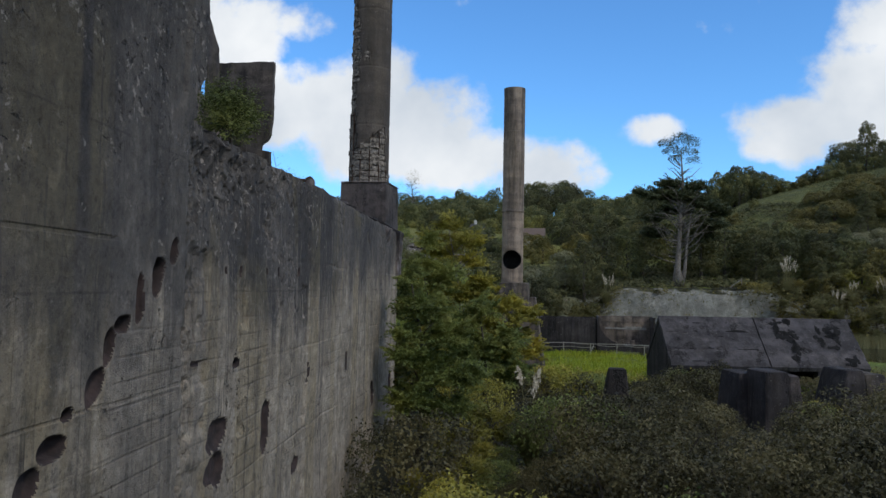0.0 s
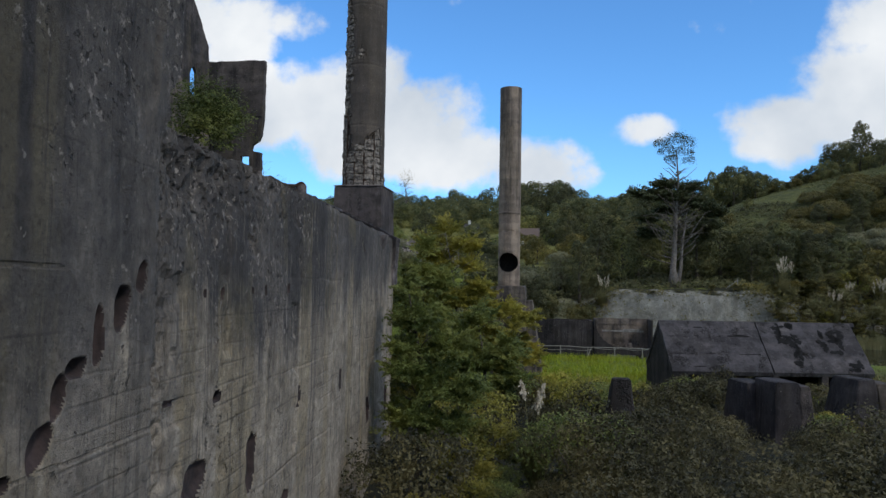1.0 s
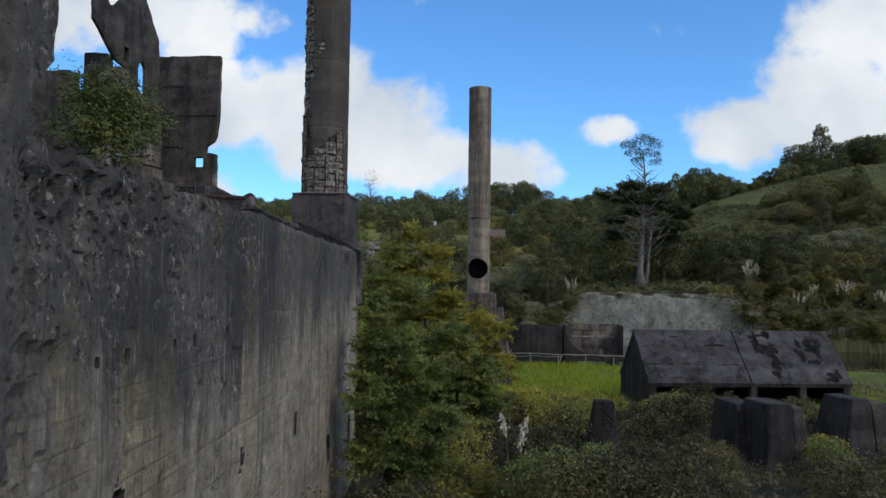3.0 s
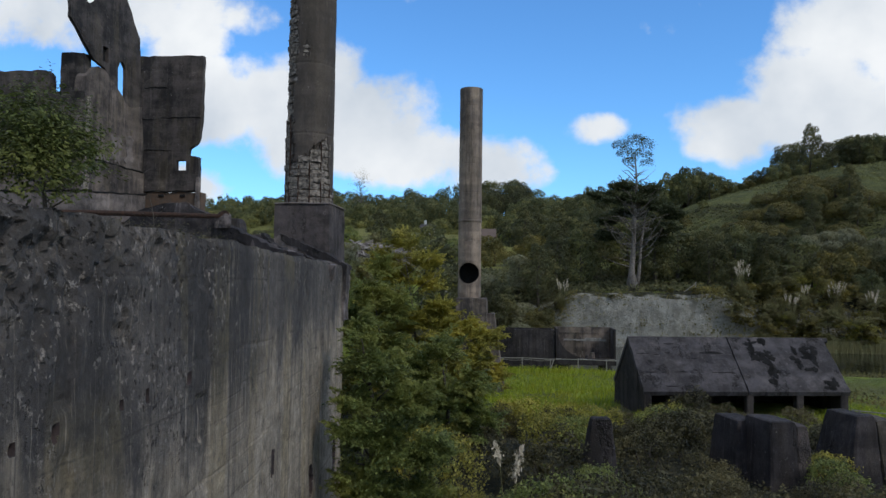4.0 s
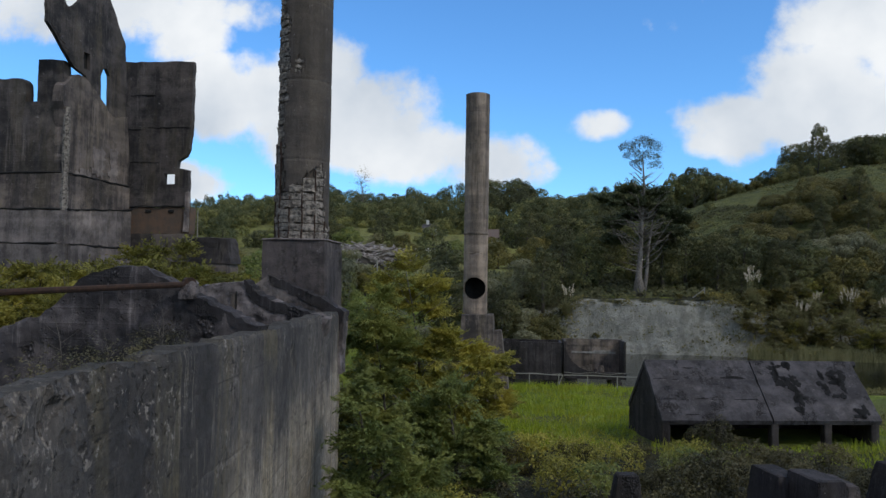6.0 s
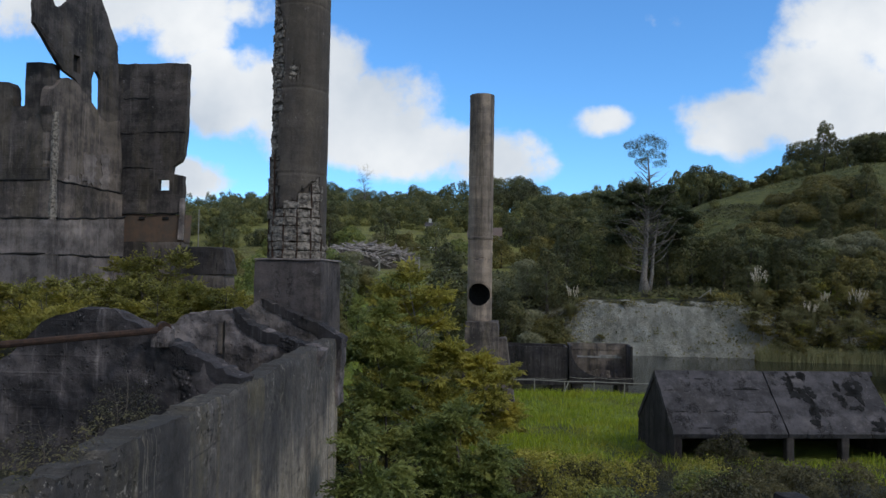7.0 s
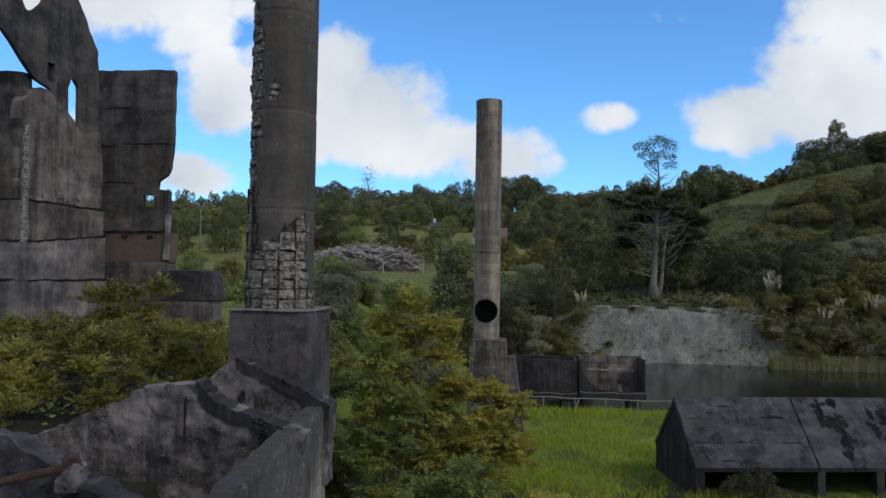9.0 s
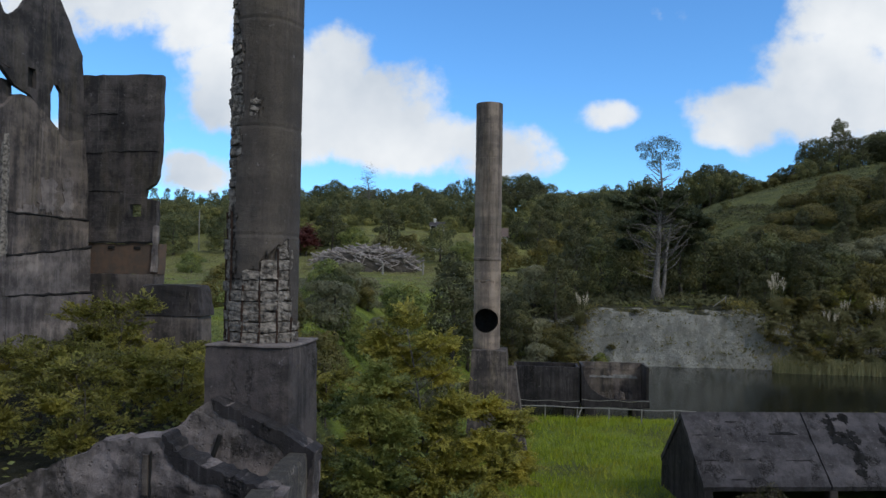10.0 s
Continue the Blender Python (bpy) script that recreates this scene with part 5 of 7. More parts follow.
def tank(x, seed, label, swept):
    """A shallow-walled tank on legs; swept: its front wall is cut down in a long curve."""
    t = thing("open_tank", label, "tank", (x, 74.2, zat(x + 2.7, 74.5) - 0.5), group="tanks by the pond", rz=2)
    zb, zt, w = 1.55, 4.9, 5.5
    for xx in (0.3, w - 1.35):
        for yy in (0.1, 2.3):
            part("leg", rough_block((xx, xx + 1.0, yy, yy + 0.6), (xx, xx + 0.95, yy, yy + 0.6), zb + 0.03, seed + xx, 0.4, 0.03), M_DARK, t)
    if swept:
        arc = [(0.12 + 3.0 * (1 - math.cos(a)), zt - 2.75 * math.sin(a) ** 0.85) for a in np.linspace(0.02, math.pi / 2, 14)]
        front = [(0.0, zb), (0.0, zt)] + arc + [(w, zb + 0.62), (w, zb)]
    else:
        front = [(0.95, zb), (0.5, zb + 0.5), (0.18, zb + 1.3), (0.05, zb + 2.2), (0.0, zt), (w, zt - 0.02), (w, zb)]
    part("front_wall", slab(ragged(front, 0.3, 0.015, seed, True), [], 0.22, Matrix.Identity(4), (0.5, 0.02)), M_PIER, t)
    part("back_wall", slab(ragged([(0.0, zb), (0.0, zt), (w, zt), (w, zb)], 0.3, 0.02, seed + 1, True), [], 0.22, Matrix.Translation((0, 2.8, 0)), (0.5, 0.02)), M_RUIN if swept else M_DARK, t)
    for xx in (0.02, w - 0.24):
        bm = bmesh.new()
        box(bm, xx, xx + 0.22, 0.22, 2.8, zb, zt - 0.03, 0.02)
        part("end_wall", bm, M_DARK, t)
    bm = bmesh.new()
    box(bm, 0.25, w - 0.25, 0.22, 2.8, zb, zb + 0.2)
    part("floor_slab", bm, M_DARK, t)
    n = 12
    bm = bmesh.new()
    tube(bm, [(w * i / n, -0.03, zb + 0.52 + 0.05 * math.sin(i * 1.1 + seed)) for i in range(n + 1)], [0.025] * (n + 1), 5)
    part("pipe_line", bm, M_RAIL, t, "thin pale pipe along the front")
    if swept:
        for k, (x0, x1, z0, h) in enumerate(((0.9, 4.9, zt - 1.32, 0.16), (2.9, 4.5, zt - 1.18, 0.14), (0.3, 5.1, zt - 0.60, 0.07))):
            bm = slab(ragged([(x0, z0), (x1, z0), (x1, z0 + h), (x0, z0 + h)], 0.22, 0.025, 80 + k, True), [], 0.05, Matrix.Translation((0, 2.76, 0)))
            part("lime_streak", bm, (M_PALE, M_PALE, M_RUIN)[k], t, "pale lime-stained ledge")
        rr = random.Random(5)
        for k in range(9):
            bx = rr.uniform(1.8, 4.4)
            bm = rough_block((-0.2, 0.25, -0.2, 0.2), (-0.12, 0.15, -0.12, 0.1), rr.uniform(0.5, 0.95), 90 + k, 0.2, 0.05)
            bmesh.ops.translate(bm, verts=bm.verts[:], vec=(bx, rr.uniform(1.0, 2.3), zb + 0.18))
            part("rubble", bm, M_RUIN, t)
    return t


tank(-3.05, 51, "dark concrete tank with a closed front on short legs", False)
tank(2.55, 52, "dark concrete tank with a swept front and lime-streaked back", True)

# ---- broken piers in the yard ----


def pier(x, y, zt, bot, top, seed, rz, label, mat=None):
    z0 = zat(x, y) - 0.2
    t = thing("concrete_pier", label, "pier", (x, y, z0), group="piers in the yard", rz=rz)
    part("pier_block", rough_block(bot, top, zt - z0, seed, 0.25, 0.022), mat or M_PIER, t)
    return t


pier(7.35, 31.0, 4.35, (-0.55, 0.6, -0.95, 0.9), (-0.36, 0.40, -0.75, 0.75), 61, 16, "dark tapered concrete pier among the bushes")
p2 = pier(8.08, 29.75, 4.55, (-0.52, 0.50, -0.9, 0.85), (-0.42, 0.42, -0.75, 0.75), 62, 14, "dark concrete pier with a paler stepped side")
part("pier_step", rough_block((0.40, 0.98, -0.90, 0.7), (0.44, 0.82, -0.75, 0.55), 4.42 - zat(8.2, 29.75) + 0.2, 63, 0.25, 0.03), M_PED, p2, "paler cast side block")
p3 = pier(11.1, 31.2, 4.58, (-0.85, 0.5, -1.0, 1.1), (-0.35, 0.3, -0.75, 0.8), 64, 16, "dark leaning concrete pier with a pale side block")
part("pier_step", rough_block((0.4, 1.7, -1.1, 0.6), (0.3, 1.05, -0.8, 0.6), 2.35, 65, 0.25, 0.04), M_RUIN_DARK, p3, "paler cast side block")
pier(2.7, 29.2, 4.45, (-0.66, 0.62, -0.5, 0.5), (-0.26, 0.36, -0.24, 0.24), 66, 5, "mossy dark concrete stump among the bushes")

# ---- rail fence ----
fence = thing("rail_fence", "low weathered rail fence by the pond", "fence", (0, 66.6, 0))
for i in range(7):
    x = -2.7 + i * 2.28
    z0 = zat(x, 66.6) - 0.1
    bm = bmesh.new()
    lean = rnd.uniform(-0.06, 0.06)
    tube(bm, [(x, 0, z0), (x + lean, 0, z0 + 1.16)], [0.045, 0.04], 7)
    part("post", bm, M_RAIL, fence)
bm = bmesh.new()
tube(bm, [(x, -0.05, zat(x, 66.6) + 1.0) for x in np.linspace(-2.6, 10.2, 10)], [0.04] * 10, 6)
part("rail", bm, M_RAIL, fence)
for x0 in (2.2, 9.3):
    bm = bmesh.new()
    tube(bm, [(x0 - 0.45, -0.5, zat(x0, 66) - 0.1), (x0, 0, zat(x0, 66.6) + 1.0)], [0.04, 0.035], 6)
    part("brace", bm, M_RAIL, fence)
fence2 = thing("rail_fence", "thin wire fence running beyond the shed", "fence", (17, 45, 0))
for i in range(5):
    bm = bmesh.new()
    x = i * 1.6
    z0 = zat(17 + x, 45 - x * 0.5) - 0.1
    tube(bm, [(x, -0.5 * x, z0), (x, -0.5 * x, z0 + 1.2)], [0.05, 0.045], 6)
    part("post", bm, M_RAIL, fence2)
bm = bmesh.new()
tube(bm, [(x, -0.5 * x, zat(17 + x, 45 - 0.5 * x) + 1.05) for x in np.linspace(-0.3, 6.6, 6)], [0.03] * 6, 6)
part("rail", bm, M_RAIL, fence2)

# ---- plants ----


def leaf_quads(c, n, size, rng, slim=0.5, along=None, loose=0.55):
    """Small pointed leaves at the places c, facing roughly along n, their length along the twig where one is given: (k, 4, 3)."""
    k = len(c)
    n = n + rng.normal(0, loose, (k, 3))
    n /= np.linalg.norm(n, axis=1, keepdims=True) + 1e-9
    a = np.cross(n, rng.normal(0, 1, (k, 3)))
    if along is not None:
        a = along + rng.normal(0, 0.45, (k, 3))
        a = a - n * (a * n).sum(1, keepdims=True)
    a /= np.linalg.norm(a, axis=1, keepdims=True) + 1e-9
    b = np.cross(n, a)
    s = size * rng.uniform(0.6, 1.4, (k, 1))
    return np.stack([c - a * s, c + b * s * slim, c + a * s, c - b * s * slim], 1)


def crown_quads(lobes, clumps, per, size, rng, clump=0.3, droop=0.0, slim=0.5, reach=1.7, loose=0.35, up=0.75):
    """Leafy sprays set unevenly over lobes (x, y, z, rx, ry, rz): each a twig that points out and up, leaves along it."""
    lobes = np.asarray(lobes, float)
    w = (lobes[:, 3] * lobes[:, 4] + lobes[:, 3] * lobes[:, 5] + lobes[:, 4] * lobes[:, 5])
    pick = rng.choice(len(lobes), clumps, p=w / w.sum())
    d = rng.normal(0, 1, (clumps, 3))
    d[:, 2] = np.where(d[:, 2] < -0.4, -d[:, 2], d[:, 2])
    d /= np.linalg.norm(d, axis=1, keepdims=True)
    r = rng.uniform(0.45, 1.0, (clumps, 1)) ** 0.5
    c = lobes[pick, :3] + d * r * lobes[pick, 3:]
    tw = d * np.array([1, 1, 0.6]) + np.array([0, 0, 0.35 - droop]) + rng.normal(0, 0.3, (clumps, 3))
    tw /= np.linalg.norm(tw, axis=1, keepdims=True)
    ln = clump * rng.uniform(0.5, 1.5, (clumps, 1))
    t = rng.uniform(-0.3, 1.0, (clumps, per, 1))
    o = rng.normal(0, 0.38, (clumps, per, 3)) * (1.05 - 0.75 * np.clip(t, 0, 1)) * np.array([1, 1, 0.6])
    pts = c[:, None] + (tw[:, None] * t * reach + o) * ln[:, None]
    nn = np.repeat((0.8 * d + np.array([0, 0, up]) + rng.normal(0, 0.25, (clumps, 3)))[:, None], per, 1)
    al = np.repeat(tw[:, None], per, 1)
    return leaf_quads(pts.reshape(-1, 3), nn.reshape(-1, 3), size, rng, slim, al.reshape(-1, 3), loose)


def shell_leaves(lobes, density, size, rng, slim=0.6, rag=0.10, loose=0.45, under=-0.45):
    """Leaves all over the outside of heaped lobes, the undersides left open: the clumped crown of a bush or a broad tree."""
    lobes = np.asarray(lobes, float)
    cs, ns = [], []
    for i, lb in enumerate(lobes):
        area = 4.19 * (lb[3] * lb[4] + lb[3] * lb[5] + lb[4] * lb[5])
        d = rng.normal(0, 1, (max(12, int(density * area)), 3))
        d /= np.linalg.norm(d, axis=1, keepdims=True)
        d = d[d[:, 2] > under]
        c = lb[:3] + d * (1 + rng.normal(0, rag, (len(d), 1))) * lb[3:]
        far = np.ones(len(c), bool)
        for j, other in enumerate(lobes):
            if j != i:
                far &= (((c - other[:3]) / other[3:]) ** 2).sum(1) > 0.72
        nn = d / lb[3:]
        cs.append(c[far])
        ns.append((nn / np.linalg.norm(nn, axis=1, keepdims=True))[far])
    return leaf_quads(np.concatenate(cs), np.concatenate(ns), size, rng, slim, None, loose)


def fan_leaves(lobes, fans, twigs, per, reach, size, rng, droop=0.3, slim=0.32, rise=0.25, inner=0.55):
    """Feathery foliage: flat fans of leafy twigs that stand out from the lobes in layers and droop at their tips."""
    lobes = np.asarray(lobes, float)
    w = lobes[:, 3] * lobes[:, 4] + lobes[:, 3] * lobes[:, 5] + lobes[:, 4] * lobes[:, 5]
    pick = rng.choice(len(lobes), fans, p=w / w.sum())
    d = rng.normal(0, 1, (fans, 3))
    d[:, 2] = np.where(d[:, 2] < -0.3, -d[:, 2], d[:, 2])
    d /= np.linalg.norm(d, axis=1, keepdims=True)
    c = lobes[pick, :3] + d * rng.uniform(inner, 1.0, (fans, 1)) * lobes[pick, 3:]
    o = d * np.array([1, 1, 0.45]) + np.array([0, 0, rise]) + rng.normal(0, 0.15, (fans, 3))
    o /= np.linalg.norm(o, axis=1, keepdims=True)
    side = np.cross(o, np.array([0.0, 0.0, 1.0]) + rng.normal(0, 0.25, (fans, 3)))
    side /= np.linalg.norm(side, axis=1, keepdims=True)
    up = np.cross(side, o)
    r = reach * rng.uniform(0.55, 1.3, (fans, 1))
    phi = np.linspace(-1.15, 1.15, twigs)[None] + rng.normal(0, 0.12, (fans, twigs))
    ln = (r * (1 - 0.32 * np.abs(phi)) * rng.uniform(0.6, 1.15, (fans, twigs)))[:, :, None, None]
    way = (np.cos(phi)[..., None] * o[:, None] + np.sin(phi)[..., None] * side[:, None])[:, :, None]
    t = rng.uniform(0.1, 1.0, (fans, twigs, per, 1)) ** 0.8
    lift = up[:, None, None]
    p = (c - o * r * 0.55)[:, None, None] + way * t * ln - lift * droop * ln * t**2
    p = p + rng.normal(0, 1, p.shape) * 0.085 * r[:, None, None] * (1.25 - t)
    along = way - 2 * droop * t * lift
    face = np.broadcast_to(lift + 0.35 * o[:, None, None], p.shape)
    return leaf_quads(p.reshape(-1, 3), face.reshape(-1, 3), size, rng, slim, along.reshape(-1, 3), 0.45)


def lumps(lobes, n, lo, hi, seed, squash=0.8):
    """The lobes with n small ones heaped over their outsides."""
    r = random.Random(seed)
    out = list(lobes)
    for _ in range(n):
        lb = r.choice(lobes)
        d = Vector((r.gauss(0, 1), r.gauss(0, 1), abs(r.gauss(0.2, 0.8)))).normalized()
        k = r.uniform(lo, hi)
        out.append((lb[0] + d.x * lb[3] * 0.9, lb[1] + d.y * lb[4] * 0.9, lb[2] + d.z * lb[5] * 0.9, k, k, k * squash))
    return out


def quads_mesh(name, q):
    k = len(q)
    return np_mesh(name, q.reshape(-1, 3), np.arange(k * 4).reshape(k, 4))


def leaf_tris(q):
    """Each leaf as one pointed triangle, for plants far off."""
    h = (q[:, 2] - q[:, 0]) * 0.25
    return np.stack([q[:, 0], q[:, 1] + h, q[:, 3] + h], 1)


def tris_mesh(name, t):
    k = len(t)
    return np_mesh(name, t.reshape(-1, 3), np.arange(k * 3).reshape(k, 3))


def shape(name, q):
    return tris_mesh(name, leaf_tris(q))


def limbs(bm, height, r0, rng, spread, start=0.25, count=7, lean=0.0, wob=0.06):
    """A wandering trunk and its limbs."""
    pts = [Vector((lean * t * height + wob * height * math.sin(3 * t + 1) * t, wob * height * math.sin(4.3 * t) * t, height * t)) for t in np.linspace(0, 1, 7)]
    tube(bm, pts, [r0 * (1 - 0.8 * t) for t in np.linspace(0, 1, 7)], 8)
    for i in range(count):
        t = start + (0.92 - start) * (i + rng.uniform(0, 0.6)) / count
        k = min(int(t * 6), 5)
        p = pts[k].lerp(pts[k + 1], t * 6 - k)
        a, ln = rng.uniform(0, 6.28), spread * rng.uniform(0.6, 1.0) * (1.15 - 0.5 * t)
        q = p + Vector((math.cos(a) * ln * 0.5, math.sin(a) * ln * 0.5, ln * 0.35))
        e = q + Vector((math.cos(a + 0.3) * ln * 0.5, math.sin(a + 0.3) * ln * 0.5, ln * rng.uniform(0.1, 0.4)))
        r = r0 * (1 - 0.75 * t) * 0.5
        tube(bm, [p, q, e], [r, r * 0.65, r * 0.25], 6)


def plant(name, label, category, x, y, lobes, clumps, per, size, mat, seed, height, r0, clump=0.3, droop=0.0, slim=0.5, bark=None, count=7, spread=1.0, dz=0.0, group="", start=0.25):
    """A tree or bush: trunk with limbs, and a crown of many small leaves. Lobes are local, from its foot."""
    rng = np.random.default_rng(seed)
    t = thing(name, label, category, (x, y, zat(x, y) - 0.05 + dz), group)
    bm = bmesh.new()
    limbs(bm, height, r0, random.Random(seed), spread, start, count)
    part("trunk", bm, bark or M_BARK, t, smooth=True)
    link_mesh("crown", shape("crown", crown_quads(lobes, clumps, per, size, rng, clump, droop, slim)), mat, t)
    return t


def fan_tree(label, x, y, lobes, fans, reach, size, mat, seed, height, r0, bark=None, count=10, spread=1.2, start=0.3, twigs=11, per=30, droop=0.3):
    """A feathery tree: trunk with limbs, and layered fans of fine leaves."""
    rng = np.random.default_rng(seed)
    t = thing("tree", label, "tree", (x, y, zat(x, y) - 0.05))
    bm = bmesh.new()
    limbs(bm, height, r0, random.Random(seed), spread, start, count)
    part("trunk", bm, bark or M_BARK, t, smooth=True)
    q = np.concatenate([fan_leaves(lobes, fans, twigs, per, reach, size, rng, droop), fan_leaves(lobes, fans // 3, twigs, per // 2, reach * 0.9, size, rng, droop, inner=0.15)])
    link_mesh("crown", shape("crown", q), mat, t)
    return t


# trees by the end of the wall
fan_tree("bushy fresh-green tree against the wall's end", -3.0, 21.5,
         [(-0.30, 0.1, 5.2, 0.5, 0.5, 0.6), (0.10, 0, 4.3, 0.8, 0.8, 0.7), (-0.35, -0.3, 3.5, 0.6, 0.8, 0.6), (-0.20, -0.9, 3.1, 0.55, 0.5, 0.35), (0.75, 0, 3.5, 0.9, 0.8, 0.7), (0.3, 0, 2.5, 1.2, 1.1, 0.8), (1.2, 0.1, 2.3, 0.9, 0.8, 0.8),
          (-0.1, -0.5, 1.6, 0.9, 1.0, 0.8), (0.9, 0, 1.2, 1.3, 1.1, 0.8)], 190, 0.70, 0.056, F_KANUKA, 101, 5.0, 0.11)
fan_tree("dense green young tree among the scrub", -2.3, 29.5,
         [(0, 0, 4.3, 0.8, 0.8, 0.7), (-0.9, 0.2, 3.5, 1.0, 0.9, 0.8), (0.9, 0, 3.2, 0.9, 0.8, 0.7), (0, 0, 2.5, 1.5, 1.3, 1.0), (1.2, 0, 1.9, 1.1, 1.0, 0.8), (-1.0, 0, 1.7, 1.2, 1.1, 0.9)],
         170, 0.80, 0.068, F_KANUKA, 107, 4.4, 0.10)
fan_tree("wispy yellow-green young tree beyond the wall", -4.9, 38.0,
         [(-0.3, 0, 8.7, 0.9, 0.8, 0.9), (-1.3, 0, 8.0, 0.9, 0.8, 0.8), (0.6, 0, 7.9, 0.8, 0.8, 0.8), (-0.9, 0, 7.3, 1.1, 1.0, 0.9), (0.7, 0, 6.9, 0.9, 0.9, 0.9), (-1.6, 0.3, 6.2, 1.2, 1.0, 1.1), (1.4, 0, 5.7, 1.0, 1.0, 0.8), (2.3, 0, 4.6, 1.0, 0.9, 0.7), (2.9, 0.2, 3.9, 0.7, 0.7, 0.7), (0, 0, 5.1, 1.6, 1.4, 1.2),
          (1.1, -0.4, 3.6, 1.6, 1.4, 1.1), (-1.2, 0, 4.2, 1.7, 1.4, 1.2), (0.3, 0, 2.4, 2.1, 1.7, 1.1), (2.3, 0, 2.4, 1.3, 1.2, 1.0)], 320, 0.95, 0.075, F_YELLOW, 102, 8.6, 0.09, M_GREYBARK, 16, 2.2, droop=0.15)
fan_tree("yellow-green shrubby tree in front of the chimney foot", -2.8, 44.5,
         [(-0.2, 0, 5.1, 1.2, 1.0, 0.8), (-1.5, 0, 4.9, 1.3, 1.1, 0.9), (0.9, 0, 4.4, 1.1, 1.0, 0.9), (0.2, 0, 3.0, 1.6, 1.4, 1.1), (-1.8, 0, 3.2, 1.4, 1.2, 1.1), (-0.5, 0, 1.8, 2.0, 1.5, 1.1), (1.3, 0, 2.2, 1.1, 1.0, 1.0)], 200, 0.85, 0.085, F_YELLOW, 103, 4.6, 0.1, per=24)
fan_tree("slender green tree close behind the wall's end", -5.2, 32.6,
         [(0, 0, 7.3, 0.6, 0.6, 0.8), (-0.4, 0, 6.2, 0.9, 0.8, 0.9), (0.5, 0, 5.6, 0.9, 0.8, 0.9), (0, 0, 4.4, 1.2, 1.0, 1.0), (0.6, 0, 3.0, 1.3, 1.1, 1.0)], 130, 0.8, 0.068, F_KANUKA, 108, 6.6, 0.08)
fan_tree("dull green tree in the gap behind the wall", -6.9, 40.5,
         [(0, 0, 6.6, 1.3, 1.2, 1.2), (0.6, 0, 5.2, 1.5, 1.4, 1.2), (-0.9, 0, 5.4, 1.4, 1.3, 1.2), (0, 0, 3.6, 2.0, 1.6, 1.5), (1.0, 0, 2.4, 1.7, 1.5, 1.3)], 90, 0.95, 0.095, F_KANUKA, 104, 6.4, 0.1, per=22)
# sapling on the wall
t = thing("sapling", "bright green sapling rooted on the wall's crest", "sapling", (-3.22, 10.3, 8.55))
bm = bmesh.new()
limbs(bm, 1.25, 0.03, random.Random(3), 0.5, 0.4, 8)
part("trunk", bm, M_BARK, t)
link_mesh("crown", quads_mesh("crown", crown_quads([(0, 0, 1.02, 0.34, 0.34, 0.36), (0.05, -0.2, 0.82, 0.30, 0.32, 0.26), (-0.05, 0.22, 1.05, 0.27, 0.3, 0.32), (-0.12, 0, 1.3, 0.2, 0.24, 0.22)], 420, 38, 0.018, np.random.default_rng(8), 0.15, 0.1, 0.42)), F_SAPLING, t)

# dry weeds rooted behind the crest
for i, (x, y, z) in enumerate([(-3.75, 13.6, 8.9), (-3.9, 14.8, 8.9), (-3.6, 12.7, 8.9), (-4.4, 15.8, 8.9)]):
    t = thing("dry_weed", "dead twiggy weed behind the wall's crest", "weed", (x, y, z), group="dry weeds on the wall")
    bm = bmesh.new()
    limbs(bm, 0.5 + 0.1 * i, 0.008, random.Random(90 + i), 0.3, 0.2, 9)
    part("stem", bm, M_BARK, t)
    link_mesh("foliage", quads_mesh("foliage", crown_quads([(0, 0, 0.14, 0.3, 0.3, 0.16)], 70, 14, 0.013, np.random.default_rng(95 + i), 0.1)), F_SCRUB, t)

# scrub bushes in the yard: a few bushes built once, then set about
SCRUB = []
for i, (mat, tone) in enumerate([(F_SCRUB, "olive-brown scrub bush"), (F_SCRUB, "dull green scrub bush"), (F_KANUKA, "fresh green scrub bush"), (F_YELLOW, "yellowish scrub bush")]):
    rng = random.Random(200 + i)
    lobes = [(rng.uniform(-0.7, 0.7), rng.uniform(-0.7, 0.7), rng.uniform(0.5, 1.3), rng.uniform(0.45, 0.8), rng.uniform(0.45, 0.8), rng.uniform(0.4, 0.7)) for _ in range(9)]
    SCRUB.append((lobes, mat, tone))


def scrub(which, x, y, s, rz):
    lobes, mat, tone = SCRUB[which]
    kind = (which, y < 27)
    if kind not in scrub_made:
        t = thing("bush", tone + " in the yard", "bush", (0, 0, 0), group="scrub in the yard")
        bm = bmesh.new()
        for k in range(4):
            a = k * 1.6
            tube(bm, [(0.1 * math.cos(a), 0.1 * math.sin(a), -0.2), (0.35 * math.cos(a), 0.35 * math.sin(a), 0.6), (0.7 * math.cos(a), 0.7 * math.sin(a), 1.2)], [0.03, 0.022, 0.01], 5)
        part("stem", bm, M_BARK, t)
        heaped = lumps(lobes, 46, 0.13, 0.30, 310 + which)
        rng = np.random.default_rng(300 + which)
        q = shell_leaves(heaped, 210 if kind[1] else 100, 0.040 if kind[1] else 0.058, rng, 0.5, 0.16, 0.6)
        q = np.concatenate([q, fan_leaves(lobes, 26, 7, 12, 0.32, 0.036 if kind[1] else 0.05, rng, 0.0, 0.4, 0.8, 0.9)])
        link_mesh("crown", shape("crown", q), mat, t)
        scrub_made[kind] = t
    else:
        t = copy_thing(scrub_made[kind], Matrix.Identity(4))
    t.matrix_basis = pose(x, y, zat(x, y) - 0.1, 0, 0, rz) @ Matrix.Diagonal((s, s, s * 1.0, 1))
    return t


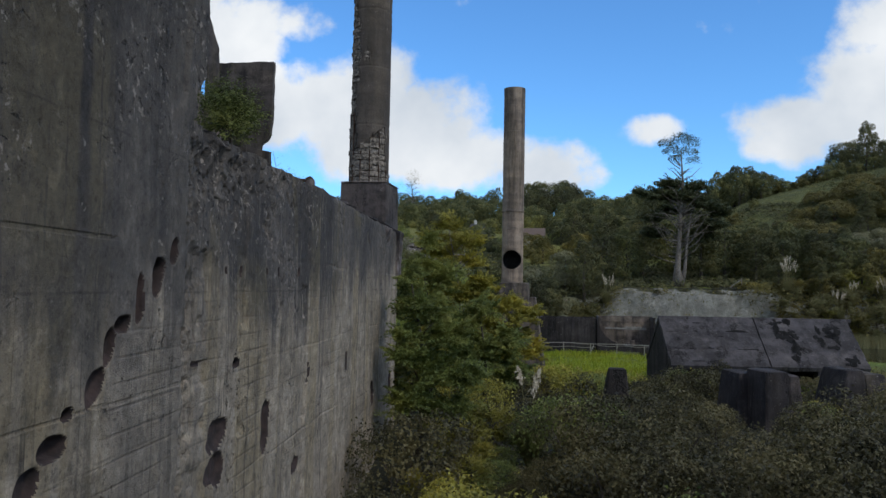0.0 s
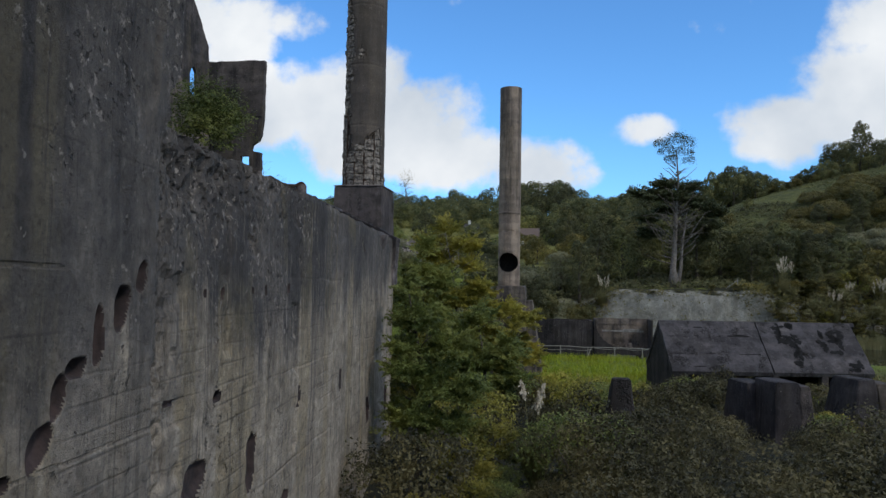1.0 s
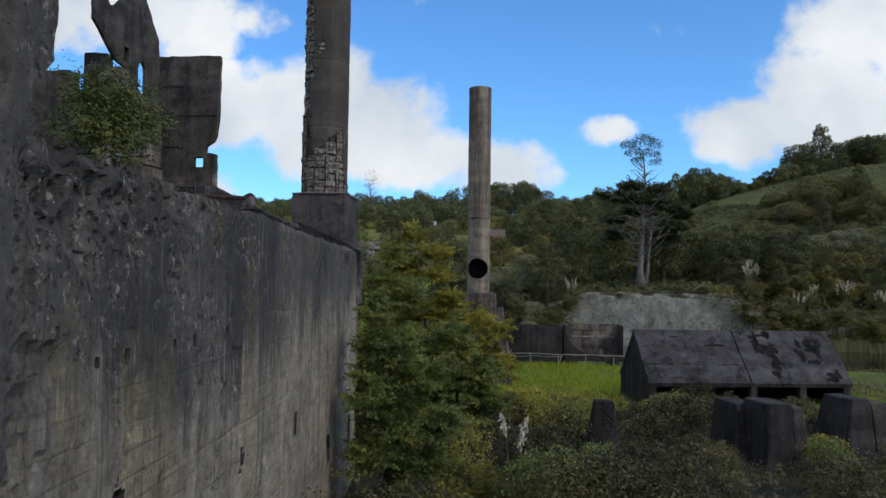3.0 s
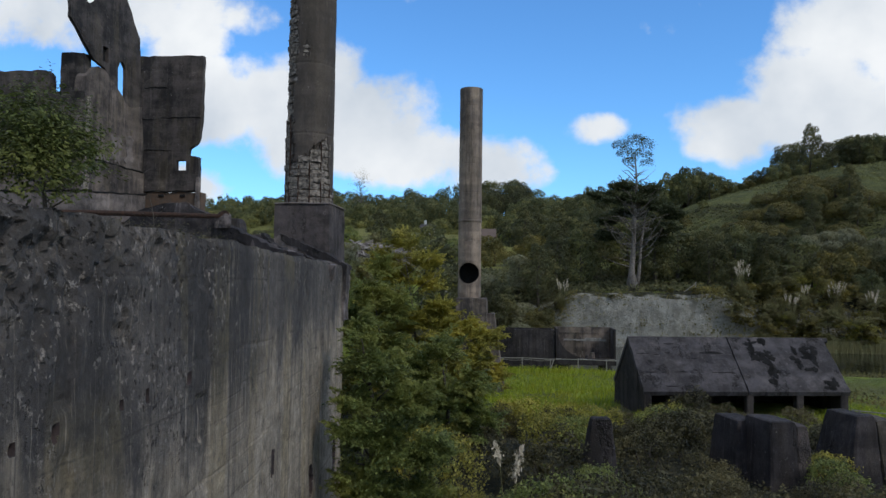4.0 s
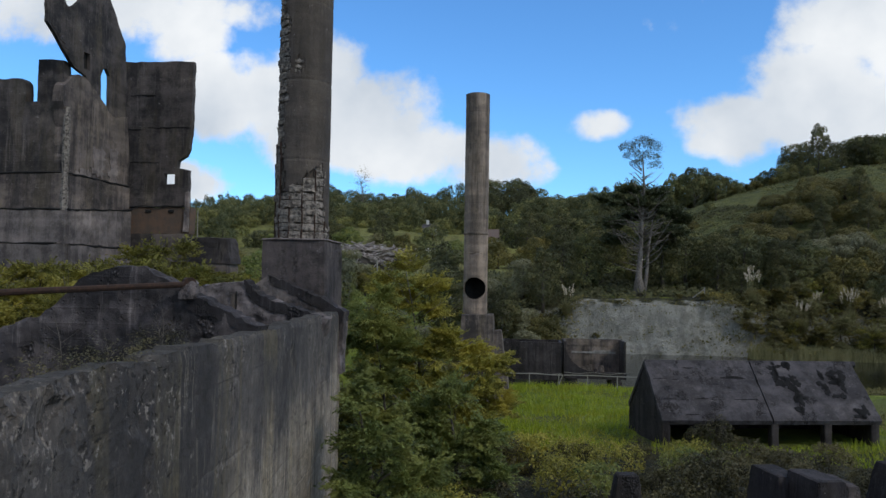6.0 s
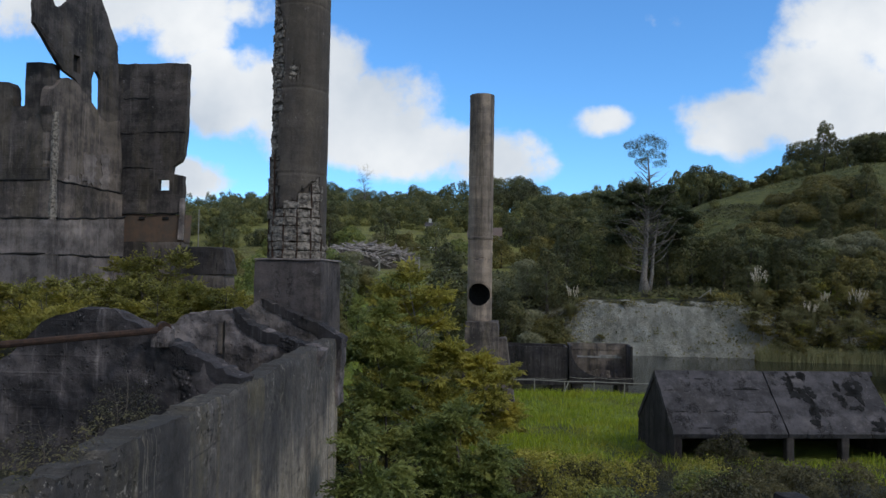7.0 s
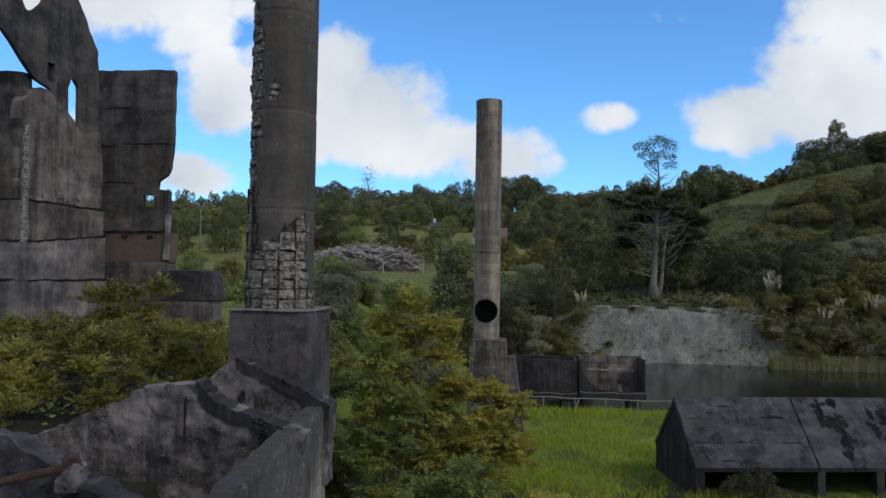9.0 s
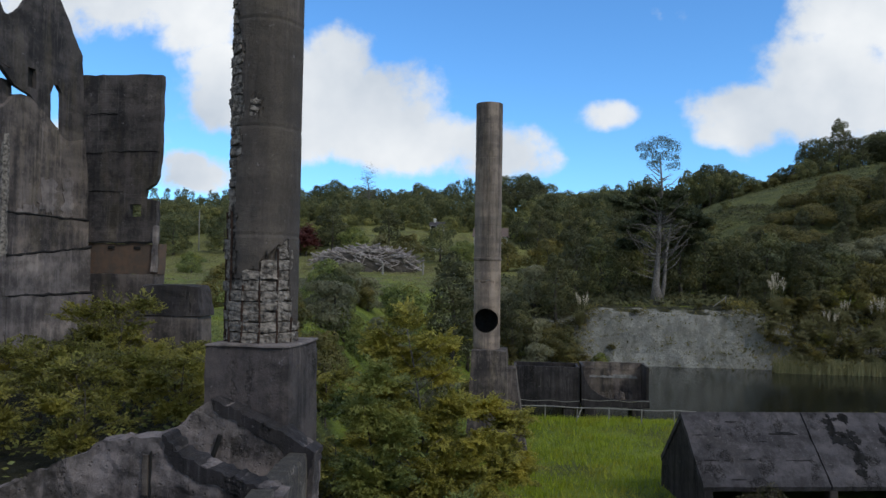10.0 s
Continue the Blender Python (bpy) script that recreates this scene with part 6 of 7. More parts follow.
scrub_made = {}
rnd = random.Random(17)
for i in range(95):
    x, y = rnd.uniform(-2.8, 17), rnd.uniform(10, 41)
    if abs(x) < 1.2 and y < 9:
        continue
    if (4.6 < x < 9.8 and 23.0 < y < 33) or (8.2 < x < 13.4 and 24 < y < 33) or (4.5 < x and y > 37.5) or (-4 < x < -0.8 and 20 < y < 24.5):
        continue
    if (abs(x - 0.1) < 0.9 and 17 < y < 22.4) or x > 0.43 * y + 0.8 or y < 13:
        continue
    x = max(x, float(wall_x(y)) + 1.2) if y < 26 else x
    tall = 1.15 if y < 32 else 0.85
    scrub(rnd.choice([0, 0, 0, 1, 1, 2, 3]) if x < 4 else rnd.choice([0, 1, 0]), x, y, tall * rnd.uniform(0.75, 1.2), rnd.uniform(0, 360))
for x, y, s, k in [(0.9, 19.2, 0.6, 0), (-0.6, 19.0, 0.6, 2), (0.3, 18.2, 0.55, 1), (0.9, 20.6, 0.5, 0), (-0.7, 20.8, 0.5, 2), (6.2, 33.6, 1.1, 0), (6.0, 36.5, 1.0, 2), (4.4, 30.5, 1.0, 1), (9.55, 28.6, 0.75, 2), (9.7, 30.2, 0.75, 3), (5.6, 25.2, 0.8, 0), (8.0, 25.0, 0.7, 1), (10.5, 25.6, 0.7, 0), (6.0, 28.5, 0.7, 1), (2.0, 40.5, 0.9, 3), (0.3, 39.5, 1.1, 3), (8.6, 45.3, 0.95, 1), (9.6, 44.6, 0.7, 0), (6.6, 39.5, 0.95, 3), (7.6, 40.6, 0.8, 0), (8.9, 39.6, 0.9, 1), (10.4, 40.5, 0.8, 0), (12.6, 41.0, 0.9, 0), (4.9, 41.8, 0.7, 0), (3.4, 38.6, 0.9, 3), (-0.5, 41.6, 0.9, 3), (5.2, 44, 0.5, 1)]:
    scrub(k, x, y, s, x * 77)
# feathery shrubs on the bank behind the wall
FEATHER = []


for i, mat in enumerate((F_BANK, F_BANK, F_YELLOW, F_OLIVE, F_REED)):
    r = random.Random(250 + i)
    lobes = [(r.uniform(-0.8, 0.8), r.uniform(-0.8, 0.8), r.uniform(0.5, 2.1), r.uniform(0.5, 0.9), r.uniform(0.5, 0.9), r.uniform(0.35, 0.6)) for _ in range(10)]
    t = thing("shrub", ("feathery yellow-green shrub on the bank", "feathery fresh-green shrub on the bank", "spreading golden-green shrub on the bank", "fine-leaved olive shrub above the pond", "pale tawny shrub above the pond")[i], "shrub", group="shrubs on the bank")
    bm = bmesh.new()
    limbs(bm, 2.4, 0.05, r, 1.2, 0.15, 12)
    part("trunk", bm, M_BARK, t)
    link_mesh("crown", shape("crown", fan_leaves(lobes, 84, 9, 12, 0.60, 0.066, np.random.default_rng(260 + i), 0.15)), mat, t)
    FEATHER.append([t, False])


def shrub(kind, x, y, s, rz):
    t, used = FEATHER[kind]
    if used:
        t = copy_thing(t, Matrix.Identity(4))
    FEATHER[kind][1] = True
    t.matrix_basis = pose(x, y, zat(x, y) - 0.1, 0, 0, rz) @ Matrix.Diagonal((s, s, s, 1))


for i, (x, y, s) in enumerate([(-9.2, 25.2, 0.7), (-10.6, 27.0, 0.85), (-12.4, 26.4, 0.65), (-14.2, 28.0, 0.6), (-9.0, 28.6, 0.75), (-11.6, 30.2, 0.85), (-13.8, 32.0, 0.8), (-15.6, 34.2, 0.8), (-16.8, 31.0, 0.55), (-18.2, 33.6, 0.55),
                               (-12.2, 34.8, 0.75), (-14.7, 35.0, 1.25), (-14.0, 34.2, 0.95), (-10.0, 33.0, 0.8), (-8.6, 31.4, 0.8), (-11.0, 23.6, 0.7), (-13.6, 23.8, 0.7), (-16.2, 26.6, 0.5), (-9.2, 36.4, 0.9), (-7.8, 34.6, 0.9), (-8.8, 40.5, 1.1), (-10.6, 38.6, 1.0), (-10.8, 20.6, 0.6), (-12.8, 20.8, 0.7),
                               (-9.6, 44.0, 1.2), (-7.2, 45.6, 1.2), (-12.2, 42.6, 1.0), (-11.5, 48.5, 1.3), (-8.4, 50.5, 1.2), (-6.6, 36.6, 0.8), (-14.5, 18.6, 0.6), (-9.6, 22.0, 0.65), (-12.0, 22.4, 0.75), (-14.6, 21.8, 0.75), (-15.2, 24.8, 0.8), (-17.0, 23.4, 0.8), (-11.6, 25.0, 0.8), (-13.4, 26.0, 0.85), (-16.6, 28.6, 0.85), (-12.6, 28.6, 0.9), (-18.6, 27.0, 0.8), (-10.4, 29.2, 0.85), (-14.8, 30.2, 0.9), (-17.8, 31.8, 0.7), (-9.4, 31.0, 0.8), (-11.2, 32.4, 0.85)]):
    shrub((0, 1, 0, 2, 0)[i % 5], x, y, s, x * 71)

for kind, x, y, k in ((1, -1.6, 20.2, 0.7), (1, -0.9, 21.4, 0.75), (0, -1.9, 17.6, 0.45), (1, -1.0, 18.4, 0.5)):
    shrub(kind, x, y, k, x * 71)

# pampas grass
def blades(n, spread, height, rng, width=0.012, arch=0.6):
    """Arching blades from one tuft, three quads each."""
    a = rng.uniform(0, 2 * math.pi, n)
    h, o = height * rng.uniform(0.5, 1.0, n), spread * rng.uniform(0.2, 1.0, n)
    t = np.linspace(0, 1, 4)
    r = o[:, None] * t[None, :] ** 1.6 + 0.05
    z = h[:, None] * (1.25 * t[None, :] - arch * t[None, :] ** 2.4 * rng.uniform(0.4, 1.0, (n, 1)))
    cx, cy = r * np.cos(a)[:, None], r * np.sin(a)[:, None]
    wx, wy = -np.sin(a)[:, None] * width * (1.05 - t), np.cos(a)[:, None] * width * (1.05 - t)
    lo, hi = np.stack([cx - wx, cy - wy, z], -1), np.stack([cx + wx, cy + wy, z], -1)
    v = np.stack([lo, hi], 2).reshape(-1, 3)
    b = np.arange(n)[:, None] * 8 + np.arange(3)[None, :] * 2
    b = b.ravel()
    return v, np.stack([b, b + 1, b + 3, b + 2], 1)




def pampas(x, y, s, plumes, seed, height=1.6, fat=1.0, label="pampas grass tussock with pale plumes"):
    rng, rr = np.random.default_rng(seed), random.Random(seed)
    t = thing("pampas_grass", label, "grass tussock", (x, y, zat(x, y) - 0.05), group="pampas tussocks")
    v, f = blades(900, 0.8 * s, height * s * 1.05, rng, 0.026 * s, 0.65)
    link_mesh("blades", np_mesh("blades", v, f), F_REED, t)
    for k in range(plumes):
        a, o, h = rr.uniform(0, 6.28), rr.uniform(0.1, 0.5) * s, rr.uniform(1.5, 2.0) * height * s * 0.8
        bm = bmesh.new()
        top = Vector((o * math.cos(a), o * math.sin(a), h))
        tube(bm, [(0, 0, 0), top * 0.5 + Vector((0, 0, 0.1)), top], [0.012 * s, 0.01 * s, 0.006 * s], 5)
        stem = part("stem", bm, F_REED, t)
        q = rng.uniform(0, 1, 70)
        wide = 0.035 * fat * np.sin(math.pi * np.clip(q, 0.05, 0.95))
        c = np.array(top)[None] + np.stack([rng.normal(0, 1, 70) * wide + 0.12 * q ** 2 * math.cos(a), rng.normal(0, 1, 70) * wide + 0.12 * q ** 2 * math.sin(a), q * 0.5 - 0.12], 1) * s
        link_mesh("plume", quads_mesh("plume", leaf_quads(c, np.tile([0.3, -1, 0.2], (70, 1)), 0.04 * fat * s, rng, 0.25 * fat, np.tile([0.1 * math.cos(a), 0.1 * math.sin(a), 1.0], (70, 1)))), M_PLUME, stem, "feathery cream plume")
    return t


pampas(0.15, 21.4, 0.95, 3, 401, 1.7, 1.5)
for i, (x, y, s, n) in enumerate([(4.4, 116.4, 1.9, 8), (-1.6, 115.2, 1.3, 5), (30.8, 118.6, 2.3, 13), (37, 116, 1.8, 9), (43.5, 117, 2.1, 10), (48, 116, 2.0, 10), (40, 119, 1.4, 9), (46, 114.4, 1.2, 9)]):
    pampas(x, y, s, n + 4, 410 + i, 1.6, 0.95)

# grass in the meadow
rng = np.random.default_rng(77)
n = 26000
gx, gy = rng.uniform(-4, 20, n), rng.uniform(44, 74, n)
keep = ~((gx > 5.5) & (gx < 19) & (np.abs((gy - 48.7) - (gx - 6) * 0.26) < 2.9))
gx, gy = gx[keep], gy[keep]
gz = ground_z(gx, gy)
k = len(gx)
a, h = rng.uniform(0, 6.28, k), rng.uniform(0.12, 0.42, k) * (1 + 0.6 * fbm(gx, gy, 3.0, 91))
lean = rng.normal(0, 0.14, (k, 2))
w = 0.03
b0 = np.stack([gx - w * np.cos(a), gy - w * np.sin(a), gz - 0.02], 1)
b1 = np.stack([gx + w * np.cos(a), gy + w * np.sin(a), gz - 0.02], 1)
tp = np.stack([gx + lean[:, 0], gy + lean[:, 1], gz + h], 1)
gv = np.stack([b0, b1, tp], 1).reshape(-1, 3)
tagged(link_mesh("grass", np_mesh("grass", gv, np.arange(3 * k).reshape(k, 3)), F_GRASS), "bright green rough meadow grass", "grass", kind="stuff")

# reeds along the far bank of the pond
n = 8000
gx, gy = rng.uniform(29, 70, n), 113.0 + rng.normal(0, 0.6, n)
gz = np.full(n, -0.1)
h = rng.uniform(0.9, 2.4, n)
a = rng.uniform(0, 6.28, n)
lean = rng.normal(0, 0.25, (n, 2))
gv = np.stack([np.stack([gx - 0.05, gy, gz], 1), np.stack([gx + 0.05, gy, gz], 1), np.stack([gx + lean[:, 0], gy + lean[:, 1], gz + h], 1)], 1).reshape(-1, 3)
tagged(link_mesh("reeds", np_mesh("reeds", gv, np.arange(3 * n).reshape(n, 3)), F_REED), "tawny reeds along the pond's far bank", "reeds", kind="stuff")

# ---- trees of the middle distance: kinds built once, then copied ----


def blob_lobes(seed, w, h0, h1, n, flat=0.8):
    """Lobes heaped into a rounded crown that reaches down to h0."""
    r = random.Random(seed)
    out = [(0, 0, h0 + (h1 - h0) * 0.42, w * 0.72, w * 0.72, (h1 - h0) * 0.46)]
    for _ in range(n):
        t, a = r.uniform(0.08, 1), r.uniform(0, 6.283)
        ww = w * math.sqrt(max(0.05, 1 - (2 * t - 0.85) ** 2)) * r.uniform(0.55, 0.85)
        s = r.uniform(0.22, 0.42) * w
        out.append((ww * math.cos(a), ww * math.sin(a), h0 + (h1 - h0) * t - s * 0.3, s, s, s * flat))
    return out


def tree_kind(label, height, lobes, density, size, mat, seed, r0=0.3, heap=(26, 0.5, 1.15)):
    rng = np.random.default_rng(seed)
    t = thing("tree", label, "tree")
    bm = bmesh.new()
    limbs(bm, height, r0, random.Random(seed), 2.0, 0.25, 7)
    part("trunk", bm, M_BARK, t, smooth=True)
    heaped = lumps(lobes, heap[0], heap[1], heap[2], seed)
    q = shell_leaves(heaped, density, size, rng, 0.6, 0.07, 0.3, -0.6)
    q = np.concatenate([q, fan_leaves(lobes, 46, 6, 9, 0.9, size * 0.8, rng, 0.1, 0.45, 0.35, 0.95)])
    link_mesh("crown", shape("crown", q), mat, t)
    return t


KINDS = {
    "round": tree_kind("broad dark-green tree on the hillside", 7, blob_lobes(1, 3.8, 0.6, 8.4, 13), 25, 0.175, F_WOOD, 501),
    "olive": tree_kind("rounded olive-yellow tree on the hillside", 4.4, blob_lobes(2, 4.0, 0.2, 5.2, 12), 26, 0.17, F_OLIVE, 502),
    "dome": tree_kind("great rounded olive-yellow bush on the hillside", 4.4, [(0, 0, 2.3, 3.6, 3.6, 2.7), (2.3, 0.5, 1.7, 2.4, 2.4, 2.0), (-2.2, -0.6, 1.8, 2.3, 2.4, 2.1), (0.4, -2.2, 1.4, 2.3, 2.0, 1.8), (0.8, 0.6, 3.6, 2.0, 2.0, 1.6)], 34, 0.15, F_DOME, 512, 0.3, (9, 0.8, 1.4)),
    "dark": tree_kind("dark evergreen tree above the pond", 9, blob_lobes(3, 3.2, 0.4, 10.5, 14), 24, 0.175, F_DARK, 503),
    "grey": tree_kind("drooping grey-green willow by the pond", 6, blob_lobes(4, 2.8, 0.2, 7.0, 12), 30, 0.16, F_GREY, 504),
    "spire": tree_kind("pointed dark conifer on the ridge", 12, [(0, 0, 1.2 + i * 1.0, 2.3 - 0.19 * i, 2.3 - 0.19 * i, 0.9) for i in range(12)], 30, 0.17, F_DARK, 505),
    "low": tree_kind("low olive bush on the hill slope", 2.2, blob_lobes(12, 3.4, -0.2, 3.4, 9), 26, 0.17, F_OLIVE, 510),
    "leafy": tree_kind("low dark-green bush on the hill slope", 2.6, blob_lobes(13, 3.0, -0.2, 4.2, 9), 26, 0.17, F_WOOD, 511),
    "green": tree_kind("fresh green bushy tree in the valley", 4, blob_lobes(6, 3.0, 0.1, 5.0, 11), 32, 0.155, F_KANUKA, 506),
}
TALL = {"round": 8.6, "olive": 5.4, "dark": 10.6, "grey": 7.2, "spire": 12.8, "low": 3.6, "leafy": 4.4, "green": 5.2}
placed = set()


def stand(kind, x, y, s=1.0, label="", sz=None):
    src = KINDS[kind]
    m = pose(x, y, zat(x, y) - 0.2, 0, 0, (x * 37 + y * 91) % 360) @ Matrix.Diagonal((s, s, sz or s, 1))
    if kind not in placed:
        placed.add(kind)
        t = src
    else:
        t = copy_thing(src, Matrix.Identity(4))
    t.matrix_basis = m
    return tagged(t, label)


# the tall half-bare tree on the cliff
cy = 123.0
big = thing("tree", "tall spreading pine with a pale half-bare trunk", "tree", (15.7, cy, zat(15.7, cy) - 0.2))
bm = bmesh.new()
rr = random.Random(31)
tube(bm, [(0, 0, 0), (-0.2, 0, 3), (0.1, 0, 7), (0.3, 0, 12), (0.6, 0, 17), (0.3, 0, 22)], [1.15, 0.50, 0.36, 0.26, 0.17, 0.08], 10)
tube(bm, [(0.4, 0.3, 0), (1.0, 0.2, 3.2), (1.2, 0, 7), (1.9, 0, 12)], [0.5, 0.28, 0.2, 0.08], 8)
for i in range(44):
    z = rr.uniform(3.5, 21)
    s = rr.choice((-1, 1))
    ln = rr.uniform(2.0, 5.5) * (1.2 - z / 30)
    p = Vector((0.2, 0, z))
    q = p + Vector((s * ln * 0.5, rr.uniform(-1, 1), ln * rr.uniform(0.1, 0.7)))
    tube(bm, [p, q, q + Vector((s * ln * 0.5, rr.uniform(-1, 1), ln * rr.uniform(-0.1, 0.5)))], [0.10, 0.06, 0.02], 6)
for i in range(60):
    z = rr.uniform(4.0, 13.5)
    a = rr.uniform(0, 6.28)
    ln = rr.uniform(2.0, 6.5)
    p = Vector((0.25, 0, z))
    q = p + Vector((math.cos(a) * ln * 0.45, math.sin(a) * ln * 0.4, ln * rr.uniform(0.0, 0.5)))
    e = q + Vector((math.cos(a + rr.uniform(-0.9, 0.9)) * ln * 0.35, rr.uniform(-0.5, 0.5), ln * rr.uniform(0.0, 0.55)))
    g2 = e + Vector((rr.uniform(-1.2, 1.2), rr.uniform(-0.5, 0.5), rr.uniform(-0.2, 1.2)))
    tube(bm, [p, q, e, g2], [0.09, 0.06, 0.035, 0.012], 5)
part("trunk", bm, M_GREYBARK, big, smooth=True)
lob = [(-3.6, 3.5, 8.5, 2.6, 1.6, 2.0), (4.6, 3.8, 8.0, 2.6, 1.6, 2.2), (0, 3.5, 12.5, 4.8, 1.8, 1.4), (6.5, 1.5, 12, 2.4, 2, 1.4), (-3.2, 0, 14.5, 3.2, 2.5, 1.3), (-5.2, 0.5, 15.2, 2.2, 2, 0.9), (1.0, 0.5, 14.2, 3.6, 3, 1.6), (4.4, 0.2, 13.0, 3.0, 2.4, 1.3), (-1.5, 0.5, 16.5, 2.4, 2.2, 1.1), (2.5, 1.0, 16.0, 2.4, 2.2, 1.1), (-4, 1.5, 11, 2.2, 2, 1.5), (5.5, 1.5, 10, 2.4, 2.0, 1.6)]
link_mesh("crown", shape("crown", fan_leaves(lob, 620, 9, 11, 1.9, 0.21, np.random.default_rng(601), 0.05, 0.4, 0.2, 0.3)), F_PINE, big)
lob = [(0.2, 0, 23.4, 1.7, 1.4, 1.2), (-1.9, 0, 23.0, 1.1, 0.9, 0.9), (1.9, 0, 23.0, 1.2, 1.0, 1.2), (1.4, 0, 21.6, 1.3, 1.0, 1.1), (-1.2, 0, 21.8, 1.2, 0.9, 0.9), (2.1, 0, 20.2, 0.9, 0.7, 0.9), (-0.6, 0, 20.4, 0.8, 0.7, 0.8)]
link_mesh("crown_top", shape("crown_top", shell_leaves(lumps(lob, 40, 0.25, 0.6, 9), 62, 0.10, np.random.default_rng(602), 0.5, 0.22, 0.6)), F_PINE, big, "thin tuft of leaves on bare branches")

rnd = random.Random(41)
# the dark screen of trees behind the cliff
for x, y, kind, s in [(4, 126, "dark", 1.0), (8, 130, "round", 1.1), (20, 128, "dark", 1.1), (24, 131, "round", 1.2), (-2, 122, "grey", 0.9), (-7, 116, "grey", 0.9), (1, 119, "dark", 0.9), (28, 127, "dark", 0.9), (33, 130, "round", 1.1),
                      (37, 127, "dark", 0.8), (42, 130, "round", 0.9), (-3, 114, "green", 0.5), (-1.5, 113.5, "grey", 0.8), (1.5, 113.2, "olive", 0.85), (7.2, 114.8, "green", 0.45), (-9.5, 110, "dark", 0.9), (-7, 112, "olive", 0.6), (3.6, 114.6, "grey", 0.42), (-5, 112.6, "dark", 0.85), (2.5, 115, "green", 0.35), (47, 128, "olive", 1.0), (52, 131, "olive", 1.1), (57, 127, "round", 0.9), 
                      (44, 122, "olive", 0.6), (50, 121, "round", 0.6), (30, 121, "dark", 0.55), (36, 121, "dark", 0.5), (60, 115.5, "olive", 0.6),
                      (11, 137, "dark", 1.2), (17, 140, "round", 1.3), (-11, 95, "dark", 1.2), (-9.5, 99, "round", 0.8), (-5.5, 92, "dark", 0.55), (-1.5, 104, "grey", 0.75), (-16, 92, "green", 0.9), (-22, 84, "green", 0.8), (-13, 78, "green", 0.55), (-18, 74, "round", 0.5), (-25, 72, "green", 0.7), (-30, 78, "olive", 0.7), (-9.5, 53, "grey", 0.5), (-7.2, 57, "green", 0.45), (-10.8, 58.5, "green", 0.55), (-7.6, 63, "grey", 0.5), (-6.2, 70, "olive", 0.5), (-9, 72, "green", 0.55), (-13, 52, "olive", 0.5), (-11.5, 66, "green", 0.5), (-15, 62, "grey", 0.55)]:
    stand(kind, x, y, s)
br = random.Random(61)
for i in range(50):
    x = 29.0 + br.uniform(0, 1) ** 1.2 * 22
    y = br.uniform(112.2, 122)
    shrub(br.choice([3, 3, 4, 1, 4]), x, y, br.uniform(0.8, 1.9) * min(1.0, 0.55 + (x - 26) * 0.05), br.uniform(0, 360))
for x, y, k in [(3.2, 113.4, 1.0), (5.0, 114.0, 0.9), (6.8, 114.8, 0.7), (0.6, 113.2, 1.3), (2.0, 112.8, 1.1), (12, 116.6, 0.4), (8.4, 115.4, 0.5), (20.5, 117.6, 0.5), (24, 117.2, 0.7)]:
    shrub(3, x, y, k, x * 50)
# bushes down the bank towards the pond
for i in range(28):
    y = rnd.uniform(52, 98)
    x = -8.0 - 0.10 * (y - 50) - rnd.uniform(0, 0.15 * y)
    stand(rnd.choice(["grey", "green", "green", "olive", "low", "grey"]), x, y, rnd.uniform(0.32, 0.6))
# the right-hand hill: dark trees at its foot, grey bushes, great olive domes above, ferns on the open slope
for x, y, kind, k in [(27, 133, "dark", 0.75), (31, 136, "dark", 0.8), (35, 134, "dark", 0.7), (39, 137, "round", 0.75), (38, 131, "dark", 0.6), (42.5, 139, "dark", 0.6), (46, 142, "dark", 0.6),
                      (25, 142, "round", 0.9), (29, 146, "round", 0.85), (33.5, 147, "round", 0.8), (37, 149, "dark", 0.6), (23, 150, "round", 0.8), (50, 147, "dark", 0.65), (47, 158, "dark", 0.6), (56.5, 163, "dark", 0.75),
                      (55, 157, "dark", 0.6), (62, 155, "dark", 0.7), (66, 168, "dark", 0.8), (41, 132, "grey", 0.8), (45, 134, "grey", 0.95), (49, 133, "grey", 0.95), (53, 136, "grey", 1.0), (57, 134, "grey", 0.95), (61, 137, "grey", 1.0),
                      (47, 138, "grey", 0.9), (51, 140, "grey", 0.9), (55, 142, "grey", 0.85), (44, 128, "dark", 0.5), (50, 128, "dark", 0.55), (56, 129, "dark", 0.5), (36, 127, "dark", 0.5), (61, 130, "dark", 0.55)]:
    stand(kind, x, y, k)
for x, y, k in [(42.6, 151, 1.25), (47.6, 153, 0.9), (41.9, 161, 0.95), (51.5, 165.5, 1.25), (46.5, 167, 0.8), (58.5, 173, 1.45), (65, 173, 1.25), (62.5, 161.5, 1.25), (68, 164, 1.2), (51.8, 177, 0.85), (61.5, 181, 1.0), (57.5, 151, 0.95)]:
    stand("dome", x, y, k, "", k * (0.62 if y > 160 else 0.78))
for i in range(26):
    y = rnd.uniform(150, 186)
    x = rnd.uniform(18, 0.20 * y + 5)
    stand(rnd.choice(["low", "leafy", "leafy"]), x, y, rnd.uniform(0.4, 0.65))
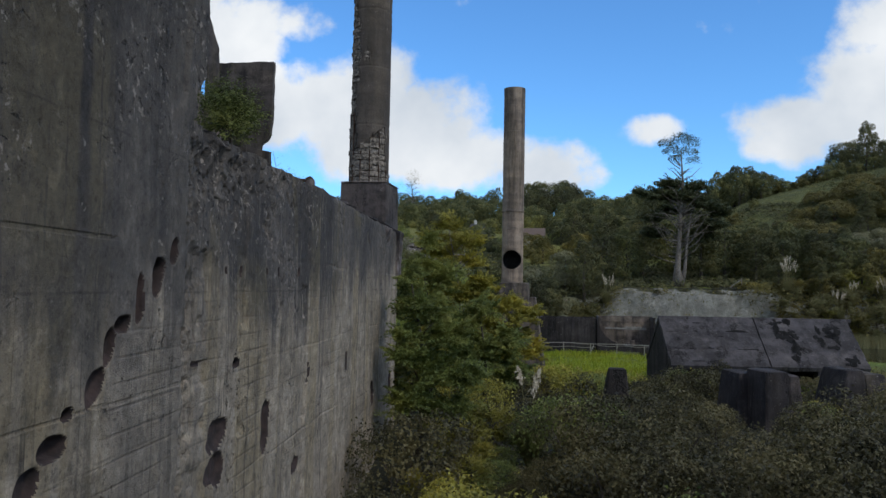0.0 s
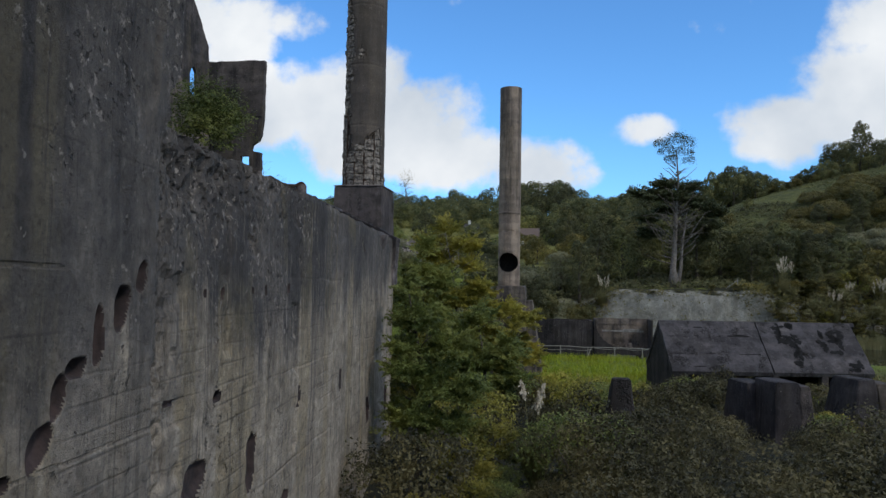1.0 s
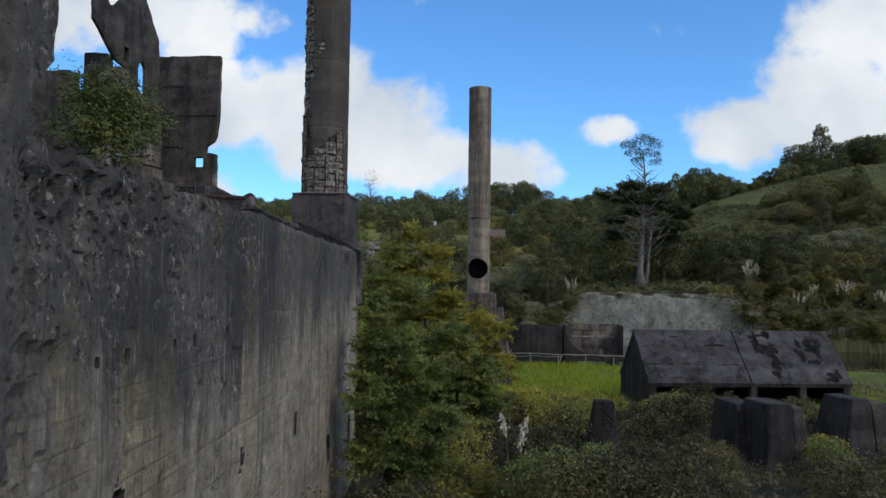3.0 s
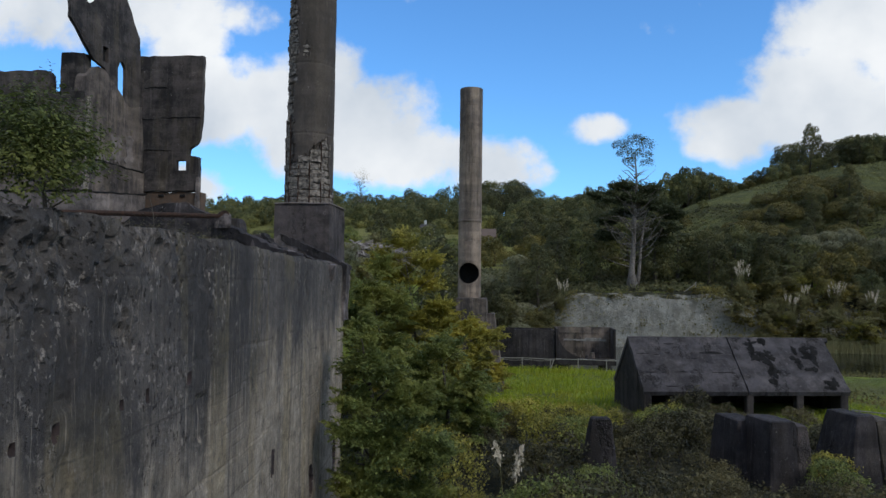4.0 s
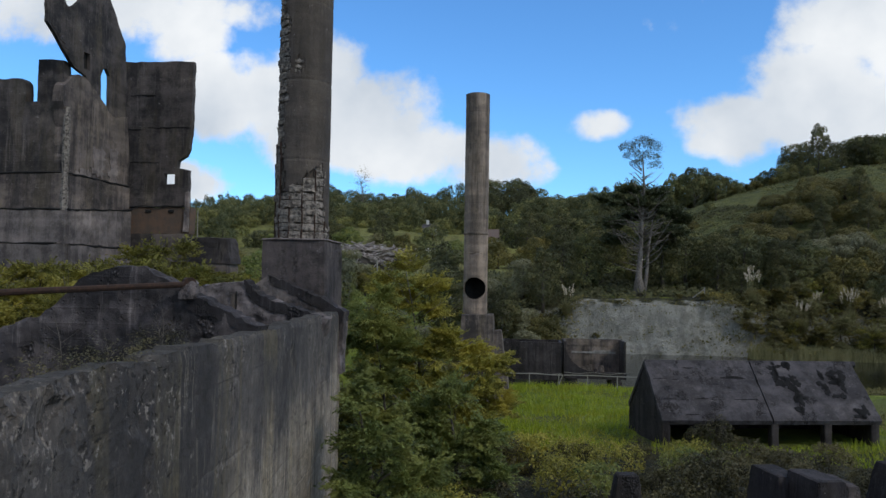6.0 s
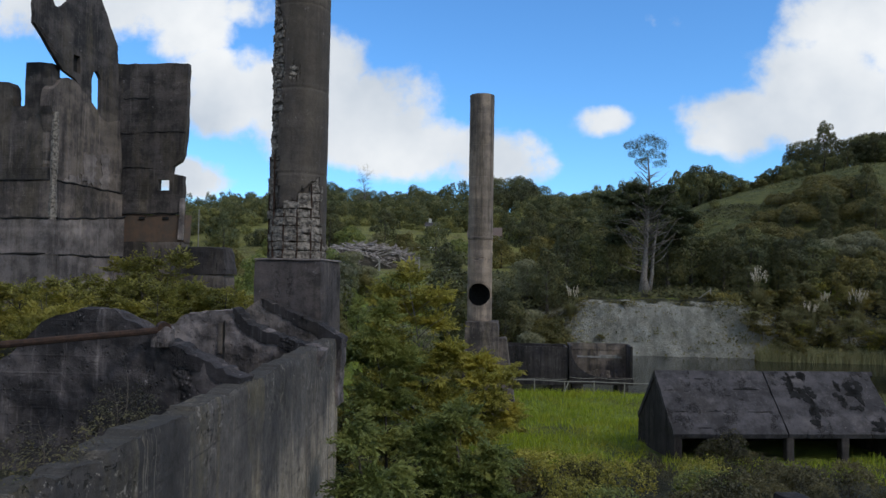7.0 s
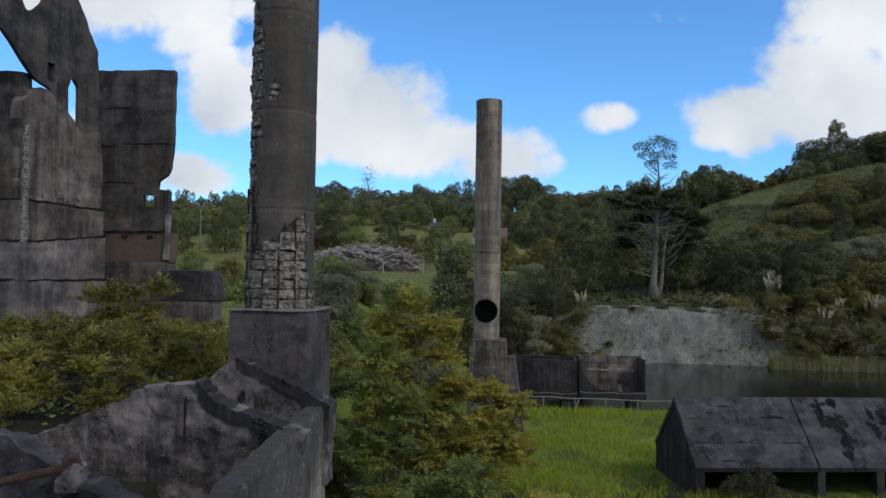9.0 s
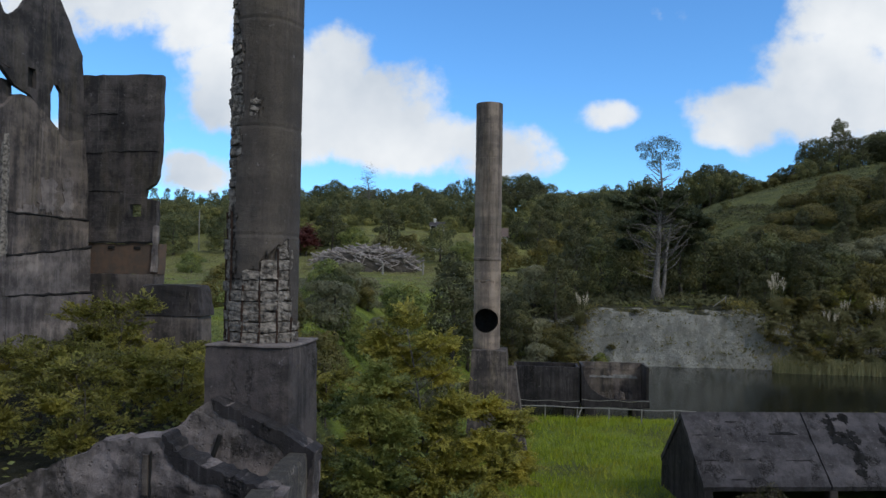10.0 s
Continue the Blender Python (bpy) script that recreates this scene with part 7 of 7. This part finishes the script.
# the trees along the crest of the right-hand hill, their tops in one rising line
CREST_X = [16, 21, 26, 30, 32.7, 37.5, 43.7, 47, 49, 53, 56, 59, 62.5, 66, 72, 76, 81, 90, 110]
CREST_Z = [35.5, 36.5, 36, 34, 37, 40.5, 40.6, 39, 36.6, 37, 38.5, 41.5, 42.6, 42, 44, 45.5, 48.5, 50, 51]
cr = random.Random(83)
x = 14.0
while x < 100:
    y = cr.uniform(200, 210) if x > 31 else cr.uniform(178, 200)
    far = (y - 12) / 193
    xx, ztop = x * far, 12.3 + (float(np.interp(x, CREST_X, CREST_Z)) - 12.3) * far + (-0.2 if x > 47 else -0.8) + cr.uniform(-1.6, 0.4)
    kind = cr.choice(["round", "dark", "round", "leafy"] if x < 66 else ["round", "dark", "dark"])
    high = ztop - zat(xx, y) + 0.2
    k = high / TALL[kind]
    stand(kind, xx, y, min(max(k, 0.45), 1.25) * cr.uniform(0.85, 1.1), "", k)
    x += cr.uniform(1.1, 2.3)
for i in range(26):
    x = 50 + i * 1.7
    stand("leafy" if i % 3 else "low", x, 205.5 + 2.0 * math.sin(i * 1.7) + max(0, x - 70) * 0.25, 0.55 + 0.15 * math.sin(i * 2.3))
stand("dark", 70.6, 204, 0.9, "tall dark tree on the hill's crest", 1.25)
stand("spire", 5.4, 200, 0.9)
stand("spire", 7.6, 201, 0.75)
for x, y, kind, k in [(15, 165, "dark", 1.3), (10.5, 160, "round", 1.3), (5.5, 158, "dark", 1.0), (-6, 214, "green", 1.1), (-3, 217, "round", 0.9)]:
    stand(kind, x, y, k)
# left meadow and slope
for x, y, kind, s in [(-64, 178, "green", 1.0), (-58, 180, "olive", 0.9), (-46, 182, "green", 1.2), (-32, 182, "olive", 0.9), (-78, 182, "round", 1.1), (-90, 180, "round", 1.2), (-70, 150, "green", 0.8), (-24, 176, "round", 1.0), (-18, 170, "green", 0.9), (-8, 160, "olive", 1.0), (0, 158, "olive", 1.1), (6, 164, "green", 1.0), (-2, 172, "dark", 1.2), (-85, 140, "olive", 0.8), (-12, 176, "olive", 1.0), (-38, 186, "dark", 1.0), (-52, 186, "dark", 1.1)]:
    stand(kind, x, y, s)
plant("tree", "round copper-leaved tree at the meadow's edge", "tree", -56, 178, blob_lobes(9, 2.8, 1.2, 7.0, 10), 380, 13, 0.28, F_RED, 507, 6, 0.25, 0.7)
plant("tree", "thin bare grey tree on the ridge", "tree", -62, 262, [(0, 0, 13, 3, 3, 4)], 60, 8, 0.2, F_GREY, 508, 14, 0.30, 0.9, bark=M_GREYBARK, count=44, spread=4.6, start=0.3)
plant("tree", "small golden tree on the slope", "tree", -38, 178, blob_lobes(10, 2.0, 1.2, 5.0, 8), 300, 13, 0.24, F_REED, 509, 5, 0.2, 0.6)

# a leaning rail on the rim of the rock face
rail = thing("broken_rail", "small bleached wooden rail on the cliff's rim", "rail", (23.2, 119.5, zat(23.2, 119.5) - 0.1))
for name, pts in (("post", [(1.2, 0, 0), (1.3, 0, 1.6)]), ("brace", [(-0.4, 0, 0.1), (1.25, 0, 1.35)])):
    bm = bmesh.new()
    tube(bm, pts, [0.07, 0.06], 6)
    part(name, bm, M_RAIL, rail)

# undergrowth on the slopes: past counting
ur = np.random.default_rng(880)


def undergrowth(name, n, x0, x1, y0, y1, size, rise, mat, label, gap=None):
    x, y = ur.uniform(x0, x1, n), ur.uniform(y0, y1, n)
    ok = fbm(x, y, 16.0, 96) > -0.25
    if gap:
        ok &= ~((x > gap[0]) & (x < gap[1]) & (y > gap[2]) & (y < gap[3]))
    x, y = x[ok], y[ok]
    per = 9
    c = np.stack([x, y, ground_z(x, y)], 1)[:, None] + ur.normal(0, 1, (len(x), per, 3)) * np.array([1.0, 1.0, 0.35]) * rise + np.array([0, 0, 0.35]) * rise
    nn = np.tile([0, -0.4, 1.0], (len(x) * per, 1))
    tagged(link_mesh(name, quads_mesh(name, leaf_quads(c.reshape(-1, 3), nn, size, ur, 0.5)), mat), label, "undergrowth", kind="stuff")


undergrowth("undergrowth", 3000, -12, 66, 119.5, 146, 0.30, 1.1, F_DARK, "dark green undergrowth below the hillside trees")
undergrowth("bracken", 3000, 16, 72, 140, 185, 0.28, 0.5, F_DARK, "green bracken over the hill slope")
undergrowth("hill_grass", 2600, 46, 96, 160, 220, 0.22, 0.28, F_WOOD, "rough tussocky grass on the hilltop")
undergrowth("meadow_tussocks", 4200, -115, -12, 96, 190, 0.16, 0.30, F_REED, "rough dull tussocks over the far meadow")
undergrowth("yard_weeds", 2600, -2, 17, 11, 44, 0.07, 0.28, F_SCRUB, "low brown-green weeds over the yard")
undergrowth("bank_scrub", 2600, 25, 80, 113.2, 124, 0.2, 0.8, F_OLIVE, "olive scrub on the pond's far bank")
undergrowth("bank_tangle", 1300, -9, 6.5, 110.5, 118.5, 0.18, 0.7, F_OLIVE, "olive tangle on the bank beside the rock face")
undergrowth("cliff_tufts", 150, 7, 26, 114.9, 117.4, 0.16, 0.4, F_OLIVE, "dark tufts hanging on the rock face")
undergrowth("shore_scrub", 3200, 18.0, 36, 46, 80, 0.11, 0.75, F_OLIVE, "olive scrub on the near shore")
undergrowth("shed_weeds", 1500, 0.5, 19, 38.5, 46.2, 0.10, 0.38, F_SCRUB, "rank brown weeds in front of the shed")
undergrowth("bank_weeds", 6000, -26, -3.5, 18, 74, 0.075, 0.45, F_KANUKA, "rank green weeds on the bank", (-10.5, -3, 10, 27.5))

# far woods on the ridges: past counting
rng = np.random.default_rng(900)


def woods(name, spots, mat, label):
    """Far trees (x, y, height, half width): lumpy crowns of small leaves over short trunks."""
    qs = []
    for x, y, h, w in spots:
        base = zat(x, y)
        n = 11
        t = rng.uniform(0.04, 0.9, n)
        bulge = np.sqrt(np.clip(1 - (1.6 * t - 0.75) ** 2, 0.1, 1))
        a, s = rng.uniform(0, 6.283, n), w * rng.uniform(0.26, 0.46, n)
        lobes = np.stack([np.cos(a) * 0.62 * w * bulge, np.sin(a) * 0.62 * w * bulge, h * t, s, s, np.minimum(s * 0.85, h * 0.3)], 1)
        lobes = np.r_[lobes, [[0, 0, h * 0.5, w * 0.7, w * 0.7, h * 0.42]]]
        q = shell_leaves(lobes, 9.0, 0.27, rng, 0.6, 0.08, 0.3, -0.7)
        qs.append(leaf_tris(q + np.array([x, y, base])))
        k = 6
        tz = np.linspace(0, 0.6 * h, k)
        lo = np.stack([np.full(k, x - 0.25), np.full(k, y), base + tz], 1)
        hi = lo + np.array([0.5, 0, 0])
        qs.append(np.stack([lo[:-1], hi[:-1], hi[1:]], 1))
        qs.append(np.stack([lo[:-1], hi[1:], lo[1:]], 1))
    tagged(link_mesh(name, tris_mesh(name, np.concatenate(qs)), mat), label, "woods", kind="stuff")


def scatter(n, x0, x1, y0, y1, h0, h1, w0, w1):
    return [(rng.uniform(x0, x1), rng.uniform(y0, y1), rng.uniform(h0, h1), rng.uniform(w0, w1)) for _ in range(n)]


# the skyline of the far ridge: tree tops along it
SKY_X = [-200, -159, -149, -139, -132, -97, -91, -85.5, -79, -74, -65, -57, -49, -42, -34, -28, -15, -8, -2, 3.5, 9, 14, 20, 26, 40, 60]
SKY_Z = [48, 47.5, 46.3, 45.6, 46.4, 45.2, 46.8, 50.4, 46.5, 47, 43.5, 45.5, 47.5, 45.6, 50.2, 50.6, 52, 51.8, 48.6, 44.6, 44.5, 43.4, 42.5, 43, 44, 45]


def skyline(x0, x1, step, w0, w1, sink):
    out, x = [], x0
    while x < x1:
        y = rng.uniform(292, 306)
        top = float(np.interp(x * 300 / y, SKY_X, SKY_Z)) - abs(rng.normal(0, sink))
        top = 12.3 + (top - 12.3) * (y - 12) / 288
        out.append((x, y, max(3.5, top - zat(x, y)), rng.uniform(w0, w1)))
        x += step * rng.uniform(0.6, 1.4)
    return out


woods("far_pines", skyline(-185, -118, 2.6, 1.6, 2.4, 1.3) + skyline(-36, -24, 2.0, 1.6, 2.2, 0.9) + skyline(5, 11, 2.2, 1.2, 1.7, 0.8), F_DARK, "tall dark pines along the skyline")
woods("ridge_trees", skyline(-120, -36, 2.2, 2.6, 4.2, 1.2) + skyline(-24, 4, 2.0, 3.0, 4.6, 0.8) + skyline(9, 40, 3.2, 2.6, 3.8, 1.2), F_WOOD, "dense rounded trees along the far ridge")
woods("far_woods", scatter(120, -190, -40, 236, 292, 4.5, 8.5, 3, 5.5) + scatter(56, -40, 34, 240, 290, 5.5, 9, 3, 5), F_WOOD, "dark green woods below the far ridge")
woods("dark_clump", scatter(16, -22, 6, 262, 290, 9, 13, 3, 4.5), F_DARK, "great dark clump of pines on the ridge")
woods("far_broadleaves", scatter(50, -170, 30, 218, 255, 3.5, 7, 2.6, 4.6), F_FAR, "paler green trees among the far woods")
woods("slope_bush", scatter(80, -150, 34, 192, 240, 1.4, 3.4, 1.4, 3.2), F_FAR, "fresh green scrub on the far slope")
woods("left_thicket", scatter(60, -170, -84, 192, 250, 4, 8, 3, 5), F_WOOD, "dense green thicket below the ridge trees")
woods("hedge", [(x, 192 + rng.uniform(-1, 1), rng.uniform(3.0, 5.5), rng.uniform(2.0, 3.2)) for x in np.arange(-74, -48, 2.4)] + scatter(20, -8, 30, 200, 240, 4, 7, 2.6, 4), F_DARK, "dark hedge trees at the meadow's edge")
woods("hill_crest", scatter(22, 70, 130, 216, 232, 5, 9, 3.5, 5.5), F_DARK, "dark trees along the hill's crest")

# ---- log heap, pole, houses ----
logs = thing("log_heap", "great heap of bleached grey logs and stumps", "log heap", (-37, 160, zat(-37, 160)))
lr = random.Random(55)
for i in range(300):
    x, a0 = lr.uniform(-11, 11), lr.uniform(0.15, 2.4)
    k = math.sqrt(max(0.0, 1 - (x / 11.8) ** 2))
    p = Vector((x, -3.2 * k * math.cos(a0), 4.7 * k * math.sin(a0) + 0.2))
    a, e, ln = lr.uniform(0, 3.14), lr.uniform(-0.5, 0.5), lr.uniform(0.8, 2.6)
    d = Vector((math.cos(a) * math.cos(e), math.sin(a) * math.cos(e) * 0.5, math.sin(e))) * ln
    bm = bmesh.new()
    r = lr.uniform(0.07, 0.17)
    tube(bm, [p - d, p + Vector((0, 0, lr.uniform(-0.1, 0.1))), p + d], [r, r * 0.9, r * 0.7], 5)
    part("log", bm, M_LOG, logs)
bm = bmesh.new()
bmesh.ops.create_uvsphere(bm, u_segments=24, v_segments=12, radius=1, matrix=Matrix.LocRotScale((0, 0, 0), None, (11.3, 2.9, 3.6)))
for vv in bm.verts:
    vv.co += noise.noise_vector(vv.co * 0.7) * 0.7
part("core", bm, M_BARK, logs)
for x in (-32, -24, -18):
    t = thing("fence_post", "thick pale strainer post by the log heap", "post", (x, 153, zat(x, 153) - 0.1))
    bm = bmesh.new()
    tube(bm, [(0, 0, 0), (0, 0, 2.4)], [0.2, 0.18], 8)
    part("post", bm, M_RAIL, t)
pole = thing("utility_pole", "thin grey utility pole in the meadow", "pole", (-86, 185, zat(-86, 185) - 0.2))
bm = bmesh.new()
tube(bm, [(0, 0, 0), (0, 0, 10.5)], [0.16, 0.11], 8)
part("shaft", bm, M_RAIL, pole)


def house(x, y, w, d, h, label, roofm):
    t = thing("house", label, "house", (x, y, zat(x, y) - 0.2))
    bm = bmesh.new()
    box(bm, -w / 2, w / 2, -d / 2, d / 2, 0, h, 0.02)
    part("wall", bm, M_WHITEPAINT, t)
    bm = slab([(-d / 2 - 0.4, h), (0, h + d * 0.42), (d / 2 + 0.4, h)], [], w + 0.8, Matrix.Translation((-w / 2 - 0.4, 0, 0)) @ END)
    roof = part("roof", bm, roofm, t)
    bm = bmesh.new()
    box(bm, -w * 0.3, -w * 0.3 + 0.7, -0.3, 0.3, h + d * 0.2, h + d * 0.42 + 1.0, 0.02)
    part("chimney", bm, M_WHITEPAINT, roof)
    for xx in (-w * 0.28, w * 0.18):
        bm = bmesh.new()
        box(bm, xx - 0.6, xx + 0.6, -d / 2 - 0.04, -d / 2 + 0.02, 0.9, 2.1, 0.01)
        part("window", bm, M_BLACK, t)
    return t


house(-15.0, 208, 8.5, 6, 2.8, "white house with a brown tiled roof among trees", M_ROOFTILE)
house(-31.5, 222, 3.6, 3, 2.2, "small white shed on the far slope", M_ROOF)

paddock = thing("paddock_fence", "white board fence along the far paddock", "fence", (-31, 189, 0))
for i in range(7):
    x = -6 + i * 2.0
    bm = bmesh.new()
    box(bm, x - 0.08, x + 0.08, -0.08, 0.08, zat(-31 + x, 189) - 0.2, zat(-31 + x, 189) + 1.15, 0.01)
    part("post", bm, M_WHITEPAINT, paddock)
for i in range(6):
    x = -6 + i * 2.0
    for up in (0.45, 0.9):
        bm = bmesh.new()
        za, zb = zat(-31 + x, 189) + up, zat(-29 + x, 189) + up
        tube(bm, [(x, -0.1, za), (x + 2.0, -0.1, zb)], [0.13, 0.13], 5)
        part("board", bm, M_WHITEPAINT, paddock)
